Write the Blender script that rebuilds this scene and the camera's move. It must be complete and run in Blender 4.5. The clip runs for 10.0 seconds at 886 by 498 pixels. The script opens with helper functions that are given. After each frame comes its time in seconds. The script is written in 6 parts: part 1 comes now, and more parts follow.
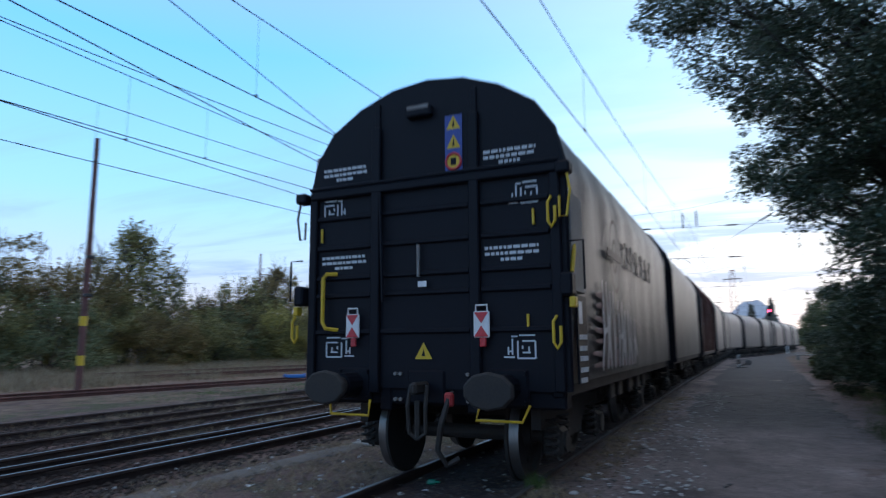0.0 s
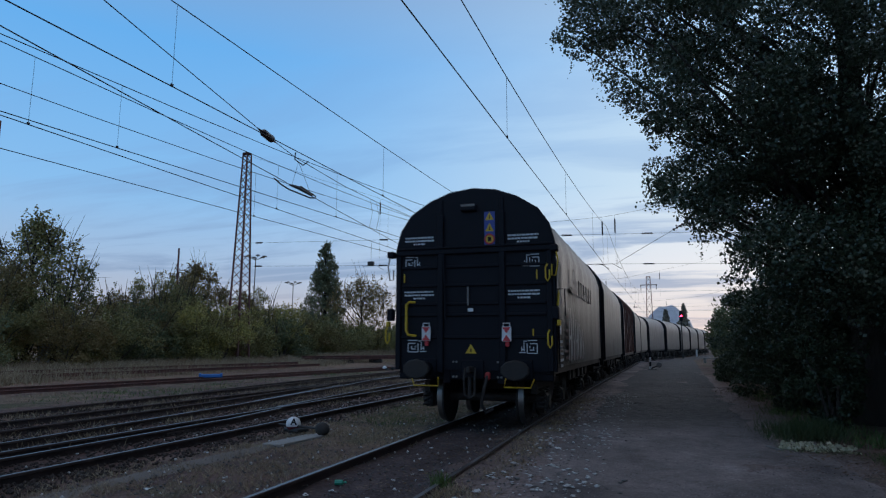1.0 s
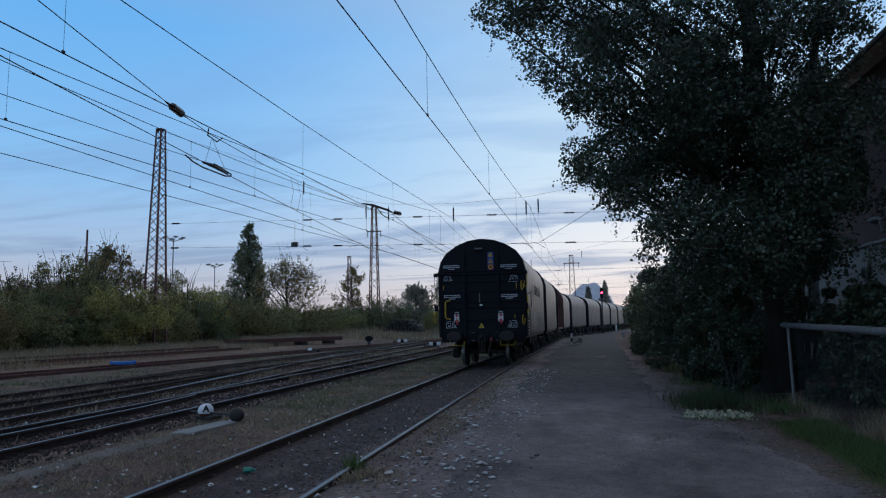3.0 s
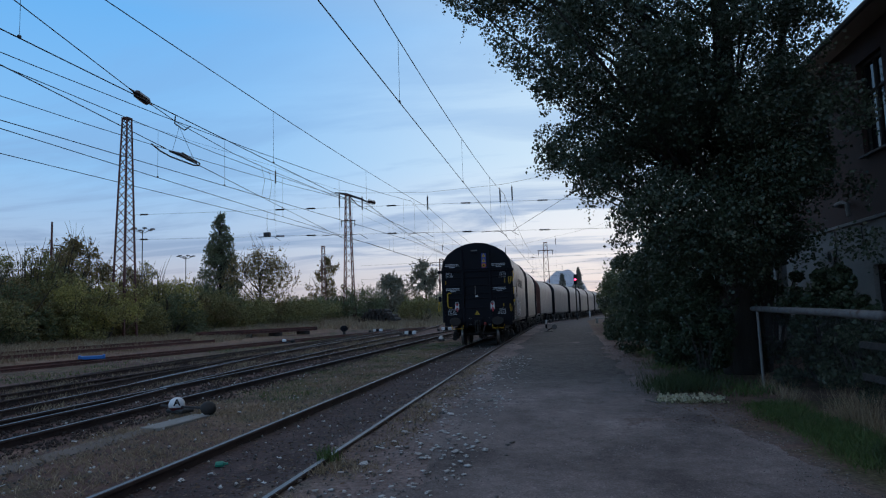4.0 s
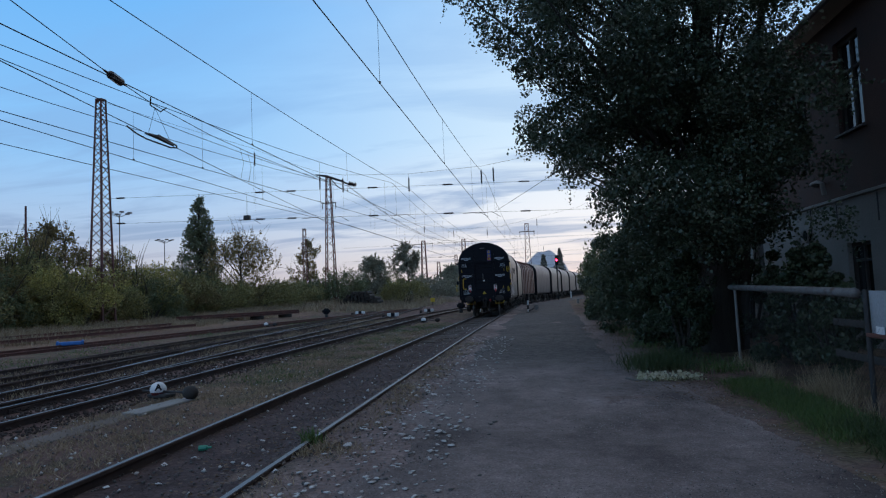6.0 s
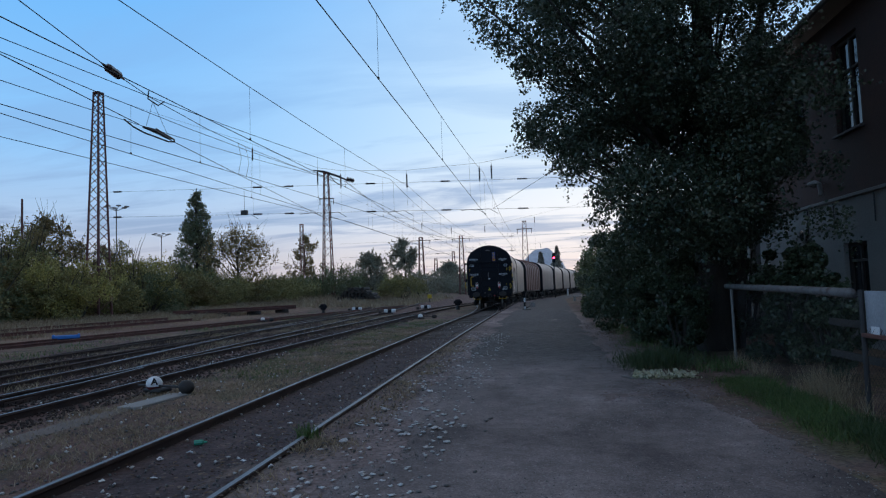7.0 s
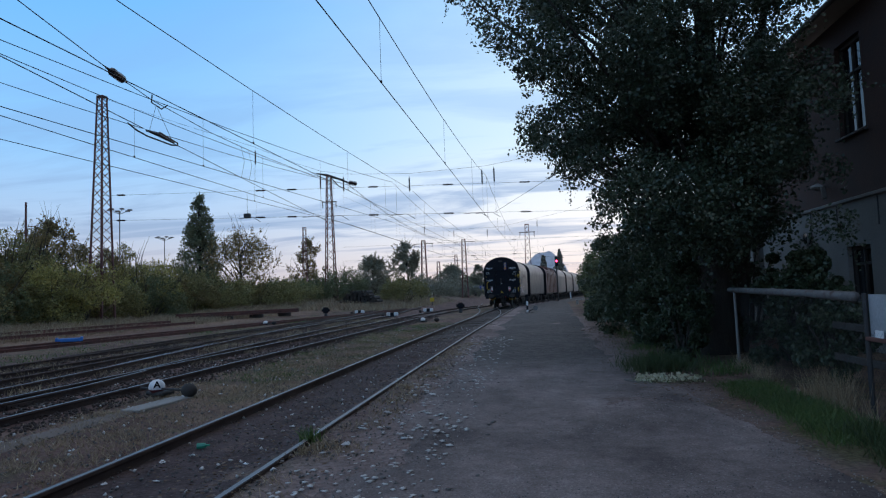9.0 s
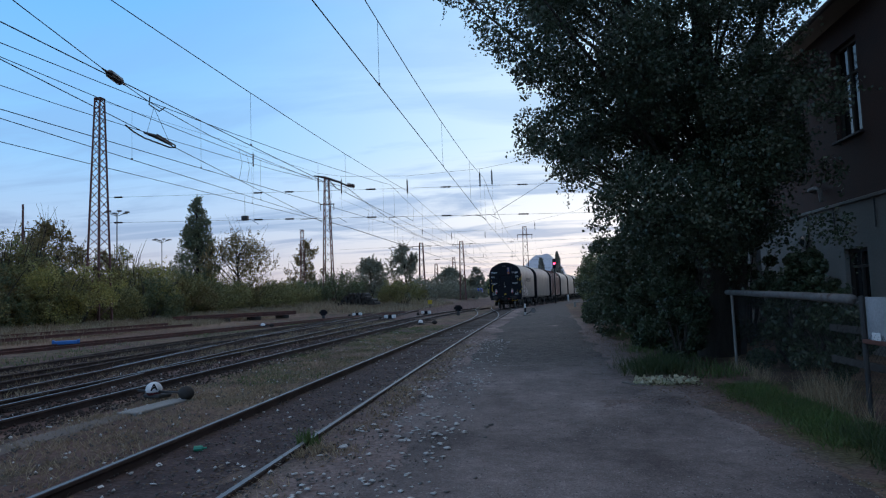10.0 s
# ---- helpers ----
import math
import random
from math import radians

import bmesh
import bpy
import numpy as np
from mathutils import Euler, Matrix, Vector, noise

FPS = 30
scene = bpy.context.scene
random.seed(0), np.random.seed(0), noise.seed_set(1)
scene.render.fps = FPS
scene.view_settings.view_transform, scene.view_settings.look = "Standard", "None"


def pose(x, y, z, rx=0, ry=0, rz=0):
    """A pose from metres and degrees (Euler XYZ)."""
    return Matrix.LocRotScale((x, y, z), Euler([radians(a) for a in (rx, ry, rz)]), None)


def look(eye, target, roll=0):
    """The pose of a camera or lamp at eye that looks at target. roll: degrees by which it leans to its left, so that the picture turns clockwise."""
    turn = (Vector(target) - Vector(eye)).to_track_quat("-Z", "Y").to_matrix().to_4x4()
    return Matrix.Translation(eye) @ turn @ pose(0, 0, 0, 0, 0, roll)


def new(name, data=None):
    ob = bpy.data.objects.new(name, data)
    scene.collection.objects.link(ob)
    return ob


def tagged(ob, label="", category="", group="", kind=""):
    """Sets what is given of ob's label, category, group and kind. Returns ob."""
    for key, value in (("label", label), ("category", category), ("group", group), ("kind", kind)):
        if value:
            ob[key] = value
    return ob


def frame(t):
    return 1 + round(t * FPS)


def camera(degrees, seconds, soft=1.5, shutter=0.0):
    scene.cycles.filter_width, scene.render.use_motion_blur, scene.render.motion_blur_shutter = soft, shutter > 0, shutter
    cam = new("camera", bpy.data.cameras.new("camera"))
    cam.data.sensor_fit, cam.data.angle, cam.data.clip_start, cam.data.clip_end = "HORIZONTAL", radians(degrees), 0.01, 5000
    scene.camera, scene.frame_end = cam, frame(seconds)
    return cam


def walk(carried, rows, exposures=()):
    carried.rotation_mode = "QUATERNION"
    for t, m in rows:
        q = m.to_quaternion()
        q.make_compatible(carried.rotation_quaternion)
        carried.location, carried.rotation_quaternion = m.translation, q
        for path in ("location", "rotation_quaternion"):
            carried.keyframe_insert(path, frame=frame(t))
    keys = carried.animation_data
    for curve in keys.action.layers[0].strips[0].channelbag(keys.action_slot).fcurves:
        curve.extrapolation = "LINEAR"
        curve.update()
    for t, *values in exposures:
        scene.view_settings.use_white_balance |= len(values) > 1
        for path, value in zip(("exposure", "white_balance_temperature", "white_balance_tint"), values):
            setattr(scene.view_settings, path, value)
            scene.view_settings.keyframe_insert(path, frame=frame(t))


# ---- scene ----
cam = camera(70.0, 10.0, soft=1.17, shutter=0.5)
PATH = [
    (0.0, -0.31, -0.27, 8.60, 0.42, 25.04),
    (0.1, -0.30, -0.27, 8.74, 0.50, 23.35),
    (0.4, -0.25, -0.29, 8.59, 0.80, 18.51),
    (0.5, -0.24, -0.29, 8.54, 0.81, 17.97),
    (1.0, -0.13, -0.26, 8.64, -0.17, 18.47),
    (1.5, -0.04, -0.19, 6.81, -0.05, 15.65),
    (2.0, -0.01, -0.14, 7.08, 0.88, 12.69),
    (3.3, 0.00, -0.03, 6.45, 1.22, 11.74),
    (3.5, 0.00, 0.00, 6.07, 1.36, 10.55),
    (4.0, 0.00, 0.00, 5.71, 1.94, 9.94),
    (4.5, 0.00, 0.00, 5.44, 2.40, 10.41),
    (5.0, 0.00, 0.00, 4.81, 2.99, 10.31),
    (5.5, 0.00, 0.00, 4.38, 3.02, 9.68),
    (6.0, 0.00, 0.00, 4.00, 2.53, 8.34),
    (7.5, 0.00, 0.00, 3.66, 1.99, 8.10),
    (8.0, 0.00, 0.00, 3.70, 2.21, 8.31),
    (8.5, 0.00, 0.00, 3.84, 2.25, 8.60),
    (9.0, 0.00, 0.00, 3.99, 2.02, 8.30),
    (9.5, 0.00, 0.00, 4.10, 1.86, 8.00),
    (10.0, 0.00, 0.00, 4.20, 2.00, 8.10),
]
EXPOSURE = [(0.0, 0.68), (0.3, 0.45), (0.5, 0.14), (0.7, -0.08), (1.0, -0.12), (2.0, -0.09), (3.5, -0.06), (4.5, -0.02), (6.0, 0.03), (8.0, 0.12), (10.0, 0.18)]
walk(cam, [(t, pose(x, y, 1.54, 90 + p, r, w)) for t, x, y, p, r, w in PATH], EXPOSURE)

# ---- world and light ----
world = bpy.data.worlds.new("dusk_sky")
scene.world = world
world.use_nodes = True
wn, wl = world.node_tree.nodes, world.node_tree.links
wn.clear()
sky = wn.new("ShaderNodeTexSky")
sky.sky_type, sky.sun_disc = "NISHITA", False
sky.sun_elevation, sky.sun_rotation = radians(3.0), radians(14)
sky.air_density, sky.dust_density, sky.ozone_density = 1.0, 0.6, 2.5
sky_gain = wn.new("ShaderNodeVectorMath")
sky_gain.operation = "SCALE"
sky_gain.inputs["Scale"].default_value = 0.10
wl.new(sky.outputs[0], sky_gain.inputs[0])
coord = wn.new("ShaderNodeTexCoord")
sep = wn.new("ShaderNodeSeparateXYZ")
wl.new(coord.outputs["Generated"], sep.inputs[0])


def wmath(op, a, b=None):
    n = wn.new("ShaderNodeMath")
    n.operation = op
    for i, v in enumerate((a, b)):
        if v is None:
            continue
        if isinstance(v, (int, float)):
            n.inputs[i].default_value = v
        else:
            wl.new(v, n.inputs[i])
    return n.outputs[0]


def wramp(fac, stops):
    n = wn.new("ShaderNodeValToRGB")
    e = n.color_ramp.elements
    while len(e) < len(stops):
        e.new(0.5)
    for el, (p, c) in zip(e, stops):
        el.position, el.color = p, (*c, 1)
    wl.new(fac, n.inputs[0])
    return n.outputs[0]


def wmix(fac, a, b):
    n = wn.new("ShaderNodeMix")
    n.data_type = "RGBA"
    for s, v in ((0, fac), (6, a), (7, b)):
        if isinstance(v, (int, float)):
            n.inputs[s].default_value = v
        elif isinstance(v, tuple):
            n.inputs[s].default_value = (*v, 1)
        else:
            wl.new(v, n.inputs[s])
    return n.outputs[2]


# evening colours by height, then flat streaks of cloud that close up towards the horizon
haze = wramp(sep.outputs[2], [(0.0, (0.53, 0.47, 0.52)), (0.05, (0.55, 0.56, 0.66)), (0.12, (0.42, 0.59, 0.84)), (0.22, (0.29, 0.60, 1.0)), (0.42, (0.16, 0.50, 1.0)), (0.56, (0.28, 0.43, 0.70)), (0.9, (0.38, 0.40, 0.47))])
base = wmix(0.92, sky_gain.outputs[0], haze)
# brighter and paler towards where the sun went down
glow = wn.new("ShaderNodeVectorMath")
glow.operation = "DOT_PRODUCT"
wl.new(coord.outputs["Generated"], glow.inputs[0])
glow.inputs[1].default_value = (0.12, 0.985, 0.11)
gl = wmath("POWER", wmath("MAXIMUM", glow.outputs["Value"], 0.0), 10.0)
warm = wramp(sep.outputs[2], [(0.0, (1.0, 0.78, 0.70)), (0.05, (1.0, 0.90, 0.86)), (0.12, (1.0, 0.99, 1.0)), (0.24, (0.80, 0.93, 1.0))])
base = wmix(wmath("MULTIPLY", gl, 0.82), base, warm)
flat = wn.new("ShaderNodeCombineXYZ")
dz = wmath("ADD", wmath("MAXIMUM", sep.outputs[2], 0.0), 0.10)
wl.new(wmath("DIVIDE", sep.outputs[0], dz), flat.inputs[0])
wl.new(wmath("DIVIDE", sep.outputs[1], dz), flat.inputs[1])
cm = wn.new("ShaderNodeMapping")
cm.inputs["Rotation"].default_value = (0, 0, radians(12))
cm.inputs["Scale"].default_value = (0.32, 0.85, 1.0)
wl.new(flat.outputs[0], cm.inputs[0])
cn = wn.new("ShaderNodeTexNoise")
cn.inputs["Scale"].default_value, cn.inputs["Detail"].default_value, cn.inputs["Roughness"].default_value, cn.inputs["Distortion"].default_value = 1.9, 9, 0.58, 0.6
wl.new(cm.outputs[0], cn.inputs[0])
cloud = wramp(cn.outputs[0], [(0.47, (0, 0, 0)), (0.60, (1, 1, 1))])
low = wramp(sep.outputs[2], [(0.0, (0.55, 0.55, 0.55)), (0.12, (0.8, 0.8, 0.8)), (0.3, (0.34, 0.34, 0.34)), (0.55, (0.08, 0.08, 0.08))])
shade = wramp(sep.outputs[2], [(0.0, (0.56, 0.46, 0.50)), (0.10, (0.27, 0.38, 0.58)), (0.3, (0.22, 0.43, 0.78))])
base = wmix(wmath("MULTIPLY", wmath("MULTIPLY", cloud, low), 0.95), base, shade)
bg = wn.new("ShaderNodeBackground")
bg.inputs["Strength"].default_value = 1.0
wl.new(base, bg.inputs[0])
wout = wn.new("ShaderNodeOutputWorld")
wl.new(bg.outputs[0], wout.inputs[0])

sun = new("sun", bpy.data.lights.new("sun", "SUN"))
sun.data.energy, sun.data.angle, sun.data.color = 0.25, radians(25), (1.0, 0.88, 0.80)
sun.matrix_world = look((0, 0, 0), (-0.24, -0.96, -0.12))


# ---- materials ----
def nodes_of(name):
    m = bpy.data.materials.new(name)
    m.use_nodes = True
    nt = m.node_tree
    return m, nt.nodes, nt.links, nt.nodes["Principled BSDF"]


def noise_node(N, L, scale, detail=5, rough=0.6, coords=None, stretch=None):
    n = N.new("ShaderNodeTexNoise")
    n.inputs["Scale"].default_value, n.inputs["Detail"].default_value, n.inputs["Roughness"].default_value = scale, detail, rough
    if coords is not None:
        src = coords
        if stretch:
            mp = N.new("ShaderNodeMapping")
            mp.inputs["Scale"].default_value = stretch
            L.new(coords, mp.inputs[0])
            src = mp.outputs[0]
        L.new(src, n.inputs["Vector"])
    return n.outputs["Fac"]


def ramp_node(N, L, fac, stops):
    r = N.new("ShaderNodeValToRGB")
    e = r.color_ramp.elements
    while len(e) < len(stops):
        e.new(0.5)
    for el, (p, c) in zip(e, stops):
        el.position, el.color = p, ((*c, 1) if not isinstance(c, (int, float)) else (c, c, c, 1))
    L.new(fac, r.inputs[0])
    return r.outputs[0]


def mix_node(N, L, fac, a, b, mode="MIX"):
    n = N.new("ShaderNodeMix")
    n.data_type, n.blend_type = "RGBA", mode
    for s, v in ((0, fac), (6, a), (7, b)):
        if isinstance(v, (int, float)):
            n.inputs[s].default_value = v
        elif isinstance(v, tuple):
            n.inputs[s].default_value = (*v, 1)
        else:
            L.new(v, n.inputs[s])
    return n.outputs[2]


def surface(name, a, b, rough=0.7, metal=0.0, scale=3.0, fine=40.0, bump=0.3, depth=0.01, stain=None, stain_at=0.6, stretch=None, vary=0.0, spec=0.5):
    """A worn surface: two colours by a broad noise, a fine grain, stains, and relief."""
    m, N, L, P = nodes_of(name)
    tc = N.new("ShaderNodeTexCoord").outputs["Object"]
    big = noise_node(N, L, scale, 4, 0.6, tc, stretch)
    fin = noise_node(N, L, fine, 3, 0.6, tc, stretch)
    col = ramp_node(N, L, big, [(0.3, a), (0.7, b)])
    col = mix_node(N, L, 0.35, col, ramp_node(N, L, fin, [(0.3, 0.35), (0.7, 0.75)]), "OVERLAY")
    if stain:
        sn = noise_node(N, L, scale * 0.7, 6, 0.65, tc, stretch)
        col = mix_node(N, L, ramp_node(N, L, sn, [(stain_at, 0.0), (stain_at + 0.12, 1.0)]), col, stain)
    if vary:
        oi = N.new("ShaderNodeObjectInfo")
        col = mix_node(N, L, vary, col, ramp_node(N, L, oi.outputs["Random"], [(0.0, 0.2), (1.0, 0.8)]), "OVERLAY")
    L.new(col, P.inputs["Base Color"])
    L.new(ramp_node(N, L, big, [(0.2, max(rough - 0.12, 0.02)), (0.8, min(rough + 0.12, 1.0))]), P.inputs["Roughness"])
    P.inputs["Metallic"].default_value = metal
    P.inputs["Specular IOR Level"].default_value = spec
    bp = N.new("ShaderNodeBump")
    bp.inputs["Strength"].default_value, bp.inputs["Distance"].default_value = bump, depth
    L.new(fin, bp.inputs["Height"])
    L.new(bp.outputs[0], P.inputs["Normal"])
    return m


def plain(name, c, rough=0.6, metal=0.0, glow=None, power=0.0):
    m, N, L, P = nodes_of(name)
    P.inputs["Base Color"].default_value = (*c, 1)
    P.inputs["Roughness"].default_value, P.inputs["Metallic"].default_value = rough, metal
    if glow:
        P.inputs["Emission Color"].default_value, P.inputs["Emission Strength"].default_value = (*glow, 1), power
    return m


def leafy(name, a, b, c, rough=0.55):
    """Leaves that differ one from another, with some light passing through."""
    m, N, L, P = nodes_of(name)
    g = N.new("ShaderNodeNewGeometry")
    col = ramp_node(N, L, g.outputs["Random Per Island"], [(0.0, a), (0.55, b), (1.0, c)])
    n = noise_node(N, L, 0.6, 3, 0.5, g.outputs["Position"])
    col = mix_node(N, L, 0.4, col, ramp_node(N, L, n, [(0.3, 0.25), (0.7, 0.75)]), "OVERLAY")
    L.new(col, P.inputs["Base Color"])
    P.inputs["Roughness"].default_value = rough
    tr = N.new("ShaderNodeBsdfTranslucent")
    L.new(col, tr.inputs[0])
    mx = N.new("ShaderNodeMixShader")
    mx.inputs[0].default_value = 0.25
    L.new(P.outputs[0], mx.inputs[1])
    L.new(tr.outputs[0], mx.inputs[2])
    L.new(mx.outputs[0], N["Material Output"].inputs[0])
    return m


def ground_material():
    m, N, L, P = nodes_of("yard_ground")
    pos = N.new("ShaderNodeNewGeometry").outputs["Position"]
    big = noise_node(N, L, 0.25, 5, 0.6, pos)
    mid = noise_node(N, L, 1.6, 5, 0.65, pos)
    fin = noise_node(N, L, 28.0, 4, 0.7, pos)
    vor = N.new("ShaderNodeTexVoronoi")
    vor.inputs["Scale"].default_value = 22.0
    L.new(pos, vor.inputs["Vector"])
    dirt = ramp_node(N, L, mid, [(0.3, (0.066, 0.044, 0.038)), (0.5, (0.128, 0.087, 0.072)), (0.7, (0.21, 0.145, 0.115))])
    dry = ramp_node(N, L, mid, [(0.35, (0.13, 0.096, 0.060)), (0.65, (0.24, 0.182, 0.112))])
    green = ramp_node(N, L, fin, [(0.3, (0.040, 0.05, 0.022)), (0.7, (0.10, 0.112, 0.048))])
    col = mix_node(N, L, ramp_node(N, L, big, [(0.46, 0.0), (0.6, 0.7)]), dirt, dry)
    gn = noise_node(N, L, 0.55, 6, 0.7, pos)
    col = mix_node(N, L, ramp_node(N, L, gn, [(0.50, 0.0), (0.60, 0.8)]), col, green)
    sx0 = N.new("ShaderNodeSeparateXYZ")
    L.new(pos, sx0.inputs[0])
    wob = N.new("ShaderNodeMath")
    wob.operation, wob.inputs[1].default_value = "MULTIPLY_ADD", 1.6
    L.new(mid, wob.inputs[0])
    L.new(sx0.outputs[0], wob.inputs[2])
    bed = N.new("ShaderNodeMapRange")
    bed.inputs["From Min"].default_value, bed.inputs["From Max"].default_value = -5.2, -6.0
    L.new(wob.outputs[0], bed.inputs[0])
    bed2 = N.new("ShaderNodeMapRange")
    bed2.inputs["From Min"].default_value, bed2.inputs["From Max"].default_value = -14.2, -13.2
    L.new(wob.outputs[0], bed2.inputs[0])
    both = N.new("ShaderNodeMath")
    both.operation = "MULTIPLY"
    L.new(bed.outputs[0], both.inputs[0])
    L.new(bed2.outputs[0], both.inputs[1])
    oily = ramp_node(N, L, mid, [(0.3, (0.060, 0.040, 0.035)), (0.55, (0.125, 0.086, 0.072)), (0.70, (0.25, 0.18, 0.14))])
    col = mix_node(N, L, both.outputs[0], col, oily)
    cin = N.new("ShaderNodeMapRange")
    cin.inputs["From Min"].default_value, cin.inputs["From Max"].default_value = -3.35, -2.95
    L.new(wob.outputs[0], cin.inputs[0])
    cin2 = N.new("ShaderNodeMapRange")
    cin2.inputs["From Min"].default_value, cin2.inputs["From Max"].default_value = -1.3, -1.75
    L.new(wob.outputs[0], cin2.inputs[0])
    cins = N.new("ShaderNodeMath")
    cins.operation = "MULTIPLY"
    L.new(cin.outputs[0], cins.inputs[0])
    L.new(cin2.outputs[0], cins.inputs[1])
    col = mix_node(N, L, cins.outputs[0], col, ramp_node(N, L, mid, [(0.3, (0.056, 0.045, 0.044)), (0.6, (0.092, 0.074, 0.071)), (0.75, (0.15, 0.112, 0.088))]))
    strew = N.new("ShaderNodeMapRange")
    strew.inputs["From Min"].default_value, strew.inputs["From Max"].default_value = -1.75, -1.0
    L.new(wob.outputs[0], strew.inputs[0])
    strew2 = N.new("ShaderNodeMapRange")
    strew2.inputs["From Min"].default_value, strew2.inputs["From Max"].default_value = 3.3, 2.6
    L.new(wob.outputs[0], strew2.inputs[0])
    reach = N.new("ShaderNodeMath")
    reach.operation = "MULTIPLY"
    L.new(strew.outputs[0], reach.inputs[0])
    L.new(strew2.outputs[0], reach.inputs[1])
    grit = ramp_node(N, L, big, [(0.32, (0.13, 0.107, 0.097)), (0.5, (0.21, 0.178, 0.162)), (0.68, (0.31, 0.268, 0.245))])
    col = mix_node(N, L, reach.outputs[0], col, grit)
    stones = ramp_node(N, L, vor.outputs["Color"], [(0.0, 0.2), (0.9, 0.62), (0.97, 0.95)])
    col = mix_node(N, L, 0.55, col, stones, "OVERLAY")
    col = mix_node(N, L, 0.5, col, ramp_node(N, L, fin, [(0.3, 0.25), (0.7, 0.75)]), "OVERLAY")
    # far away the yard gives way to meadow
    sx = N.new("ShaderNodeSeparateXYZ")
    L.new(pos, sx.inputs[0])
    far = N.new("ShaderNodeMapRange")
    far.inputs["From Min"].default_value, far.inputs["From Max"].default_value = -19.0, -27.0
    L.new(sx.outputs[0], far.inputs[0])
    meadow = ramp_node(N, L, mid, [(0.3, (0.21, 0.15, 0.105)), (0.55, (0.33, 0.235, 0.16)), (0.7, (0.19, 0.165, 0.095))])
    col = mix_node(N, L, far.outputs[0], col, meadow)
    # even reddish gain on the whole ground colour, offsetting the bluish sky light
    col = mix_node(N, L, 1.0, col, (1.12, 1.02, 1.05), "MULTIPLY")
    L.new(col, P.inputs["Base Color"])
    P.inputs["Roughness"].default_value = 0.95
    P.inputs["Specular IOR Level"].default_value = 0.2
    bp = N.new("ShaderNodeBump")
    bp.inputs["Strength"].default_value, bp.inputs["Distance"].default_value = 0.9, 0.03
    hs = mix_node(N, L, 0.5, fin, vor.outputs["Distance"])
    L.new(hs, bp.inputs["Height"])
    L.new(bp.outputs[0], P.inputs["Normal"])
    return m


def road_material():
    m, N, L, P = nodes_of("gravel_road")
    pos = N.new("ShaderNodeNewGeometry").outputs["Position"]
    big = noise_node(N, L, 0.5, 6, 0.62, pos, (1.0, 0.7, 1.0))
    mid = noise_node(N, L, 5.0, 6, 0.72, pos)
    fin = noise_node(N, L, 55.0, 4, 0.75, pos)
    vor = N.new("ShaderNodeTexVoronoi")
    vor.inputs["Scale"].default_value = 70.0
    L.new(pos, vor.inputs["Vector"])
    col = ramp_node(N, L, big, [(0.34, (0.092, 0.076, 0.074)), (0.45, (0.18, 0.149, 0.143)), (0.55, (0.24, 0.199, 0.19)), (0.66, (0.35, 0.294, 0.28))])
    # a darker cinder surface further along
    sp = N.new("ShaderNodeSeparateXYZ")
    L.new(pos, sp.inputs[0])
    along = N.new("ShaderNodeMath")
    along.operation, along.inputs[1].default_value = "MULTIPLY_ADD", 9.0
    L.new(big, along.inputs[0])
    L.new(sp.outputs[1], along.inputs[2])
    cinder = N.new("ShaderNodeMapRange")
    cinder.inputs["From Min"].default_value, cinder.inputs["From Max"].default_value = 15.8, 18.6
    cinder.inputs["To Max"].default_value = 0.86
    L.new(along.outputs[0], cinder.inputs[0])
    col = mix_node(N, L, cinder.outputs[0], col, ramp_node(N, L, mid, [(0.3, (0.05, 0.046, 0.044)), (0.7, (0.115, 0.105, 0.097))]))
    col = mix_node(N, L, 0.55, col, ramp_node(N, L, mid, [(0.3, 0.26), (0.7, 0.72)]), "OVERLAY")
    col = mix_node(N, L, 0.55, col, ramp_node(N, L, vor.outputs["Color"], [(0.0, 0.27), (0.8, 0.58), (0.97, 0.9)]), "OVERLAY")
    col = mix_node(N, L, 0.5, col, ramp_node(N, L, fin, [(0.3, 0.25), (0.7, 0.75)]), "OVERLAY")
    L.new(col, P.inputs["Base Color"])
    P.inputs["Roughness"].default_value = 0.9
    P.inputs["Specular IOR Level"].default_value = 0.25
    bp = N.new("ShaderNodeBump")
    bp.inputs["Strength"].default_value, bp.inputs["Distance"].default_value = 0.8, 0.018
    L.new(mix_node(N, L, 0.5, fin, vor.outputs["Distance"]), bp.inputs["Height"])
    L.new(bp.outputs[0], P.inputs["Normal"])
    return m


GROUND, ROAD = ground_material(), road_material()
RAIL_TOP = surface("worn_rail_steel", (0.15, 0.145, 0.15), (0.24, 0.235, 0.24), 0.45, 0.85, 2.0, 60, 0.1, 0.002)
RAIL_SIDE = surface("rusty_rail", (0.058, 0.034, 0.028), (0.030, 0.020, 0.018), 0.85, 0.1, 3.0, 60, 0.4, 0.004)
RUST_RED = surface("red_rust", (0.15, 0.055, 0.040), (0.075, 0.034, 0.028), 0.9, 0.0, 2.0, 50, 0.4, 0.004)
SLEEPER = surface("tarred_sleeper", (0.045, 0.036, 0.03), (0.085, 0.07, 0.058), 0.9, 0, 4, 30, 0.6, 0.008, stretch=(1, 4, 4), vary=0.4)
BLACKPAINT = surface("black_wagon_paint", (0.0045, 0.005, 0.0085), (0.008, 0.009, 0.014), 0.55, 0, 1.2, 60, 0.15, 0.002, stain=(0.016, 0.015, 0.016), stain_at=0.64, spec=0.16)
BOGIE = surface("grimy_bogie_steel", (0.02, 0.018, 0.018), (0.04, 0.034, 0.03), 0.75, 0.2, 4, 50, 0.4, 0.004)
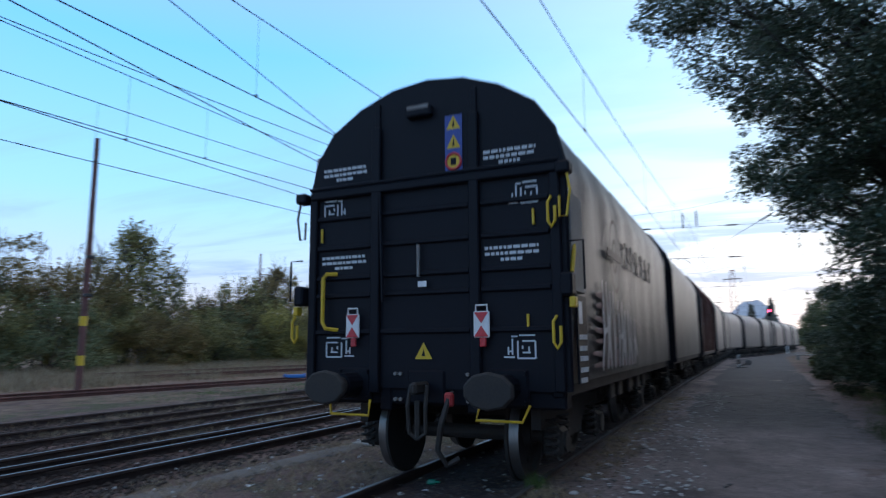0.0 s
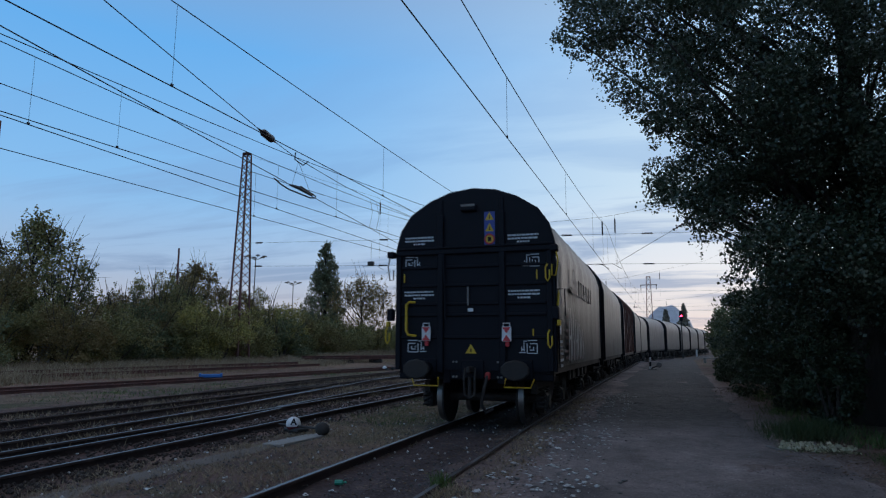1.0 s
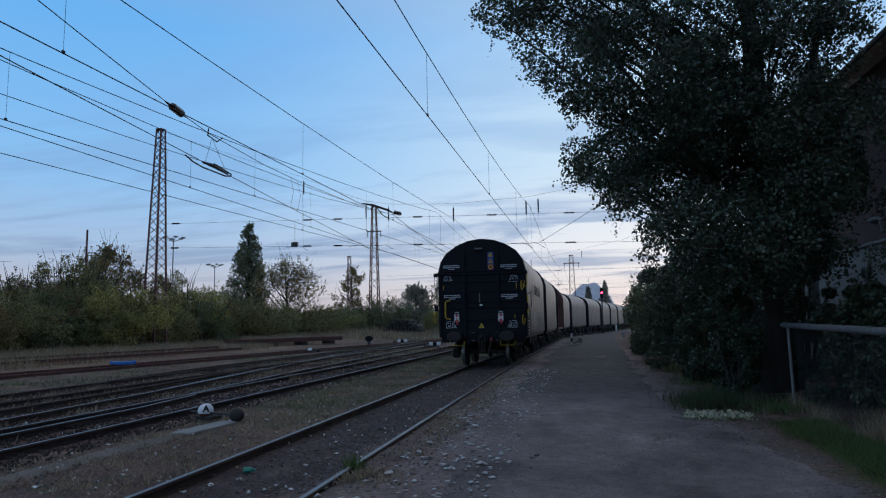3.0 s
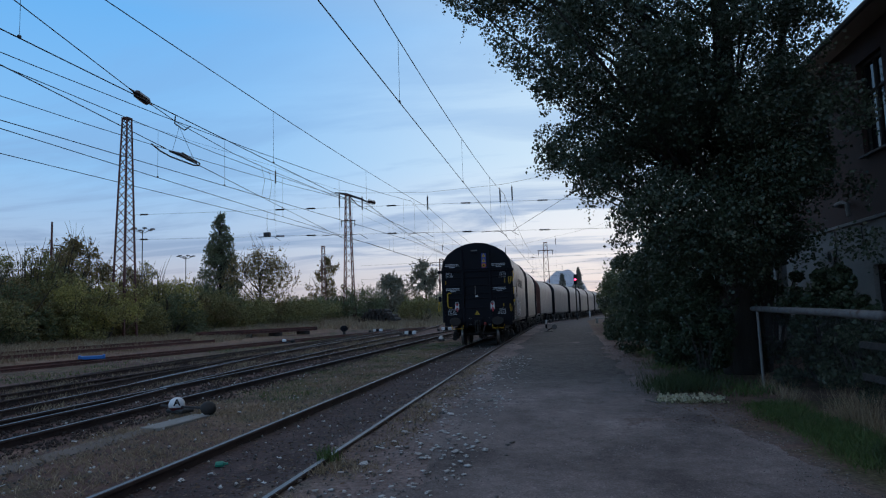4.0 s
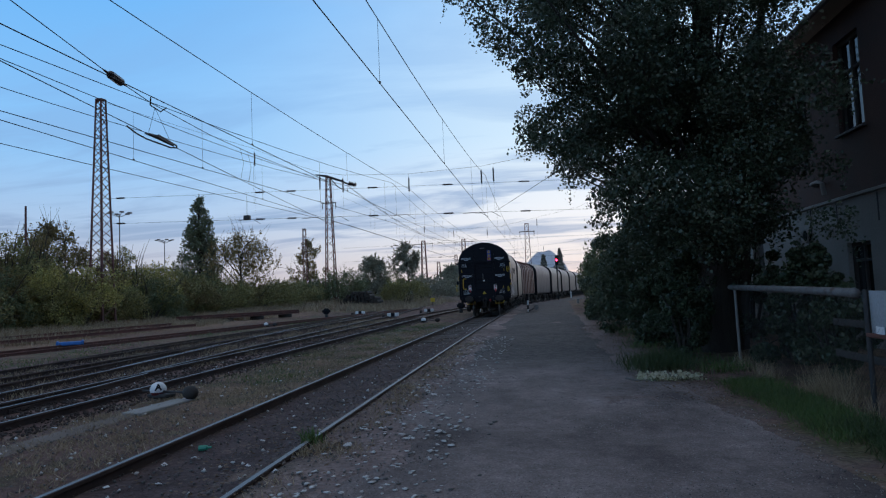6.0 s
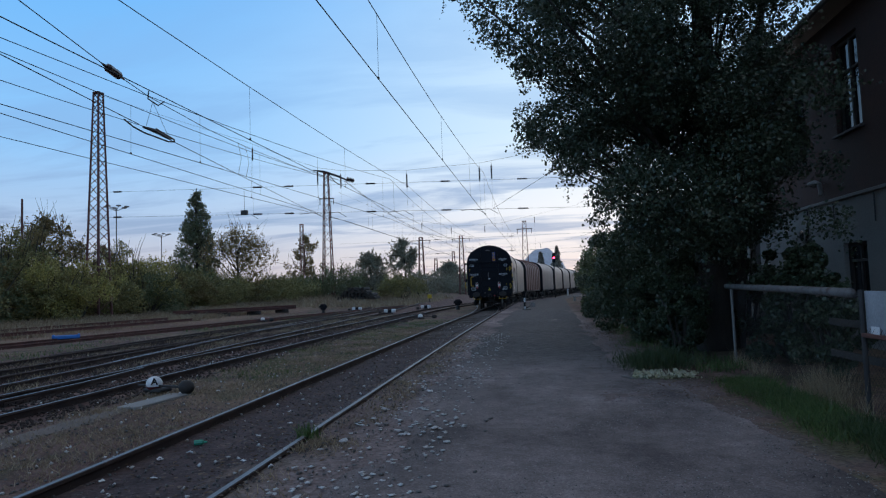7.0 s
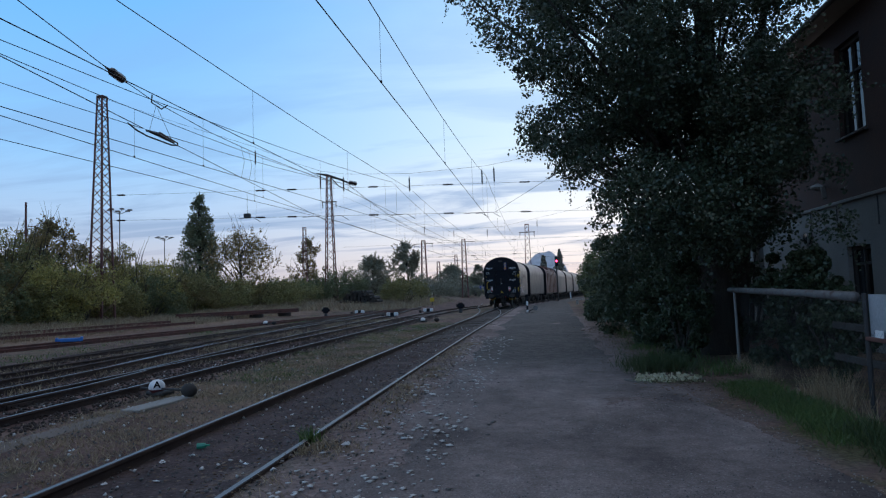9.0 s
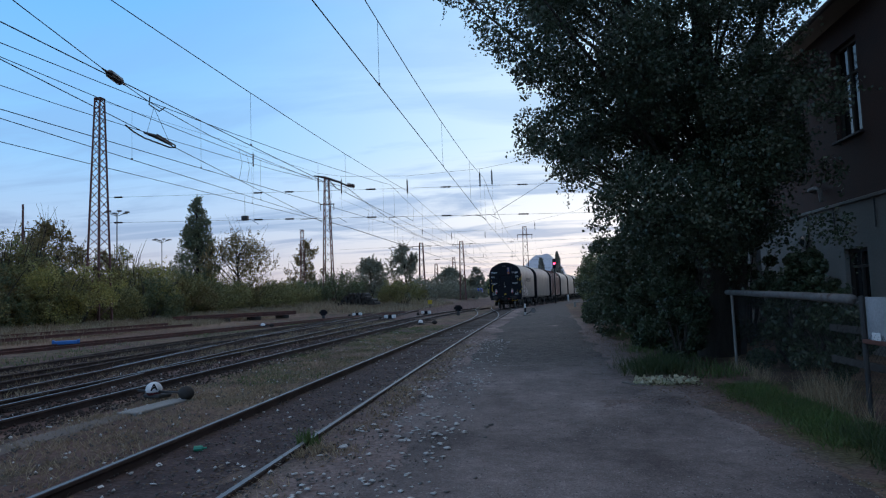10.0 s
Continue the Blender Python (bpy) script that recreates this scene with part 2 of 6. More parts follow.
WHEEL_RIM = surface("polished_wheel_tread", (0.16, 0.155, 0.15), (0.28, 0.275, 0.27), 0.42, 0.9, 4, 50, 0.1, 0.002)
YELLOW = surface("yellow_paint", (0.62, 0.40, 0.02), (0.52, 0.33, 0.02), 0.5, 0, 5, 60, 0.1, 0.002)
WHITEPAINT = surface("white_paint", (0.74, 0.74, 0.74), (0.6, 0.6, 0.6), 0.55, 0, 5, 60, 0.1, 0.002)
MARKING = plain("white_marking", (0.55, 0.57, 0.59), 0.6)
REDPAINT = surface("red_reflector", (0.55, 0.03, 0.04), (0.42, 0.03, 0.04), 0.35, 0, 5, 60, 0.1, 0.002)
REDDARK = plain("red_hose_tap", (0.35, 0.03, 0.03), 0.5)
BLUEPAINT = surface("blue_label", (0.03, 0.05, 0.22), (0.04, 0.07, 0.28), 0.5, 0, 5, 60, 0.1, 0.002)
BLUESTEEL = surface("blue_steel", (0.02, 0.12, 0.36), (0.03, 0.16, 0.45), 0.5, 0, 5, 60, 0.2, 0.003)
LATTICE = surface("rusty_lattice_steel", (0.17, 0.068, 0.058), (0.10, 0.050, 0.045), 0.85, 0.1, 3, 40, 0.3, 0.004)
DARKSTEEL = surface("dark_steel", (0.035, 0.035, 0.038), (0.06, 0.057, 0.055), 0.6, 0.4, 4, 50, 0.3, 0.003)
WIRE = plain("old_copper_wire", (0.03, 0.03, 0.032), 0.55, 0.5)
INSULATOR = plain("brown_porcelain", (0.035, 0.022, 0.02), 0.25)
BARK = surface("bark", (0.026, 0.021, 0.017), (0.055, 0.045, 0.037), 0.95, 0, 2, 18, 0.9, 0.03, stretch=(3, 3, 0.6))
TWIG = surface("twig", (0.05, 0.04, 0.03), (0.08, 0.065, 0.05), 0.95, 0, 3, 30, 0.5, 0.01)
LEAF_TREE = leafy("poplar_leaf", (0.028, 0.043, 0.022), (0.048, 0.068, 0.037), (0.09, 0.11, 0.068), 0.36)
LEAF_IVY = leafy("dark_shrub_leaf", (0.026, 0.042, 0.020), (0.048, 0.072, 0.034), (0.10, 0.125, 0.075), 0.42)
LEAF_BUSH = leafy("bush_leaf", (0.125, 0.125, 0.045), (0.21, 0.195, 0.066), (0.33, 0.27, 0.10))
LEAF_POPLAR = leafy("poplar_column_leaf", (0.085, 0.105, 0.055), (0.135, 0.15, 0.08), (0.20, 0.20, 0.11))
LEAF_GOLD = leafy("yellowing_bush_leaf", (0.19, 0.175, 0.05), (0.32, 0.28, 0.075), (0.46, 0.37, 0.11))
LEAF_WARM = leafy("autumn_bush_leaf", (0.13, 0.095, 0.036), (0.20, 0.155, 0.052), (0.28, 0.19, 0.08))
# foliage for far trees and hedges: distance haze is mixed into both leaf colours
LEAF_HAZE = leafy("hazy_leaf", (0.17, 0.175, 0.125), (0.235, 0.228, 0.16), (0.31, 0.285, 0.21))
LEAF_MIST = leafy("haze_paled_leaf", (0.2, 0.19, 0.15), (0.26, 0.245, 0.2), (0.34, 0.31, 0.25))
LEAF_FAR = leafy("far_leaf", (0.075, 0.098, 0.042), (0.125, 0.145, 0.065), (0.19, 0.19, 0.09))
GRASS = leafy("green_grass", (0.04, 0.08, 0.018), (0.07, 0.125, 0.028), (0.12, 0.16, 0.05))
DRYGRASS = leafy("dry_grass", (0.19, 0.135, 0.082), (0.30, 0.225, 0.14), (0.42, 0.335, 0.22))
DARKGRASS = leafy("dark_green_grass", (0.024, 0.045, 0.014), (0.040, 0.068, 0.020), (0.065, 0.09, 0.034))
LEAF_DEAD = leafy("dead_leaf", (0.075, 0.045, 0.03), (0.11, 0.068, 0.042), (0.17, 0.11, 0.065))
BLOSSOM = leafy("pale_blossom", (0.36, 0.35, 0.22), (0.5, 0.48, 0.34), (0.62, 0.60, 0.46))
BRICK = surface("dark_red_brick_upper_wall", (0.058, 0.032, 0.028), (0.088, 0.048, 0.039), 0.9, 0, 1.2, 30, 0.5, 0.01)
PLASTER = surface("grey_plaster", (0.19, 0.18, 0.168), (0.25, 0.24, 0.225), 0.9, 0, 0.8, 30, 0.35, 0.006, stain=(0.13, 0.125, 0.118), stain_at=0.56)
ROOFTIN = surface("dark_roof_sheet", (0.05, 0.045, 0.045), (0.08, 0.07, 0.068), 0.7, 0.1, 1, 30, 0.3, 0.004)
GLASS = plain("window_glass", (0.02, 0.025, 0.03), 0.05)
FRAMEWOOD = surface("weathered_window_wood", (0.03, 0.025, 0.022), (0.05, 0.042, 0.037), 0.8, 0, 4, 40, 0.4, 0.004)
PIPE = surface("grey_painted_pipe", (0.15, 0.142, 0.136), (0.22, 0.21, 0.2), 0.7, 0.1, 3, 40, 0.4, 0.004, stain=(0.13, 0.08, 0.06), stain_at=0.6)
OLDPIPE = surface("flaking_painted_pipe", (0.09, 0.085, 0.083), (0.17, 0.16, 0.155), 0.8, 0.0, 9, 60, 0.6, 0.006, stain=(0.07, 0.045, 0.036), stain_at=0.52)
GALV = surface("galvanised_sheet", (0.30, 0.32, 0.35), (0.42, 0.44, 0.47), 0.45, 0.5, 2, 40, 0.2, 0.003)
CONCRETE = surface("old_concrete", (0.22, 0.21, 0.195), (0.30, 0.285, 0.265), 0.92, 0, 2, 35, 0.5, 0.006)
STONE = surface("pale_stone", (0.40, 0.39, 0.375), (0.60, 0.585, 0.57), 0.9, 0, 5, 30, 0.5, 0.006, vary=0.5)
DARKSTONE = surface("dark_stone", (0.10, 0.095, 0.09), (0.16, 0.15, 0.145), 0.9, 0, 5, 30, 0.5, 0.006, vary=0.5)
LOG = surface("dark_log", (0.03, 0.024, 0.02), (0.055, 0.042, 0.035), 0.95, 0, 3, 20, 0.8, 0.02)
# distant haze is painted into the hills' pale blue-grey colour
HILL = surface("haze_blue_hill", (0.42, 0.43, 0.46), (0.5, 0.5, 0.53), 1.0, 0, 0.01, 0.08, 0.2, 1.0)
REDLAMP = plain("red_signal_lens", (0.5, 0.01, 0.02), 0.3, 0, (1.0, 0.03, 0.08), 12.0)
MAROON = plain("maroon_paint", (0.12, 0.02, 0.025), 0.6)
EARTH = surface("trodden_earth", (0.115, 0.09, 0.076), (0.17, 0.135, 0.113), 0.95, 0, 1.5, 40, 0.5, 0.01)
BALLAST = surface("oily_ballast", (0.036, 0.026, 0.023), (0.072, 0.053, 0.046), 0.9, 0, 5, 30, 0.5, 0.006, spec=0.3)
GREENGLASS = plain("green_bottle_glass", (0.03, 0.25, 0.16), 0.15)


def tarp(name, a, b, scrawl=False):
    """Wagon tarpaulin: soft folds, road dirt, and on one wagon the sprayed lettering."""
    m, N, L, P = nodes_of(name)
    tc = N.new("ShaderNodeTexCoord").outputs["Object"]
    big = noise_node(N, L, 0.8, 5, 0.6, tc)
    streak = noise_node(N, L, 2.0, 5, 0.6, tc, (1, 3.0, 0.35))
    fin = noise_node(N, L, 70, 2, 0.5, tc)
    col = ramp_node(N, L, big, [(0.3, a), (0.7, b)])
    col = mix_node(N, L, 0.5, col, ramp_node(N, L, streak, [(0.3, 0.28), (0.7, 0.68)]), "OVERLAY")
    L.new(col, P.inputs["Base Color"])
    P.inputs["Roughness"].default_value = 0.5
    bp = N.new("ShaderNodeBump")
    bp.inputs["Strength"].default_value, bp.inputs["Distance"].default_value = 0.35, 0.05
    L.new(mix_node(N, L, 0.2, noise_node(N, L, 1.5, 3, 0.5, tc, (1, 1.6, 0.5)), fin), bp.inputs["Height"])
    L.new(bp.outputs[0], P.inputs["Normal"])
    return m


TARP_GREY = tarp("grey_tarpaulin", (0.048, 0.047, 0.050), (0.080, 0.078, 0.080))
TARP_PALE = tarp("pale_tarpaulin", (0.070, 0.063, 0.058), (0.10, 0.090, 0.083))
TARP_BROWN = tarp("brown_hood", (0.15, 0.075, 0.056), (0.20, 0.10, 0.075))
SPRAY_DARK = surface("dark_red_spray", (0.022, 0.014, 0.016), (0.04, 0.022, 0.024), 0.6, 0, 3, 30, 0.1, 0.002)
SPRAY_FADED = surface("faded_print", (0.024, 0.023, 0.025), (0.040, 0.038, 0.040), 0.6, 0, 3, 30, 0.1, 0.002)
SPRAY_PALE = surface("pale_spray", (0.46, 0.44, 0.44), (0.58, 0.56, 0.56), 0.6, 0, 3, 30, 0.1, 0.002)
SPRAY_PINK = surface("pink_spray", (0.13, 0.075, 0.078), (0.19, 0.11, 0.112), 0.6, 0, 3, 30, 0.1, 0.002)


# ---- mesh helpers ----
def part(name, bm, material, parent=None, label="", smooth=False, m=None):
    me = bpy.data.meshes.new(name)
    bm.to_mesh(me)
    bm.free()
    me.materials.append(material)
    if smooth:
        for p in me.polygons:
            p.use_smooth = True
    ob = new(name, me)
    if parent is not None:
        ob.parent = parent
    if m is not None:
        ob.matrix_basis = m
    if label:
        ob["label"] = label
    return ob


def thing(name, label, category, m=None, group="", kind=""):
    ob = new(name)
    ob.empty_display_size = 0.2
    if m is not None:
        ob.matrix_basis = m
    return tagged(ob, label, category, group, kind)


def box(bm, c, s, bevel=0.0, rot=None):
    r = bmesh.ops.create_cube(bm, size=1.0)
    vs = r["verts"]
    bmesh.ops.scale(bm, vec=s, verts=vs)
    if bevel:
        es = list({e for v in vs for e in v.link_edges})
        out = bmesh.ops.bevel(bm, geom=es, offset=bevel, segments=1, affect="EDGES")
        vs = out["verts"]
    if rot is not None:
        bmesh.ops.rotate(bm, cent=(0, 0, 0), matrix=Euler([radians(a) for a in rot]).to_matrix(), verts=vs)
    bmesh.ops.translate(bm, vec=c, verts=vs)
    return bm


def boxbm(c, s, bevel=0.0, rot=None):
    return box(bmesh.new(), c, s, bevel, rot)


def rod(bm, a, b, r, seg=6, r2=None):
    a, b = Vector(a), Vector(b)
    d = b - a
    out = bmesh.ops.create_cone(bm, cap_ends=True, segments=seg, radius1=r, radius2=r if r2 is None else r2, depth=d.length)
    q = d.to_track_quat("Z", "Y").to_matrix().to_4x4()
    bmesh.ops.transform(bm, matrix=Matrix.Translation((a + b) / 2) @ q, verts=out["verts"])
    return bm


def chain(bm, pts, r, seg=6):
    """A bent tube through points, with one skin."""
    pts = [Vector(p) for p in pts]
    rings = []
    for i, p in enumerate(pts):
        d = (pts[min(i + 1, len(pts) - 1)] - pts[max(i - 1, 0)]).normalized()
        u = d.orthogonal().normalized() if not rings else (rings[-1][1] - d * rings[-1][1].dot(d)).normalized()
        w = d.cross(u)
        rr = r[i] if isinstance(r, (list, tuple)) else r
        rings.append(([bm.verts.new(p + (u * math.cos(2 * math.pi * k / seg) + w * math.sin(2 * math.pi * k / seg)) * rr) for k in range(seg)], u))
    for (a, _), (b, _) in zip(rings, rings[1:]):
        for k in range(seg):
            bm.faces.new((a[k], a[(k + 1) % seg], b[(k + 1) % seg], b[k]))
    bm.faces.new(rings[0][0][::-1])
    bm.faces.new(rings[-1][0])
    return bm


def rodbm(a, b, r, seg=6, r2=None):
    return rod(bmesh.new(), a, b, r, seg, r2)


def chainbm(pts, r, seg=6):
    return chain(bmesh.new(), pts, r, seg)


def extrude_profile(pts, y0, y1, bm=None):
    """A closed x, z outline made into a prism along y."""
    bm = bm or bmesh.new()
    a = [bm.verts.new((x, y0, z)) for x, z in pts]
    b = [bm.verts.new((x, y1, z)) for x, z in pts]
    n = len(pts)
    for i in range(n):
        bm.faces.new((a[i], a[(i + 1) % n], b[(i + 1) % n], b[i]))
    bm.faces.new(a[::-1])
    bm.faces.new(b)
    bmesh.ops.recalc_face_normals(bm, faces=bm.faces)
    return bm


def mesh_from(name, verts, faces, material, parent=None, label=""):
    """A mesh from arrays of vertices and quads."""
    me = bpy.data.meshes.new(name)
    verts, faces = np.asarray(verts, np.float32), np.asarray(faces, np.int32)
    k = faces.shape[1]
    me.vertices.add(len(verts))
    me.vertices.foreach_set("co", verts.ravel())
    me.loops.add(faces.size)
    me.loops.foreach_set("vertex_index", faces.ravel())
    me.polygons.add(len(faces))
    me.polygons.foreach_set("loop_start", np.arange(0, faces.size, k, dtype=np.int32))
    me.update(calc_edges=True)
    me.validate()
    me.materials.append(material)
    ob = new(name, me)
    if parent is not None:
        ob.parent = parent
    if label:
        ob["label"] = label
    return ob


def leaves(rng, centres, size, droop=0.0, aspect=0.7):
    """A leaf, bent along its middle, at each centre: vertices and quads."""
    n = len(centres)
    d = rng.normal(size=(n, 3))
    d[:, 2] -= droop
    d /= np.linalg.norm(d, axis=1, keepdims=True)
    s = np.cross(d, rng.normal(size=(n, 3)))
    s /= np.linalg.norm(s, axis=1, keepdims=True)
    up = np.cross(d, s)
    ln = (size * rng.uniform(0.6, 1.3, n))[:, None]
    w = ln * aspect * 0.5
    v = np.stack([centres - d * ln * 0.5, centres - s * w + up * w * 0.3 - d * ln * 0.08, centres + d * ln * 0.5, centres + s * w + up * w * 0.3 - d * ln * 0.08], 1).reshape(-1, 3)
    f = np.arange(4 * n).reshape(n, 4)
    return v, f


def in_balls(rng, balls, per):
    """Points in and mostly near the skin of many small balls (x, y, z, r)."""
    out = []
    for x, y, z, r in balls:
        k = max(6, int(per * r * r))
        p = rng.normal(size=(k, 3))
        p /= np.linalg.norm(p, axis=1, keepdims=True)
        p *= (r * rng.uniform(0.25, 1.0, k) ** 0.5)[:, None]
        p[:, 2] *= 0.8
        out.append(p + (x, y, z))
    return np.concatenate(out)


def blades(rng, roots, height, width, lean=0.35):
    """Grass blades: a thin bent quad at each root."""
    n = len(roots)
    a = rng.uniform(0, 2 * np.pi, n)
    side = np.stack([np.cos(a), np.sin(a), np.zeros(n)], 1)
    fall = np.stack([-np.sin(a), np.cos(a), np.zeros(n)], 1) * rng.normal(0, lean, n)[:, None] + side * rng.normal(0, lean, n)[:, None]
    h = (height * rng.uniform(0.5, 1.25, n))[:, None]
    tip = roots + (fall + (0, 0, 1)) * h
    w = side * width
    v = np.stack([roots - w, roots + w, tip + w * 0.25, tip - w * 0.25], 1).reshape(-1, 3)
    return v, np.arange(4 * n).reshape(n, 4)


# ---- the line of the siding, and the ground ----
LINE_Y = [-60, -20, 0, 12, 22, 32, 42, 51, 58, 64, 70, 77, 85, 95, 105, 115, 130, 160, 200]
LINE_X = [-3.1, -3.1, -3.1, -3.1, -3.06, -2.93, -2.72, -2.58, -2.52, -1.85, -0.85, 0.45, 1.75, 3.3, 4.85, 6.4, 8.8, 13.5, 20.0]
_ys = np.arange(-60, 200, 0.5)
_xs = np.convolve(np.pad(np.interp(_ys, LINE_Y, LINE_X), 8, mode="edge"), np.ones(17) / 17, mode="valid")


def line_x(y):
    return float(np.interp(y, _ys, _xs))


RAIL_Z = 0.12


def lift(x, y):
    """Height of the ground: level yard, the road a little higher, a low bank beyond the last track."""
    d = x - np.interp(y, _ys, _xs)
    road = 0.103 * np.clip((d - 0.80) / 0.06, 0, 1) + 0.078 * np.clip((d - 0.25) / 0.38, 0, 1) * (d < 0.80) * np.clip((40.0 - y) / 20.0, 0, 1)
    edge = np.clip(-20.0 + 0.15 * (y - 40.0), -20.0, -12.0)
    top = 0.5 + 0.5 * np.clip((y - 45.0) / 30.0, 0, 1)
    bank = top * np.clip((edge - x) / 9.0, 0, 1) ** 1.5 * np.clip((400.0 - y) / 200.0, 0, 1) * np.clip((300.0 + x) / 150.0, 0, 1)
    return road + bank


def ground():
    xs = np.concatenate([-np.geomspace(2600, 60, 14), np.arange(-56, -20, 2.0), np.arange(-20, -6, 0.5), np.arange(-6, -4, 0.2), np.arange(-4, -1.4, 0.065), np.arange(-1.4, 8, 0.2), np.arange(8, 30, 2.0), np.geomspace(32, 2600, 14)])
    ys = np.concatenate([-np.geomspace(2600, 20, 10), np.arange(-18, 3, 1.5), np.arange(3, 22, 0.25), np.arange(22, 60, 1.0), np.arange(60, 140, 4.0), np.geomspace(145, 3000, 16)])
    X, Y = np.meshgrid(xs, ys)
    Z = lift(X, Y)
    near = (np.abs(X) < 25) & (Y > -5) & (Y < 70)
    rough = np.zeros_like(Z)
    for i, j in zip(*np.nonzero(near)):
        x, y = X[i, j], Y[i, j]
        rough[i, j] = 0.02 * noise.noise((x * 0.9, y * 0.9, 0)) + 0.014 * noise.noise((x * 3.1, y * 3.1, 4))
    Z = Z + rough
    n, w = len(ys), len(xs)
    idx = np.arange(n * w).reshape(n, w)
    f = np.stack([idx[:-1, :-1], idx[:-1, 1:], idx[1:, 1:], idx[1:, :-1]], -1).reshape(-1, 4)
    ob = mesh_from("ground", np.stack([X, Y, Z], -1).reshape(-1, 3), f, GROUND)
    for p in ob.data.polygons:
        p.use_smooth = True
    tagged(ob, "dark trodden earth with patchy grass and gravel", "ground", kind="structure")


def road():
    ys = np.concatenate([np.arange(-12, 24, 0.3), np.arange(24, 110, 1.5)])
    t = np.linspace(0, 1, 22)
    V = []
    for y in ys:
        lx = line_x(y)
        l = lx + 1.45 + 0.42 * noise.noise((0, y * 0.5, 3)) + 0.30 * noise.noise((2, y * 1.7, 3)) + 0.16 * noise.noise((4, y * 5.1, 3))
        r = float(np.interp(y, [-12, 4.8, 6.4, 8.7, 12, 18.8, 35, 70, 110], [2.5, 2.38, 2.32, 2.05, 1.6, 1.72, 2.2, 3.6, 10.0])) + 0.16 * noise.noise((5, y * 0.6, 3)) + 0.12 * noise.noise((7, y * 2.3, 3)) + 0.08 * noise.noise((7, y * 6.3, 3))
        for k in t:
            x = l + (r - l) * k
            edge = min(k, 1 - k) * (r - l)
            z = float(lift(np.float64(x), np.float64(y))) + 0.016 * min(1, edge / 0.6) - 0.02 * (1 - min(1, edge / 0.2)) + 0.012 * noise.noise((x * 1.3, y * 0.8, 9)) + 0.006 * noise.noise((x * 5, y * 5, 9))
            V.append((x, y, z))
    w = len(t)
    idx = np.arange(len(V)).reshape(-1, w)
    f = np.stack([idx[:-1, :-1], idx[:-1, 1:], idx[1:, 1:], idx[1:, :-1]], -1).reshape(-1, 4)
    ob = mesh_from("road", V, f, ROAD)
    for p in ob.data.polygons:
        p.use_smooth = True
    tagged(ob, "grey compacted gravel service road beside the siding", "road", kind="structure")


ground()
road()

RAIL_SHAPE = [(-0.024, 0.0), (0.024, 0.0), (0.034, -0.005), (0.036, -0.03), (0.01, -0.045), (0.01, -0.12), (0.065, -0.145), (0.065, -0.155), (-0.065, -0.155), (-0.065, -0.145), (-0.01, -0.12), (-0.01, -0.045), (-0.036, -0.03), (-0.034, -0.005)]


def rail(path, parent, side=RAIL_SIDE, top=RAIL_TOP, name="rail", z=RAIL_Z):
    """A rail along (x, y) points, with a bright running surface."""
    bm = bmesh.new()
    rings = []
    P = [Vector((*p, 0)) for p in path]
    for i, p in enumerate(P):
        d = (P[min(i + 1, len(P) - 1)] - P[max(i - 1, 0)]).normalized()
        r = Vector((d.y, -d.x, 0))
        rings.append([bm.verts.new((p.x + r.x * u, p.y + r.y * u, z + w)) for u, w in RAIL_SHAPE])
    k = len(RAIL_SHAPE)
    for a, b in zip(rings, rings[1:]):
        for i in range(k):
            f = bm.faces.new((a[i], a[(i + 1) % k], b[(i + 1) % k], b[i]))
            f.material_index = 1 if i == 0 else 0
    bm.faces.new(rings[0])
    bm.faces.new(rings[-1][::-1])
    bmesh.ops.recalc_face_normals(bm, faces=bm.faces)
    ob = part(name, bm, side, parent)
    ob.data.materials.append(top)
    return ob


def fishplates(path, parent, steps):
    """Bolted joint plates on both sides of a rail, at shares of its length."""
    xs, ys = [p[0] for p in path], [p[1] for p in path]
    for f in steps:
        y = ys[0] + (ys[-1] - ys[0]) * f
        x = float(np.interp(y, ys, xs))
        a = -math.degrees(math.atan2(float(np.interp(y + 0.5, ys, xs)) - float(np.interp(y - 0.5, ys, xs)), 1.0))
        for s in (-1, 1):
            bm = boxbm((s * 0.026, 0, RAIL_Z - 0.085), (0.026, 0.6, 0.07), 0.006)
            for k in (-0.22, -0.08, 0.08, 0.22):
                rod(bm, (s * 0.035, k, RAIL_Z - 0.085), (s * 0.06, k, RAIL_Z - 0.085), 0.014, 6)
            part("fishplate", bm, RAIL_SIDE, parent, m=pose(x, y, 0, 0, 0, a))


_sleeper = None


def sleepers(t, fx, y0, y1, step, top, every=1.0):
    global _sleeper
    rng = random.Random(int(y0 * 10 + fx(10) * 7))
    y = y0
    while y < y1:
        if _sleeper is None:
            ob = part("sleeper", boxbm((0, 0, -0.07), (2.5, 0.24, 0.14), 0.02), SLEEPER, t)
            _sleeper = ob.data
        else:
            ob = new("sleeper", _sleeper)
            ob.parent = t
        a = math.degrees(math.atan2(fx(y + 1) - fx(y - 1), 2))
        ob.matrix_basis = pose(fx(y) + rng.uniform(-0.03, 0.03), y + rng.uniform(-0.04, 0.04), top + rng.uniform(-0.012, 0.012), 0, 0, -a + rng.uniform(-1, 1))
        y += step


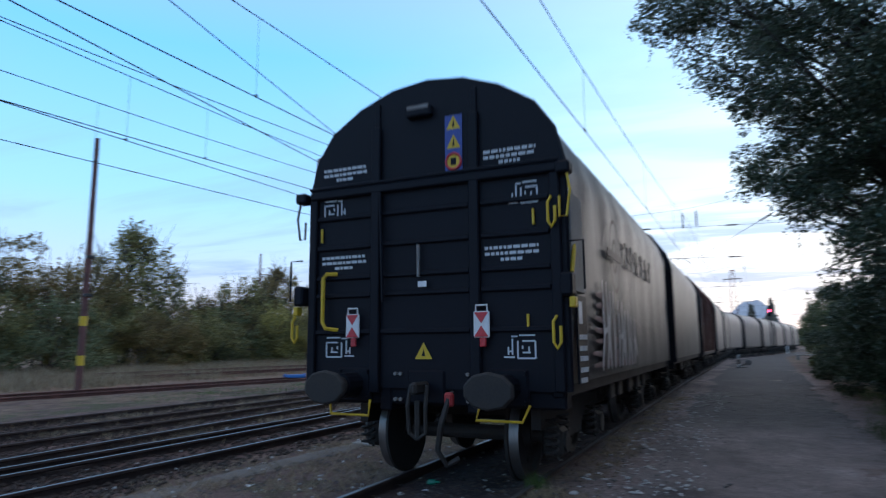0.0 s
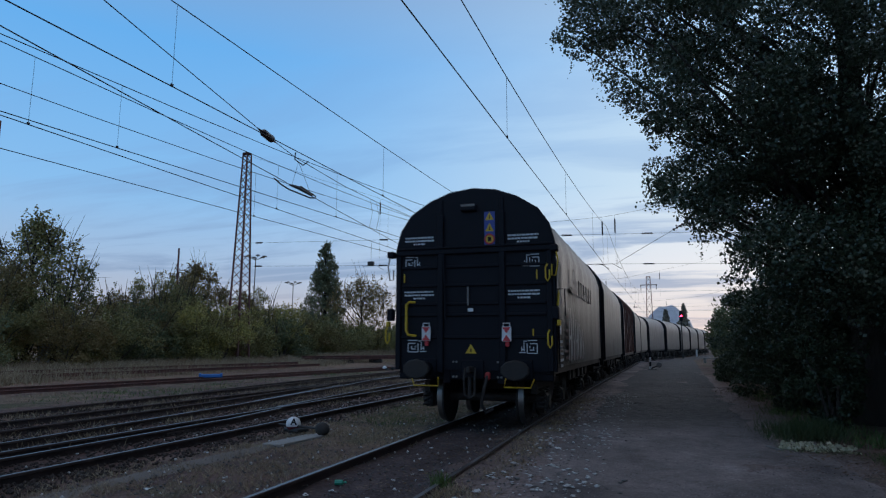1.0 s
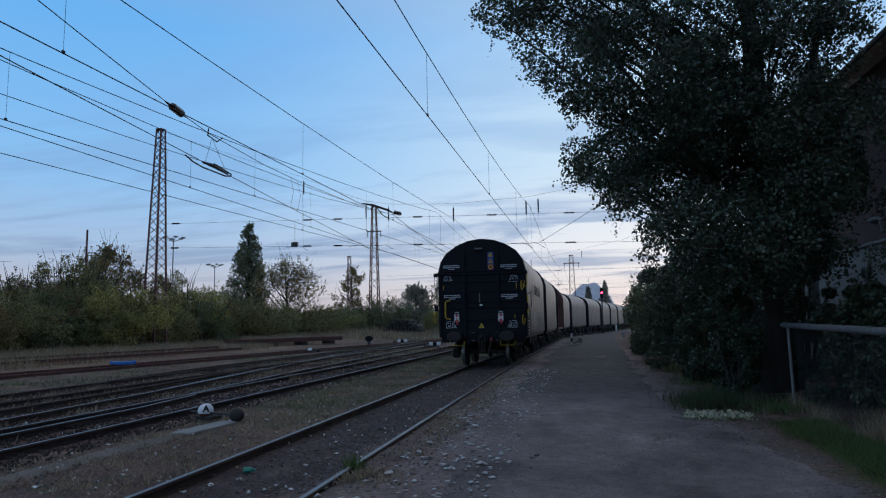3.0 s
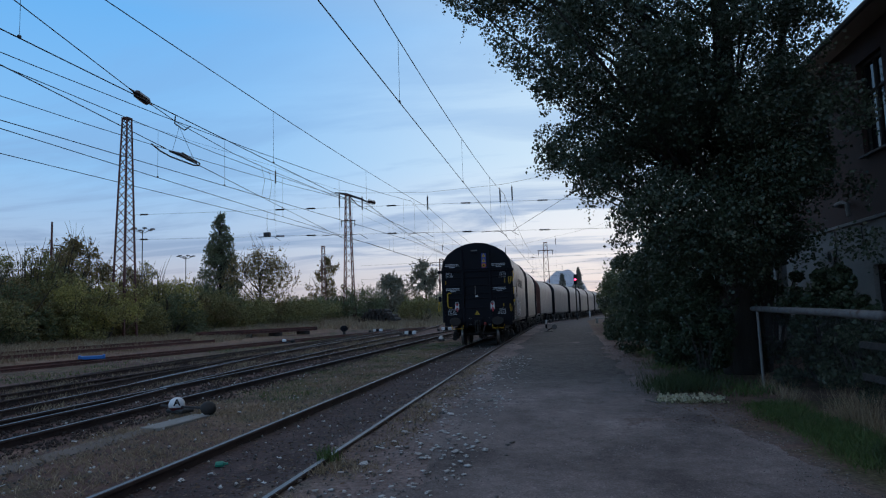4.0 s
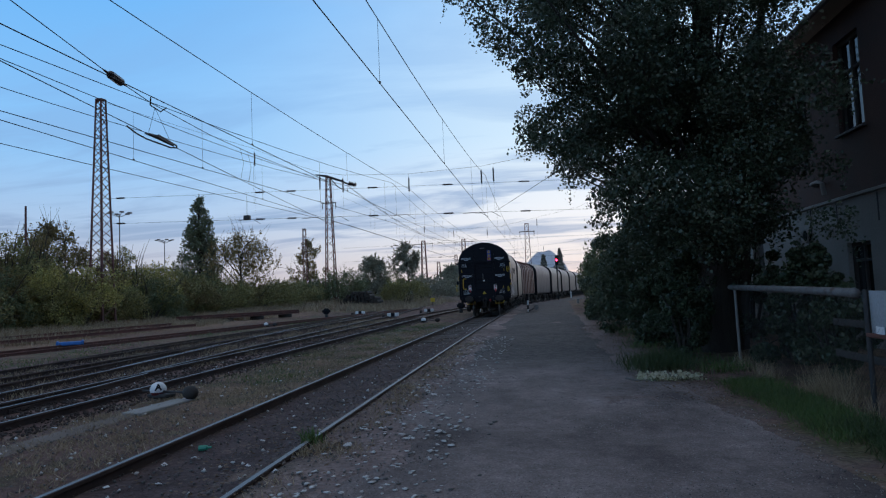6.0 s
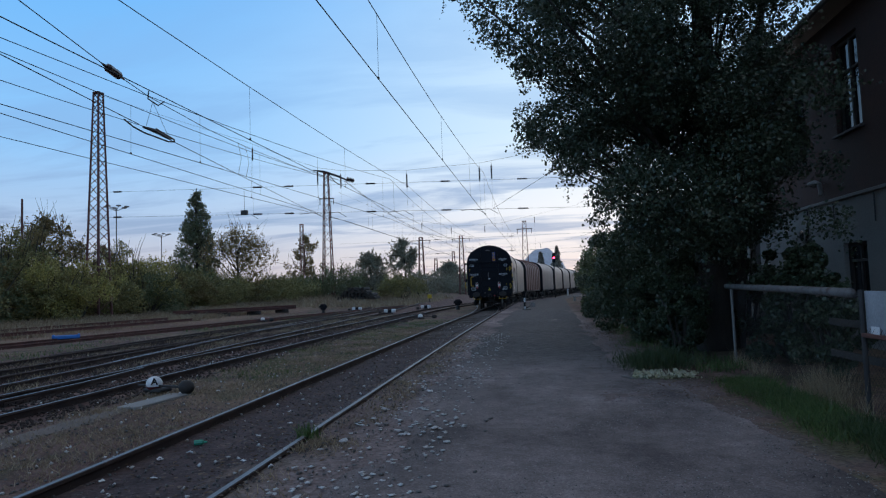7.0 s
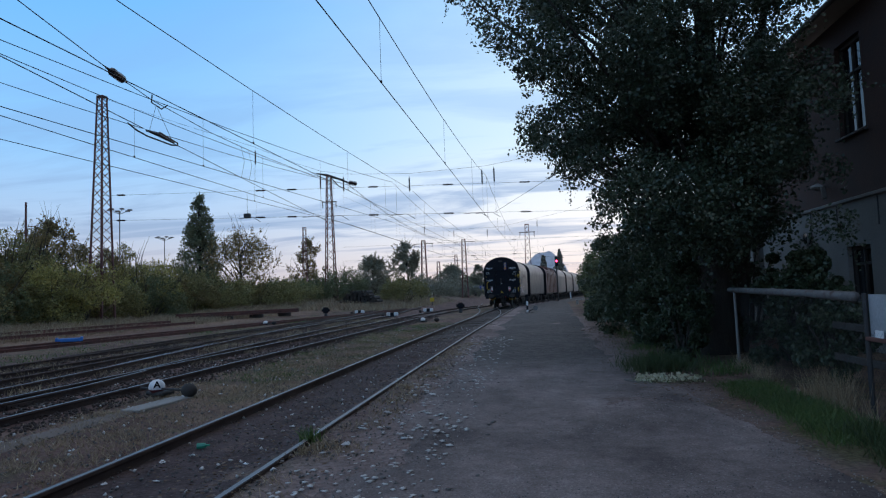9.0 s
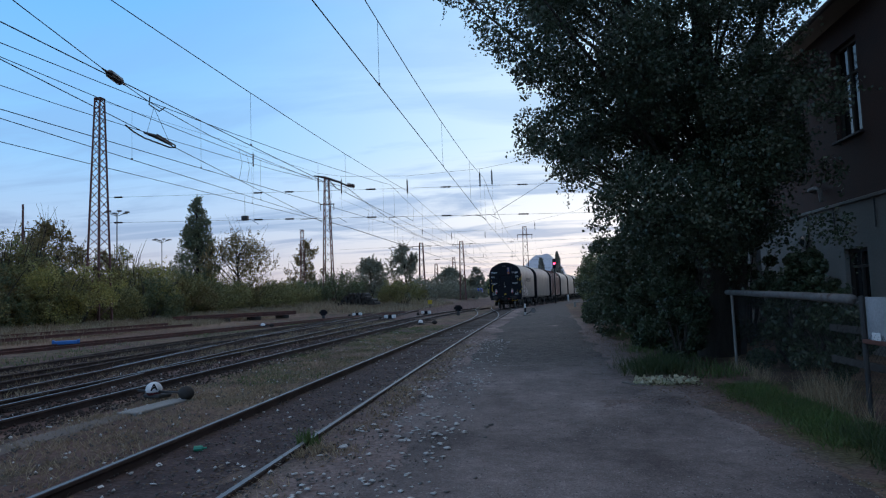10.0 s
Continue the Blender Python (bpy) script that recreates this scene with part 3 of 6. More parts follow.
def track(label, fx, y0, y1, step_path, side=RAIL_SIDE, top=RAIL_TOP, sl=None, gauge=1.505):
    t = thing("railway_track", label, "railway track", group="railway tracks")
    ys = np.arange(y0, y1 + step_path, step_path)
    for s in (-1, 1):
        pts = []
        for y in ys:
            h = math.atan2(fx(y + 0.5) - fx(y - 0.5), 1.0)
            pts.append((fx(y) + s * gauge / 2 * math.cos(h), y - s * gauge / 2 * math.sin(h)))
        rail(pts, t, side, top)
    if sl:
        sleepers(t, fx, *sl)
    return t


def straight(x0, slope):
    return lambda y: x0 + slope * y


track("siding track with worn bright rails sunk into dirt", line_x, -14, 170, 2.0, sl=(20, 60, 0.65, 0.012))
track("running track with dark rusty rails on wooden sleepers", lambda y: -7.7 + 0.0028 * max(0.0, y - 38.0) ** 2, -14, 66, 3.0, sl=(2, 62, 0.65, 0.0))
track("yard track with dull rails among dry weeds", straight(-12.4, 0.0), -14, 62, 6.0, top=RAIL_SIDE, sl=(4, 60, 0.65, -0.01))
track("disused rusty track at the edge of the yard", straight(-22.2, 0.155), -4, 60, 6.0, side=RUST_RED, top=RUST_RED, sl=(6, 50, 0.9, -0.05))
track("diverging track curving away from the siding", lambda y: line_x(y) - 0.0029 * max(0.0, y - 31.0) ** 2, 32, 78, 1.5, sl=(46, 74, 0.8, -0.02))


def loose_rails():
    for lab, path, top in (
        ("closure rail of a turnout between two tracks", [(-8.9, 3), (-9.5, 10.2), (-9.75, 13), (-10.36, 17.5), (-10.75, 20.5), (-11.33, 24), (-12.26, 32), (-13.1, 44), (-15.0, 65), (-17.6, 101)], RAIL_TOP),
        ("bright switch blade lying against the stock rail", [(-7.95, 3), (-7.99, 7), (-8.05, 10.4), (-8.30, 12.6)], RAIL_TOP),
        ("closure rail of a turnout between two tracks", [(-8.53, 12.7), (-9.0, 17.8), (-9.4, 24.9), (-9.85, 33), (-10.4, 46), (-12.0, 62), (-15.5, 96)], RAIL_TOP),
        ("dark rusty turnout rail among dry weeds", [(-10.2, 3), (-10.66, 11.5), (-10.8, 13.5), (-11.05, 16.0), (-11.4, 20.5)], RAIL_SIDE),
        ("thin worn guard rail inside a turnout", [(-9.93, 13.9), (-10.2, 15.6), (-10.62, 18.4), (-10.95, 20.7)], RAIL_TOP),
        ("dark rusty turnout rail among dry weeds", [(-13.35, 16.0), (-13.7, 19.0), (-13.9, 23.5), (-13.75, 30.0), (-13.9, 40.0), (-15.9, 62.0)], RAIL_SIDE),
        ("bright rail of a far turnout", [(-11.35, 24.0), (-11.55, 30.0), (-11.75, 40.0), (-12.6, 52.0)], RAIL_TOP),
    ):
        t = thing("crossing_rail", lab, "rail", group="turnout rails")
        rail(path, t, top=top)
        fishplates(path, t, (0.22, 0.62))
    for k in range(6):
        t = thing("stored_rail", "red rusty rail stacked on old timbers", "rail", group="stored rails")
        o = 0.22 * (k % 3)
        rail([(-25.2 + o, 41.7 - o * 0.5), (-20.2 + o, 51.3 - o * 0.5)], t, RUST_RED, RUST_RED, z=0.55 + 0.16 * (k // 3))
    for k in range(4):
        t = thing("timber", "old timber under stacked rails", "timber", group="timbers")
        f = 0.1 + 0.26 * k
        part("beam", boxbm((-24.98 + 5 * f, 41.6 + 9.6 * f, 0.26), (1.1, 0.22, 0.28), 0.02, ), LOG, t)
    for k in range(2):
        t = thing("stored_rail", "red rusty rail stored in the grass", "rail", group="stored rails")
        rail([(-23.5 - 1.6 * k, 18), (-20.5 - 1.6 * k, 36)], t, RUST_RED, RUST_RED, z=0.36 + 0.1 * k)


loose_rails()

# ---- covered wagons ----
END = [(-1.47, 1.15), (-1.48, 3.37), (-1.39, 3.72), (-1.19, 4.01), (-0.82, 4.25), (-0.42, 4.40), (0.0, 4.45), (0.42, 4.40), (0.82, 4.25), (1.19, 4.01), (1.39, 3.72), (1.48, 3.37), (1.47, 1.15)]
LEN, PITCH = 9.0, 10.3
WHEEL_R = 0.46
DROP = 0.055  # how far the bodies ride lower on their springs


def hood(bmat, parent, label):
    """The tarpaulin over its hoops: an arched skin, drawn in a little between hoops and wavy at the hem."""
    prof = [(-1.47, 1.22)] + [(-1.475, z) for z in (1.6, 2.0, 2.4, 2.8, 3.1)] + END[1:-1] + [(1.475, z) for z in (3.1, 2.8, 2.4, 2.0, 1.6)] + [(1.47, 1.22)]
    ny = 40
    V = []
    for j in range(ny + 1):
        y = 0.12 + (LEN - 0.24) * j / ny
        pull = 0.045 * abs(math.sin(math.pi * y / 1.1))
        for x, z in prof:
            k = 1.0 - pull / 1.47 * (0.35 + 0.65 * max(0.0, min(1.0, (z - 2.4) / 1.6)))
            wob = 0.02 * noise.noise((x * 1.5, y * 1.3, z * 1.2))
            V.append((x * (k + wob / 1.5), y, 1.2 + (z - 1.2) * (1 - pull * 0.012) + wob * 0.4))
    w = len(prof)
    idx = np.arange(len(V)).reshape(-1, w)
    f = np.stack([idx[:-1, :-1], idx[:-1, 1:], idx[1:, 1:], idx[1:, :-1]], -1).reshape(-1, 4)
    ob = mesh_from("hood", V, f, bmat, parent, label)
    for p in ob.data.polygons:
        p.use_smooth = True
    return ob


def bars(parent, x0, z0, x1, z1, rows, name="marking", y=-0.034, seed=1):
    """Lines of small lettering that cannot be read: broken bars."""
    rng = random.Random(seed)
    bm = bmesh.new()
    h = (z1 - z0) / rows
    for r in range(rows):
        zc = z1 - h * (r + 0.5)
        inset = 0.0 if r < rows - 1 else (x1 - x0) * 0.3
        x = x0 + inset
        while x < x1 - inset:
            w = rng.uniform(0.025, 0.075)
            w = min(w, x1 - inset - x)
            if w > 0.01:
                box(bm, (x + w / 2, y, zc), (w, 0.004, h * 0.5))
            x += w + 0.014
    return tagged(part(name, bm, MARKING, parent, "small white lettering"), kind="stuff")


def pictogram(parent, x0, z0, x1, z1, flip=False):
    bm = bmesh.new()
    y, t = -0.034, 0.016
    w, h = x1 - x0, z1 - z0
    X = lambda u: x1 - u * w if flip else x0 + u * w
    def seg(u0, v0, u1, v1):
        a, b = X(u0), X(u1)
        za, zb = z0 + v0 * h, z0 + v1 * h
        box(bm, ((a + b) / 2, y, (za + zb) / 2), (max(abs(b - a), t), 0.004, max(abs(zb - za), t)))
    for s in ((0, 0, 0.55, 0), (0, 0, 0, 0.75), (0.55, 0, 0.55, 0.75), (0, 0.75, 0.4, 0.75), (0.15, 0.25, 0.4, 0.25), (0.2, 0.25, 0.2, 0.5), (0.4, 0.4, 0.4, 0.55), (0.72, 0.15, 0.72, 0.85), (0.72, 0.3, 0.85, 0.3), (0.85, 0.15, 0.85, 0.5), (0.65, 0.05, 1.0, 0.05), (0.0, 1.0, 0.5, 1.0), (0.55, 0.95, 0.75, 0.95)):
        seg(*s)
    return tagged(part("pictogram", bm, MARKING, parent, "white operating diagram"), kind="stuff")


def buffer(parent, x, y, out):
    b = part("buffer", chainbm([(x, y, 1.18), (x, y + out * 0.30, 1.18)], 0.13, 14), BLACKPAINT, parent, smooth=False)
    bm = chainbm([(x, y + out * 0.28, 1.18), (x, y + out * 0.52, 1.18)], 0.10, 14)
    part("plunger", bm, BOGIE, b)
    bm = bmesh.new()
    out_v = bmesh.ops.create_cone(bm, cap_ends=True, segments=10, radius1=0.24, radius2=0.22, depth=0.05)["verts"]
    bmesh.ops.scale(bm, vec=(1.08, 0.74, 1), verts=out_v)
    bmesh.ops.rotate(bm, cent=(0, 0, 0), matrix=Euler((radians(90), 0, 0)).to_matrix(), verts=out_v)
    bmesh.ops.translate(bm, vec=(x, y + out * 0.57, 1.18), verts=out_v)
    bmesh.ops.bevel(bm, geom=list(bm.edges), offset=0.012, segments=1, affect="EDGES")
    part("buffer_plate", bm, BOGIE, b)
    bm = boxbm((x, y + out * 0.02, 1.18), (0.42, 0.06, 0.36), 0.02)
    for u in (-1, 1):
        for v in (-1, 1):
            rod(bm, (x + u * 0.17, y, 1.18 + v * 0.14), (x + u * 0.17, y + out * 0.075, 1.18 + v * 0.14), 0.022, 6)
    part("base_plate", bm, BLACKPAINT, b)


def wheelset(parent, y):
    """Axle and two wheels with flanges; turns about its own axle."""
    ax = thing("wheelset", "", "")
    ax.parent = parent
    ax.matrix_basis = pose(0, y, RAIL_Z + WHEEL_R + DROP)
    part("axle", chainbm([(-1.0, 0, 0), (1.0, 0, 0)], 0.08, 10), BOGIE, ax)
    for s in (-1, 1):
        prof = [(0.68, 0.09), (0.68, 0.49), (0.71, 0.49), (0.72, 0.465), (0.82, 0.455), (0.82, 0.40), (0.775, 0.37), (0.765, 0.15), (0.84, 0.13), (0.84, 0.09)]
        bm = bmesh.new()
        seg = 28
        rings = [[bm.verts.new((s * x, r * math.cos(2 * math.pi * k / seg), r * math.sin(2 * math.pi * k / seg))) for k in range(seg)] for x, r in prof]
        n = len(rings)
        for i in range(n):
            a, b = rings[i], rings[(i + 1) % n]
            for k in range(seg):
                f = bm.faces.new((a[k], a[(k + 1) % seg], b[(k + 1) % seg], b[k]))
                f.material_index = 1 if i in (3,) else 0
        for k in (0, 7, 14, 21):
            rod(bm, (s * 0.77, 0.27 * math.cos(2 * math.pi * k / seg), 0.27 * math.sin(2 * math.pi * k / seg)), (s * 0.785, 0.27 * math.cos(2 * math.pi * k / seg), 0.27 * math.sin(2 * math.pi * k / seg)), 0.03, 6)
        bmesh.ops.recalc_face_normals(bm, faces=bm.faces)
        w = part("wheel", bm, BOGIE, ax)
        w.data.materials.append(WHEEL_RIM)
    return ax


def bogie(parent, y):
    bm = bmesh.new()
    for s in (-1, 1):
        prof = [(-1.35, 0.62), (-1.35, 0.82), (-0.5, 0.86), (-0.4, 0.95), (0.4, 0.95), (0.5, 0.86), (1.35, 0.82), (1.35, 0.62), (0.5, 0.58), (0.35, 0.42), (-0.35, 0.42), (-0.5, 0.58)]
        a = [bm.verts.new((s * 1.06, y + u, RAIL_Z + v)) for u, v in prof]
        b = [bm.verts.new((s * 0.96, y + u, RAIL_Z + v)) for u, v in prof]
        n = len(prof)
        for i in range(n):
            bm.faces.new((a[i], a[(i + 1) % n], b[(i + 1) % n], b[i]))
        bm.faces.new(a)
        bm.faces.new(b[::-1])
    box(bm, (0, y, RAIL_Z + 0.72), (2.0, 0.5, 0.22), 0.02)
    bmesh.ops.recalc_face_normals(bm, faces=bm.faces)
    fr = part("bogie", bm, BOGIE, parent, "grimy cast bogie frame")
    for s in (-1, 1):
        for d in (-0.9, 0.9):
            bm = boxbm((s * 1.08, y + d, RAIL_Z + WHEEL_R), (0.22, 0.3, 0.3), 0.04)
            rod(bm, (s * 1.12, y + d, RAIL_Z + WHEEL_R), (s * 1.22, y + d, RAIL_Z + WHEEL_R), 0.11, 10)
            part("axle_box", bm, BOGIE, fr)
            for e in (-0.22, 0.22):
                bm = bmesh.new()
                pts = [(s * 1.1 + 0.07 * math.cos(a), y + d + e + 0.07 * math.sin(a), RAIL_Z + 0.32 + 0.4 * a / (10 * math.pi)) for a in np.linspace(0, 10 * math.pi, 45)]
                chain(bm, pts, 0.016, 5)
                part("spring", bm, BOGIE, fr)


def covered_wagon(label, skin, detail=False, seed=0):
    """Two-bogie wagon with a sliding tarpaulin hood; its rear end is at y = 0, it runs to y = LEN."""
    w = thing("covered_wagon", label, "freight wagon", group="wagons of the train")
    hood(skin, w, "")
    # dark seams of the hood over its hoops
    for k in range(1, 8 if skin is TARP_BROWN else 1):
        y = LEN * k / 8
        bm = bmesh.new()
        for s0, s1 in zip(END, END[1:]):
            rod(bm, (s0[0] * 1.012, y, max(s0[1], 1.25)), (s1[0] * 1.012, y, max(s1[1], 1.25)), 0.035, 5)
        part("hoop", bm, RUST_RED if skin is TARP_BROWN else DARKSTEEL, w)
    for y0, d in ((0.0, 1), (LEN, -1)):
        e = part("end_wall", extrude_profile(END, y0 - 0.03 * d, y0 + 0.10 * d), BLACKPAINT, w, "black pressed steel end wall")
        yo = y0 - 0.055 * d
        rim = bmesh.new()
        for a, b in zip(END, END[1:]):
            rod(rim, (a[0], y0, a[1]), (b[0], y0, b[1]), 0.035, 6)
        part("rim", rim, BLACKPAINT, e)
        for x in (-0.6, 0.56):
            part("post", boxbm((x, yo, 2.55 if detail else 2.7), (0.11, 0.07, 2.9), 0.012), BLACKPAINT, e)
        for x in (-0.6, 0.56):
            part("upper_post", boxbm((x, yo + 0.02 * d, 4.1), (0.07, 0.04, 0.36), 0.01), BLACKPAINT, e)
        part("cross_beam", boxbm((0, yo, 3.30), (2.94, 0.08, 0.10), 0.015), BLACKPAINT, e)
        part("locking_bar", rodbm((-1.46, yo - 0.04 * d, 3.37), (1.46, yo - 0.04 * d, 3.37), 0.02), BLACKPAINT, e)
        for x in (-1.43, 1.40):
            part("corner_post", boxbm((x, yo + 0.01 * d, 2.2), (0.10, 0.07, 2.1), 0.012), BLACKPAINT, e)
        for z in (3.02, 2.68, 2.34, 2.14, 1.74):
            for xc, wd in ((-1.02, 0.72), (-0.02, 1.04), (0.98, 0.72)):
                bm = bmesh.new()
                box(bm, (xc, y0 - 0.045 * d, z), (wd, 0.04, 0.055), 0.012)
                part("rib", bm, BLACKPAINT, e)
        for s in (-1, 1):
            buffer(w, s * 0.875, y0, -d)
    # underframe
    bm = bmesh.new()
    for s in (-1, 1):
        box(bm, (s * 1.36, LEN / 2, 1.17), (0.12, LEN, 0.16), 0.015)
        box(bm, (s * 0.5, LEN / 2, 1.05), (0.14, LEN, 0.26), 0.015)
    for y in (0.12, LEN - 0.12):
        box(bm, (0, y, 1.16), (2.86, 0.2, 0.36), 0.02)
    box(bm, (0, LEN / 2, 1.22), (2.8, LEN - 0.3, 0.06))
    part("underframe", bm, BLACKPAINT, w, "black steel underframe")
    for y in (LEN * 0.38, LEN * 0.62):
        part("brake_gear", boxbm((0.3, y, 0.82), (0.9, 0.5, 0.34), 0.08), BOGIE, w)
    bogie(w, 1.75)
    bogie(w, LEN - 1.75)
    sets = [wheelset(w, y) for y in (0.85, 2.65, LEN - 2.65, LEN - 0.85)]
    for s in (-1, 1):
        for y in (2.9, 3.5, 4.4, 5.2, 5.9):
            part("side_fitting", boxbm((s * 1.3, y, 0.98), (0.06, 0.3, 0.22), 0.02), BOGIE, w)
    if detail:
        rear_details(w)
    return w, sets


def loop(pts, r=0.016):
    return chainbm(pts, r, 6)


def flat_stroke(pts, r, seg):
    bm = chainbm(pts, r, seg)
    for v in bm.verts:
        v.co.x = 1.511 + (v.co.x - 1.484) * 0.05
    return bm


def rear_details(w):
    y = -0.036
    # end lamp, stickers, warnings
    lamp = part("lamp_bracket", boxbm((-0.06, -0.07, 4.10), (0.30, 0.10, 0.13), 0.02), BLACKPAINT, w, "small black box with a pale top")
    part("lamp_cover", boxbm((-0.06, -0.075, 4.135), (0.27, 0.10, 0.05), 0.01), PIPE, lamp)
    st = part("warning_sticker", boxbm((0.33, y - 0.002, 3.70), (0.20, 0.006, 0.62)), BLUEPAINT, w, "blue sticker with two warning triangles and a ring")
    for z in (3.93, 3.72):
        part("triangle", extrude_profile([(0.25, z - 0.075), (0.41, z - 0.075), (0.33, z + 0.075)], y - 0.009, y - 0.005), YELLOW, st)
        part("flash", extrude_profile([(0.315, z - 0.05), (0.345, z - 0.05), (0.335, z + 0.03)], y - 0.013, y - 0.0095), BLACKPAINT, st)
    ring = bmesh.new()
    chain(ring, [(0.33 + 0.085 * math.cos(a), y - 0.008, 3.50 + 0.085 * math.sin(a)) for a in np.linspace(0, 2 * math.pi, 20)], 0.014, 5)
    part("ring", ring, REDPAINT, st)
    part("disc", rodbm((0.33, y - 0.004, 3.5), (0.33, y - 0.009, 3.5), 0.075, 16), YELLOW, st)
    part("figure", boxbm((0.33, y - 0.011, 3.5), (0.06, 0.003, 0.08)), BLACKPAINT, st)
    tri = part("danger_triangle", extrude_profile([(-0.13, 1.45), (0.07, 1.45), (-0.03, 1.62)], y - 0.008, y - 0.003), YELLOW, w, "yellow danger triangle")
    part("flash", extrude_profile([(-0.05, 1.48), (-0.01, 1.48), (-0.025, 1.555)], y - 0.013, y - 0.009), BLACKPAINT, tri)
    bars(w, -1.32, 3.44, -0.74, 3.62, 3, seed=1)
    bars(w, 0.66, 3.40, 1.22, 3.58, 3, seed=2)
    bars(w, -1.32, 2.42, -0.74, 2.60, 3, seed=3)
    bars(w, 0.66, 2.40, 1.22, 2.58, 3, seed=4)
    pictogram(w, -1.30, 3.03, -0.98, 3.23)
    pictogram(w, 0.92, 2.98, 1.22, 3.19, True)
    pictogram(w, -1.24, 1.47, -0.88, 1.68)
    pictogram(w, 0.84, 1.46, 1.16, 1.68, True)
    # red and white tail boards
    for x, z in ((-0.865, 1.80), (0.635, 1.79)):
        b = part("tail_board", boxbm((x, -0.09, z), (0.17, 0.02, 0.26), 0.01), WHITEPAINT, w, "white tail board with red triangles")
        for s in (-1, 1):
            part("red_triangle", extrude_profile([(x - 0.075, z + s * 0.12), (x + 0.075, z + s * 0.12), (x, z + s * 0.012)], -0.106, -0.101), REDPAINT, b)
        part("handle", loop([(x - 0.06, -0.09, z + 0.13), (x - 0.06, -0.09, z + 0.19), (x + 0.06, -0.09, z + 0.19), (x + 0.06, -0.09, z + 0.13)], 0.01), WHITEPAINT, b)
        part("foot", boxbm((x + 0.01, -0.085, z - 0.17), (0.07, 0.02, 0.10), 0.01), REDPAINT, b)
    # grab rails
    part("grab_rail", loop([(-1.10, -0.05, 2.38), (-1.20, -0.11, 2.38), (-1.25, -0.11, 2.33), (-1.25, -0.11, 1.85), (-1.21, -0.11, 1.78), (-1.08, -0.05, 1.76)], 0.024), YELLOW, w, "yellow grab rail")
    for x, z0, z1 in ((1.38, 2.70, 3.00), (1.40, 1.55, 1.86), (-1.62, 1.62, 1.92)):
        part("lever", loop([(x, -0.11, z1), (x - 0.035, -0.12, z1 - 0.06), (x - 0.035, -0.12, z0 + 0.06), (x, -0.12, z0), (x + 0.035, -0.12, z0 + 0.06), (x + 0.035, -0.12, z1 - 0.1)], 0.016), YELLOW, w, "yellow locking lever")
    for x, z in ((-1.32, 2.83), (1.18, 2.83), (1.10, 1.80)):
        part("lever_mark", boxbm((x, -0.05, z), (0.025, 0.02, 0.16), 0.004), YELLOW, w)
    part("centre_rod", rodbm((-0.07, -0.08, 2.64), (-0.07, -0.08, 2.30), 0.018), PIPE, w)
    part("name_plate", boxbm((-0.02, -0.09, 2.22), (0.10, 0.01, 0.06), 0.004), WHITEPAINT, w)
    part("draw_rod", rodbm((-0.53, -0.1, 3.25), (-0.49, -0.1, 2.05), 0.017), BLACKPAINT, w)
    for sx, x in ((-1, -1.58), (1, 1.5)):
        g = part("hood_lock", boxbm((x, -0.06, 3.28), (0.14, 0.16, 0.12), 0.02), BLACKPAINT, w)
        part("link", loop([(x + sx * 0.03, -0.08, 3.22), (x + sx * 0.06, -0.09, 3.05), (x + sx * 0.02, -0.09, 2.80), (x - sx * 0.05, -0.09, 2.80), (x - sx * 0.05, -0.08, 3.0)], 0.014), PIPE if sx < 0 else YELLOW, g)
        g2 = part("hood_lock", boxbm((x, -0.06, 2.15), (0.12, 0.16, 0.22), 0.02), BLACKPAINT, w)
        part("catch", boxbm((x + sx * 0.05, -0.06, 1.98), (0.06, 0.10, 0.10), 0.01), YELLOW, g2)
        part("step_iron", loop([(x, -0.06, 2.56), (x + sx * 0.16, -0.06, 2.56), (x + sx * 0.16, -0.06, 2.1)], 0.010), BLACKPAINT, w)
        part("hand_bar", loop([(sx * 1.50, 0.25, 2.56), (sx * 1.53, 0.12, 2.50), (sx * 1.52, 0.05, 2.28)], 0.02), YELLOW, w, "yellow hand bar")
    # shunter's steps below the buffers
    for s in (-1, 1):
        x0, x1 = s * 0.62, s * 1.06
        part("shunter_handle", loop([(x0, -0.12, 1.03), (x0 - s * 0.02, -0.18, 0.88), (x1, -0.18, 0.88), (x1 + s * 0.06, -0.12, 1.03)], 0.014), YELLOW, w, "yellow shunter's handrail")
    # coupling
    hk = part("draw_hook", boxbm((0, -0.18, 1.17), (0.08, 0.34, 0.12), 0.025), BOGIE, w, "drooping screw coupling on its hook")
    part("hook_plate", boxbm((0, -0.03, 1.17), (0.42, 0.05, 0.34), 0.02), BLACKPAINT, hk)
    for s in (-1, 1):
        part("shackle", loop([(s * 0.09, -0.2, 1.2), (s * 0.10, -0.26, 1.0), (s * 0.09, -0.24, 0.74), (0, -0.24, 0.68)], 0.022), BOGIE, hk)
    part("screw", rodbm((0, -0.24, 1.05), (0, -0.24, 0.7), 0.03), BOGIE, hk)
    hose = part("brake_hose", loop([(0.30, -0.06, 1.12), (0.30, -0.16, 1.06), (0.26, -0.24, 0.85), (0.20, -0.2, 0.58), (0.27, -0.14, 0.44), (0.38, -0.08, 0.5)], 0.03), BOGIE, w, "black brake hose with a red tap")
    part("tap", boxbm((0.30, -0.14, 1.06), (0.09, 0.08, 0.14), 0.02), REDDARK, hose)
    for x in (-0.36, -0.30, 0.46, 0.52):
        for z in (1.04, 1.3):
            part("bolt", rodbm((x, -0.02, z), (x, -0.055, z), 0.02, 6), PIPE, w)
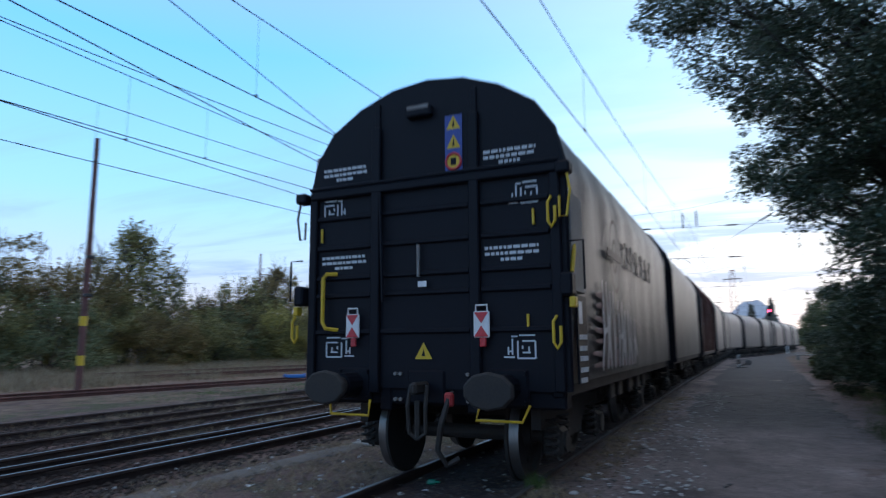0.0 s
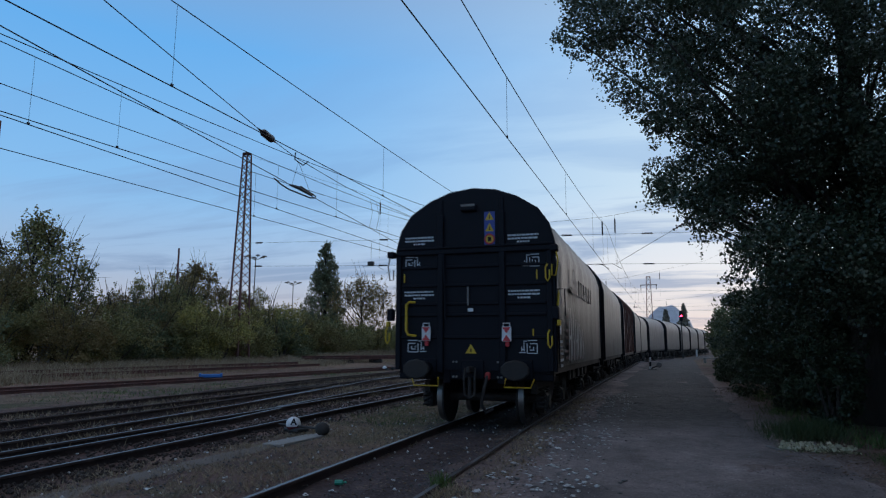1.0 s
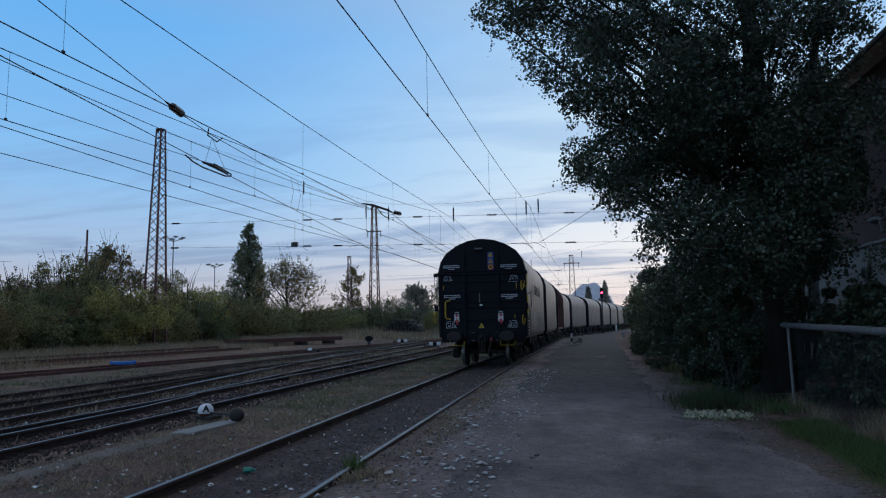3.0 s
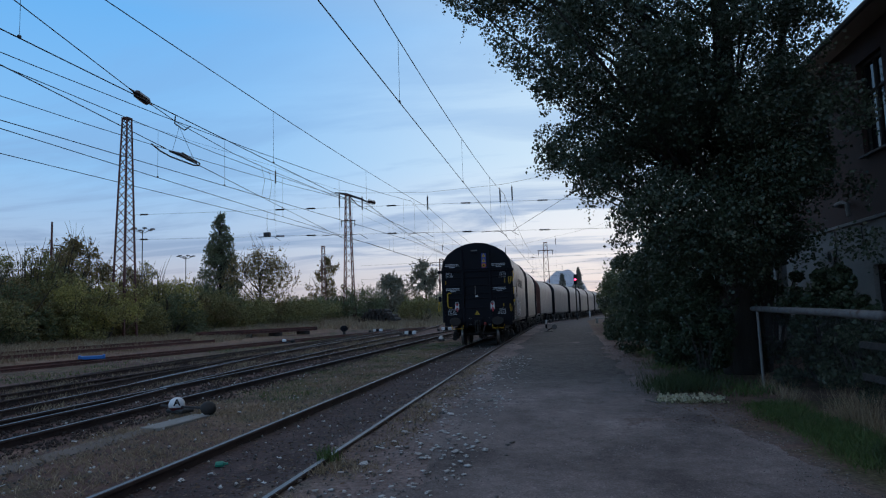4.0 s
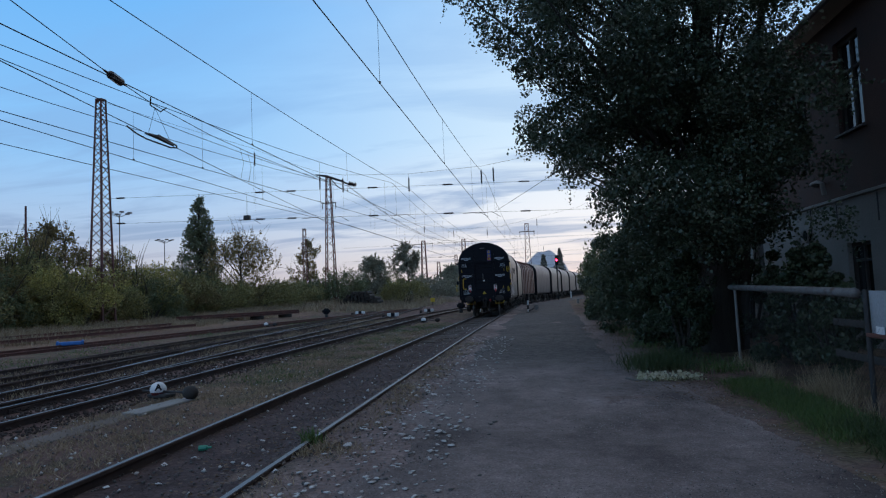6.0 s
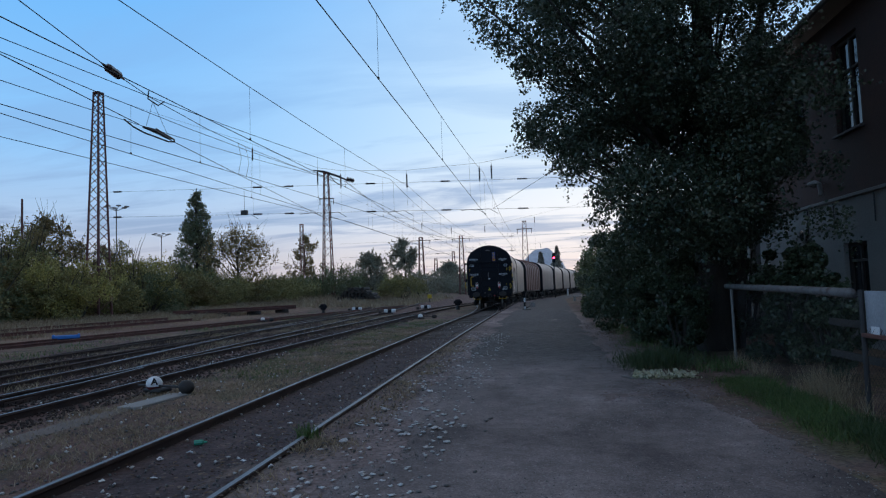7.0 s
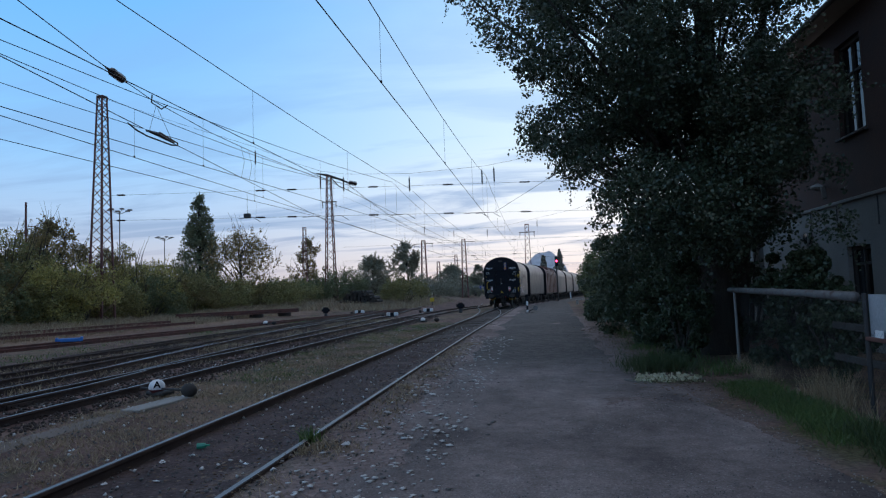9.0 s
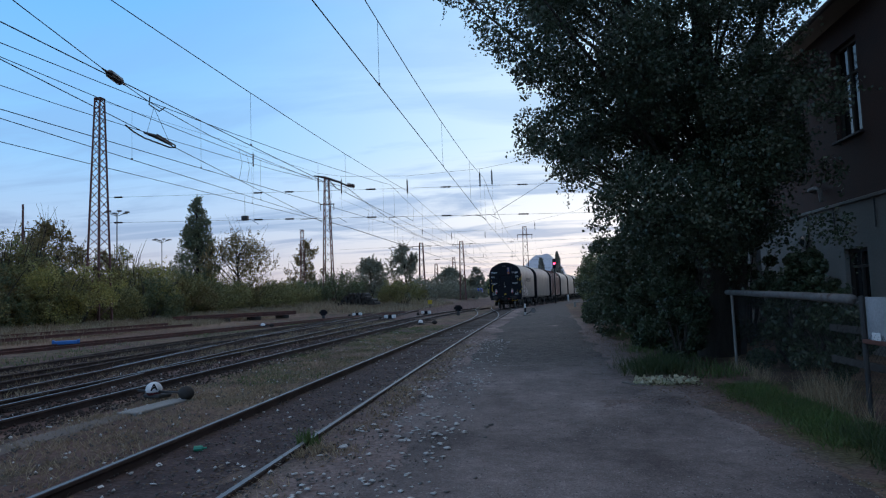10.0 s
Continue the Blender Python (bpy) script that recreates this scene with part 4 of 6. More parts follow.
    # side board with the wagon's data, and the sprayed lettering on the tarpaulin
    x = 1.505
    pb = part("data_panel", boxbm((x, 0.42, 1.64), (0.02, 0.40, 0.86), 0.004), BLACKPAINT, w, "black data board with white markings")
    bm = bmesh.new()
    rng = random.Random(3)
    for z in (1.66, 1.55, 1.45, 1.34, 1.24):
        yy = 0.27
        while yy < 0.57:
            wd = rng.uniform(0.04, 0.10)
            box(bm, (x + 0.012, yy + wd / 2, z), (0.004, wd, 0.05))
            yy += wd + 0.02
    tagged(part("marking", bm, MARKING, pb), kind="stuff")
    part("label", boxbm((x + 0.012, 0.34, 1.90), (0.004, 0.14, 0.22)), WHITEPAINT, pb, "white paper label")
    part("side_hatch", boxbm((1.49, 0.38, 2.60), (0.03, 0.5, 1.0), 0.01), PIPE, w, "grey side flap")
    em = part("emblem", flat_stroke([(1.487, 2.45 + 0.33 * math.cos(a), 2.72 + 0.46 * math.sin(a)) for a in np.linspace(0, 2 * math.pi, 28)], 0.028, 6), SPRAY_DARK, w, "faded round emblem on the tarpaulin")
    part("emblem_core", flat_stroke([(1.487, 2.45 + 0.15 * math.cos(a), 2.72 + 0.2 * math.sin(a)) for a in np.linspace(0, 2 * math.pi, 20)], 0.035, 6), SPRAY_DARK, em)
    part("emblem_band", boxbm((1.511, 2.45, 2.72), (0.008, 1.0, 0.10)), SPRAY_DARK, em)
    bm = bmesh.new()
    for k, yy in enumerate((3.4, 3.9, 4.45, 4.95, 5.5, 6.0)):
        zc = 2.85
        box(bm, (1.499, yy, zc), (0.012, 0.07, 0.36))
        box(bm, (1.499, yy + 0.14, zc + (0.15 if k % 2 else -0.15)), (0.012, 0.26, 0.07))
        box(bm, (1.499, yy + 0.14, zc + (0.0 if k % 3 else 0.15)), (0.012, 0.22, 0.06))
    tagged(part("faded_lettering", bm, SPRAY_FADED, w), kind="stuff")
    # plump sprayed letters: pale outlines round dark bodies, over a pinkish ground
    rng = random.Random(12)
    for k in range(7):
        z = 1.36 + 0.13 * k
        a, b = 0.95 + 0.05 * k + rng.uniform(-0.1, 0.1), 3.6 - 0.28 * k + rng.uniform(-0.2, 0.2)
        part("spray_pass", flat_stroke([(1.44, a, z), (1.44, (a + b) / 2, z + rng.uniform(-0.05, 0.05)), (1.44, b, z + rng.uniform(-0.06, 0.06))], [0.02, 0.055, 0.015], 6), SPRAY_PINK, w)
    for k in range(5):
        yy, hh = 1.55 + 0.52 * k, 1.02 - 0.09 * k
        lean = rng.uniform(-0.08, 0.12)
        body = [(1.484, yy - 0.05, 1.30), (1.484, yy + lean, 1.30 + 0.4 * hh), (1.484, yy + lean * 0.5, 1.30 + hh)]
        wide = [rng.uniform(0.08, 0.13), rng.uniform(0.12, 0.17), rng.uniform(0.06, 0.11)]
        st = part("spray_letter", flat_stroke(body, wide, 8), SPRAY_DARK, w, "dark red sprayed letter with a pale outline")
        for q in (-1, 1):
            edge = [(1.62, p[1] + q * (r + 0.02), p[2]) for p, r in zip(body, wide)]
            part("outline", flat_stroke(edge, [0.03, 0.055, 0.025], 6), SPRAY_PALE, st)
        arm = [(1.56, yy, 1.42 + 0.3 * hh), (1.56, yy + 0.22, 1.42 + 0.34 * hh), (1.56, yy + 0.34, 1.36 + (0.62 if k % 2 else 0.08) * hh)]
        part("arm", flat_stroke(arm, [0.05, 0.07, 0.04], 6), SPRAY_DARK if k % 2 else SPRAY_PALE, st)


TRAIN = []
KINDS = [("last covered wagon, black end wall, grey sprayed tarpaulin", TARP_GREY), ("covered wagon with a pale grey tarpaulin hood", TARP_PALE), ("covered wagon with ribbed brown hood", TARP_BROWN)] + [("covered wagon with a grey tarpaulin hood", TARP_PALE if k % 2 else TARP_GREY) for k in range(8)]
for i, (lab, skin) in enumerate(KINDS):
    TRAIN.append(covered_wagon(lab, skin, detail=(i == 0)))


def run(t):
    """How far the rear end of the train stands along the siding at t seconds."""
    return 5.66 + 5.10 * t + 0.028 * t * t


_arc = np.concatenate([[0], np.cumsum(np.hypot(np.diff(_ys), np.diff(_xs)))])
_arc = _arc - np.interp(0, _ys, _arc)


def on_line(s):
    y = float(np.interp(s, _arc, _ys))
    return Vector((line_x(y), y, 0))


def motions():
    for i, (w, sets) in enumerate(TRAIN):
        rows = []
        for k in range(0, 21):
            t = k * 0.5
            s = run(t) + i * PITCH
            a, b = on_line(s + 1.75), on_line(s + LEN - 1.75)
            d = (b - a).normalized()
            o = a - d * 1.75
            rows.append((t, pose(o.x - 0.15, o.y, -DROP, 0, 0, -math.degrees(math.atan2(d.x, d.y)))))
        walk(w, rows)
        if i > 2:
            continue
        for q, ax in enumerate(sets):
            y = (0.85, 2.65, LEN - 2.65, LEN - 0.85)[q]
            walk(ax, [(k * 0.1, pose(0, y, RAIL_Z + WHEEL_R + DROP, -math.degrees((run(k * 0.1) - run(0)) / WHEEL_R) + 20 * q)) for k in range(101)])


# ---- masts and overhead line ----
def lattice(name, label, x, y, z, base, top, h, turn=0, panels=14, leg=0.06, arms=()):
    """A tapering lattice mast: four angle legs, zigzag bracing on each face, crossarms."""
    t = thing(name, label, "lattice mast", pose(x, y, z, 0, 0, turn), group="line masts")
    P = lambda sx, sy, f: Vector((sx * (base + (top - base) * f) / 2, sy * (base + (top - base) * f) / 2, h * f))
    for sx in (-1, 1):
        for sy in (-1, 1):
            bm = bmesh.new()
            chain(bm, [P(sx, sy, -0.02), P(sx, sy, 0.5), P(sx, sy, 1.0)], [leg, leg * 0.85, leg * 0.7], 4)
            part("leg", bm, LATTICE, t)
    zs = [1 - (1 - i / panels) ** 1.15 for i in range(panels + 1)]
    for a, b in (((-1, -1), (1, -1)), ((1, -1), (1, 1)), ((1, 1), (-1, 1)), ((-1, 1), (-1, -1))):
        zig = [P(*(a if i % 2 else b), zs[i]) for i in range(panels + 1)]
        part("lacing", chainbm(zig, leg * 0.45, 4), LATTICE, t)
    part("cap", boxbm((0, 0, h), (top + 0.1, top + 0.1, 0.08), 0.01), LATTICE, t)
    for az, al in arms:
        part("crossarm", boxbm((0, 0, az), (al, 0.12, 0.12), 0.02), DARKSTEEL, t)
        for s in (-1, 1):
            part("insulator", insulator_bm((s * al * 0.45, 0, az - 0.75), (s * al * 0.45, 0, az)), INSULATOR, t)
    return t


def insulator_bm(a, b, r=0.07, n=6):
    """A string of porcelain sheds between two points."""
    a, b = Vector(a), Vector(b)
    bm = bmesh.new()
    rod(bm, a, b, r * 0.35, 6)
    for i in range(n):
        f = 0.12 + 0.76 * i / (n - 1)
        p = a.lerp(b, f)
        d = (b - a) * 0.05
        rod(bm, p - d, p + d, r, 8, r * 0.45)
    return bm


lattice("lattice_mast", "tall rusty red lattice mast rising from the bushes", -28.2, 38.0, 0.3, 1.12, 0.40, 15.2, -7, 26, 0.078)
lattice("lattice_mast", "rusty lattice mast with crossarms and insulators", -25.2, 76.3, 0.9, 1.25, 0.5, 15.9, 4, 18, 0.09, arms=((12.6, 1.9),))
beam = thing("mast_beam", "dark sloping beam on the mast with a heavy insulator", "mast beam", pose(-25.2, 76.3, 0.9, 0, 0, 4))
part("beam", chainbm([(-1.6, 0, 16.3), (-0.2, 0, 16.02), (1.6, 0, 15.35), (2.9, 0, 14.7)], [0.07, 0.16, 0.14, 0.08], 6), DARKSTEEL, beam)
part("insulator", insulator_bm((2.6, 0, 14.95), (3.6, 0, 14.7), 0.34, 5), INSULATOR, beam, "heavy dark strain insulator")
part("stay", chainbm([(0.3, 0, 15.7), (1.2, 0, 14.6), (1.7, 0, 14.3)], 0.06, 5), DARKSTEEL, beam)
lattice("lattice_mast", "far lattice mast with a crossarm", -23.1, 132.0, 0.9, 1.3, 0.7, 11.9, 0, 10, 0.12, arms=((11.2, 4.2),))
lattice("lattice_mast", "far lattice mast with a crossarm", -15.4, 140.0, 0.6, 1.3, 0.7, 12.8, 0, 10, 0.12, arms=((12.2, 4.2),))
lattice("lattice_mast", "far lattice mast beside the curve", -0.9, 98.0, 0.05, 1.1, 0.55, 11.6, 0, 11, 0.08, arms=((10.4, 2.4),))
lattice("lattice_mast", "distant lattice mast against pale sky", -27.3, 180.0, 0.6, 1.3, 0.7, 10.0, 0, 8, 0.13)
lattice("lattice_mast", "distant lattice mast against pale sky", -24.6, 200.0, 0.6, 1.3, 0.7, 13.0, 0, 8, 0.13)
lattice("lattice_mast", "slim lattice mast by a bare tree", -29.2, 78.0, 0.9, 0.5, 0.35, 9.7, 0, 12, 0.05)


def pole(label, x, y, z, h, r, mat, bands=()):
    t = thing("pole", label, "pole", pose(x, y, z), group="poles")
    part("shaft", chainbm([(0, 0, -0.3), (0.02, 0, h * 0.5), (0, 0, h)], [r, r * 0.9, r * 0.7], 8), mat, t)
    for zz in bands:
        part("band", rodbm((0, 0, zz), (0, 0, zz + 0.35), r * 1.08, 8), YELLOW, t, "yellow painted band")
        part("clamp", boxbm((r, 0, zz + 2.5), (r * 1.2, r * 2.4, 0.12), 0.01), DARKSTEEL, t)
    return t


pole("tall rusty steel pole with yellow bands", -21.72, 15.0, 0.0, 9.3, 0.12, LATTICE, (0.9, 2.3))
pole("rusty slim pole standing in bushes", -34.0, 38.2, 0.5, 8.2, 0.09, LATTICE)


def light_mast(x, y, h):
    t = thing("light_mast", "slim yard light mast with a ring of floodlights", "light mast", pose(x, y, 0.4), group="yard lights")
    part("shaft", chainbm([(0, 0, -0.5), (0, 0, h)], [0.09, 0.06], 8), PIPE, t)
    for a in range(6):
        c, s = math.cos(a * math.pi / 3 + 0.3), math.sin(a * math.pi / 3 + 0.3)
        part("arm", rodbm((0, 0, h - 0.35), (1.1 * c, 1.1 * s, h + 0.1), 0.03), PIPE, t)
        part("floodlight", boxbm((1.15 * c, 1.15 * s, h + 0.15), (0.42, 0.42, 0.16), 0.04), PIPE, t)


light_mast(-48.5, 68.5, 12.2)
light_mast(-56.5, 90.5, 11.1)
light_mast(-70.0, 95.0, 9.0)

WIRE_R = 0.011


def hang(y, y0, y1, z_end, z_mid):
    """Messenger wire height between two supports."""
    f = (y - y0) / (y1 - y0)
    return z_end - (z_end - z_mid) * 4 * f * (1 - f)


def catenary(label, x0, slope, zc, zm_end, zm_mid, wob=0.0):
    """One track's overhead line: contact wire, messenger, droppers, span by span."""
    t = thing("overhead_line", label, "overhead line", group="overhead lines")
    fx = lambda y: x0 + slope * min(y, 38.0) + (0.02 * (y - 38.0) if y > 38 else 0)
    pts = [(fx(y), y, zc) for y in (-14, 0, 12, 24, 38, 60, 84, 110, 140)]
    part("contact_wire", chainbm(pts, WIRE_R, 5), WIRE, t)
    mess = []
    for a, b in ((-14, 38), (38, 84), (84, 140)):
        for i in range(13):
            y = a + (b - a) * i / 12
            mess.append((fx(y), y, hang(y, a, b, zm_end, zm_mid)))
    part("messenger_wire", chainbm(mess, WIRE_R, 5), WIRE, t)
    for a, b in ((-14, 38), (38, 84)):
        n = 6
        for i in range(n):
            y = a + (b - a) * (i + 0.5) / n + wob
            part("dropper", rodbm((fx(y), y, zc), (fx(y), y, hang(y, a, b, zm_end, zm_mid)), 0.0045, 4), WIRE, t)
            part("clamp", boxbm((fx(y), y, zc + 0.02), (0.04, 0.06, 0.06), 0.01), WIRE, t)
    return t


catenary("contact wire and messenger over the siding", -3.19, 0.014, 6.0, 8.55, 7.4, -3.6)
catenary("contact wire and messenger over the next track", -8.1, 0.02, 5.98, 8.0, 7.5, 0.5)
catenary("contact wire and messenger over the yard track", -12.45, 0.03, 6.0, 8.5, 7.45, 1.2)
catenary("contact wire and messenger drawn across to a turnout", -12.95, 0.118, 6.0, 8.5, 7.5, 3.0)
catenary("contact wire and messenger over the outer track", -15.35, 0.108, 6.0, 8.5, 7.5, 2.0)


def section_line():
    """The line with a section insulator and a strain insulator in its messenger."""
    t = thing("overhead_line", "overhead line with a section insulator hung in it", "overhead line", group="overhead lines")
    fx = lambda y: -8.15 - 0.106 * y
    part("contact_wire", chainbm([(fx(y), y, 6.0) for y in (-14, 4, 14.6)], WIRE_R, 5), WIRE, t)
    part("contact_wire", chainbm([(fx(y), y, 6.0) for y in (16.3, 26, 38)], WIRE_R, 5), WIRE, t)
    part("messenger_wire", chainbm([(-6.7, -14, 9.2), (-8.5, 3.3, 7.8), (-9.24, 10.3, 7.2), (-9.52, 12.9, 6.99)], WIRE_R, 5), WIRE, t)
    part("messenger_wire", chainbm([(-9.62, 13.9, 6.92), (-9.75, 15.1, 6.87), (-10.2, 19.0, 7.0), (-10.56, 22.7, 7.23), (-11.7, 33.9, 8.2), (-12.1, 38, 8.6)], WIRE_R, 5), WIRE, t)
    a, b = Vector((-9.52, 12.9, 6.99)), Vector((-9.62, 13.9, 6.92))
    part("strain_insulator", chainbm([a, a.lerp(b, 0.2), a.lerp(b, 0.3), a.lerp(b, 0.75), a.lerp(b, 0.85), b], [0.015, 0.035, 0.10, 0.10, 0.035, 0.015], 8), INSULATOR, t, "dark barrel-shaped strain insulator")
    # section insulator: two skids, a bar and hangers
    s = part("section_insulator", chainbm([(fx(15) - 0.05, 14.9, 6.02), (fx(15.4), 15.4, 6.04), (fx(16.3), 16.3, 6.02)], [0.03, 0.06, 0.03], 6), DARKSTEEL, t, "dark section insulator with bent skids")
    part("skid", chainbm([(fx(14.1) - 0.12, 14.1, 6.00), (fx(14.5) - 0.12, 14.5, 5.93), (fx(15.0) - 0.1, 15.0, 5.90), (fx(16) - 0.05, 16.2, 5.94), (fx(16.4), 16.5, 6.0)], 0.022, 5), DARKSTEEL, s)
    part("skid", chainbm([(fx(15) + 0.25, 15.0, 5.97), (fx(16) + 0.2, 16.1, 5.95), (fx(16.4), 16.5, 6.0)], 0.022, 5), DARKSTEEL, s)
    for y in (14.95, 16.2):
        part("hanger", rodbm((fx(y), y, 6.05), (fx(15.3), 15.3, 6.80), 0.006, 4), WIRE, s)
    part("yoke", chainbm([(fx(14.9) + 0.1, 14.9, 6.95), (fx(15.05), 15.05, 6.80), (fx(15.6), 15.6, 6.78), (fx(15.75) + 0.1, 15.75, 6.93)], 0.018, 5), DARKSTEEL, s)
    for y in (21.6, 22.4):
        part("jumper", chainbm([(fx(y), y, 7.18), (fx(y) + 0.12, y, 6.6), (fx(y), y, 6.0)], 0.006, 4), WIRE, t)


section_line()


def head_span(y, cable, up, lo, hung, strung, r=0.008):
    """Cross wires slung between two masts that carry the overhead lines. up, lo: height at x = 0 and fall along x."""
    t = thing("head_span", "cross-span wires with insulators carrying the overhead lines", "cross span", group="cross spans")
    cx, cz = [p[0] for p in cable], [p[1] for p in cable]
    part("span_wire", chainbm([(x, y, z) for x, z in cable], r, 5), WIRE, t)
    for z0, k in (up, lo):
        part("cross_wire", chainbm([(cx[0], y, z0 + k * cx[0]), (-8.0, y, z0 - 8.0 * k), (cx[-1], y, z0 + k * cx[-1])], r, 5), WIRE, t)
    for x in hung:
        top = float(np.interp(x, cx, cz))
        part("insulator", insulator_bm((x, y, top - 1.12), (x, y, top - 0.2), 0.06, 8), INSULATOR, t)
        part("hanger", rodbm((x, y, lo[0] + lo[1] * x), (x, y, top), 0.0035, 4), WIRE, t)
        zl = lo[0] + lo[1] * x
        part("steady_arm", chainbm([(x - 1.2, y, zl - 0.02), (x - 0.2, y, zl + 0.02), (x + 0.3, y, zl - 0.3)], 0.016, 5), WIRE, t)
    for x in strung:
        for z0, k in (up, lo):
            z = z0 + k * x
            part("insulator", insulator_bm((x - 0.32, y, z - 0.32 * k), (x + 0.32, y, z + 0.32 * k), 0.065, 7), INSULATOR, t)
    return t


head_span(38.0, [(-28.2, 15.4), (-22.5, 13.2), (-17.7, 11.44), (-14.7, 10.1), (-13.1, 9.5), (-11.5, 9.2), (-7.4, 8.98), (-2.8, 9.15), (-0.6, 9.45), (4.0, 10.8), (12.0, 14.5)], (8.02, -0.027), (6.23, -0.031), (-17.4, -13.1, -11.6, -7.4, -2.9, -2.17), (-26.8, -17.1, -15.0, -9.7, -5.0, -0.35))
head_span(84.0, [(-26.0, 15.5), (-18.0, 11.6), (-10.0, 10.0), (-4.0, 10.1), (6.0, 12.0), (14.0, 15.5)], (8.3, 0.0), (6.4, 0.0), (-14.5, -10.5, -6.0, 0.6), (-18.5, -12.5, -8.0, -2.5), 0.010)
head_span(132.0, [(-23.0, 12.6), (-14.0, 10.2), (-4.0, 10.0), (8.0, 11.0), (20.0, 14.0)], (8.3, 0.0), (6.5, 0.0), (-14.0, -10.0, -4.0, 2.0), (-16.0, -12.0, -7.0), 0.012)
wb = thing("wire_weight", "small box hung from a cross wire", "tension weight", pose(-18.0, 38.0, 6.9))
part("box", boxbm((0, 0, 0), (0.42, 0.25, 0.3), 0.03), DARKSTEEL, wb)
part("hanger", rodbm((0, 0, 0.1), (0, 0, 1.4), 0.012, 4), WIRE, wb)
st = thing("stay_wire", "slanting stay wire with an egg insulator", "stay wire")
part("wire", chainbm([(-2.2, 38.0, 6.3), (1.2, 36.5, 8.0), (6.0, 34.5, 10.4)], 0.012, 5), WIRE, st)
part("insulator", insulator_bm((1.0, 36.6, 7.9), (1.6, 36.35, 8.2), 0.09, 4), INSULATOR, st)


def signal(x, y, h):
    t = thing("signal", "main signal showing a red light", "railway signal", pose(x, y, 0))
    part("mast", rodbm((0, 0, -0.2), (0, 0, h - 0.4), 0.07, 8), DARKSTEEL, t)
    head = part("head", boxbm((0, 0, h), (0.38, 0.22, 1.15), 0.08), BLACKPAINT, t)
    for k, z in enumerate((0.35, 0.0, -0.33)):
        part("lens", rodbm((0, -0.11, h + z), (0, -0.14, h + z), 0.12, 14), REDLAMP if k == 1 else GLASS, head, "lit red lens" if k == 1 else "dark lens")
        part("hood", chainbm([(-0.14, -0.13, h + z), (-0.1, -0.24, h + z + 0.11), (0.0, -0.26, h + z + 0.15), (0.1, -0.24, h + z + 0.11), (0.14, -0.13, h + z)], 0.02, 4), BLACKPAINT, head)


signal(2.6, 76.0, 4.85)


# ---- plants ----
rng = np.random.default_rng(7)


def shrub(label, x, y, hw, h, leaf, n=5200, size=0.15, twiggy=0.0, depth=1.0, category="bush", name="bush", group="bushes along the yard", low=0.12, z=None):
    """Stems that fan out of the ground and clumps of leaves on them."""
    z0 = float(lift(np.float64(x), np.float64(y))) if z is None else z
    t = thing(name, label, category, pose(x, y, z0 - 0.02), group=group)
    balls = []
    k = int(26 + hw * 14)
    for i in range(k):
        a = rng.uniform(0, 2 * math.pi)
        rr = hw * math.sqrt(rng.uniform(0, 1))
        zz = h * (low + (0.95 - low) * rng.uniform(0, 1) ** 0.8 * math.sqrt(max(0.05, 1 - 0.62 * (rr / hw) ** 2)))
        bx, by = rr * math.cos(a), rr * math.sin(a) * depth
        r = min(hw, h) * rng.uniform(0.16, 0.30) * (1.1 - 0.4 * zz / h)
        balls.append((bx, by, zz, r))
        if i % 5 == 0:
            p0 = Vector((bx * 0.15, by * 0.15, 0))
            p2 = Vector((bx, by, zz + r * 0.5))
            p1 = p0.lerp(p2, 0.5) + Vector((0, 0, 0.12 * h))
            part("stem", chainbm([p0, p1, p2], [0.02 + 0.008 * h, 0.014 + 0.003 * h, 0.008], 4), BARK if leaf is LEAF_IVY else TWIG, t)
    for i in range(int(14 * twiggy)):
        a = rng.uniform(0, 2 * math.pi)
        rr = hw * rng.uniform(0.2, 1.0)
        p = Vector((rr * math.cos(a), rr * math.sin(a) * depth, h * rng.uniform(0.75, 1.0)))
        part("twig", chainbm([p * 0.55, p * 0.85 + Vector((0, 0, 0.05 * h)), p + Vector((0.15 * math.cos(a), 0, 0.08 * h))], [0.03, 0.018, 0.007], 4), TWIG, t)
    pts = in_balls(rng, balls, 1.65 * n / sum(b[3] ** 2 for b in balls))
    # loose sprays that roughen the outline
    sp = []
    for i in range(int(46 + 20 * hw)):
        b = balls[rng.integers(len(balls))]
        d = rng.normal(size=3)
        d[2] = abs(d[2]) + 1.1
        d /= np.linalg.norm(d)
        L = b[3] * rng.uniform(1.1, 2.3)
        m = 16
        sp.append(np.array(b[:3]) + d * (L * rng.uniform(0.3, 1, m))[:, None] + rng.normal(0, 0.05 * b[3] + 0.03, (m, 3)))
    pts = np.concatenate([pts] + sp)
    pts[:, 2] = np.maximum(pts[:, 2], 0.03)
    v, f = leaves(rng, pts, size * 0.82)
    mesh_from("foliage", v, f, leaf, t)
    return t


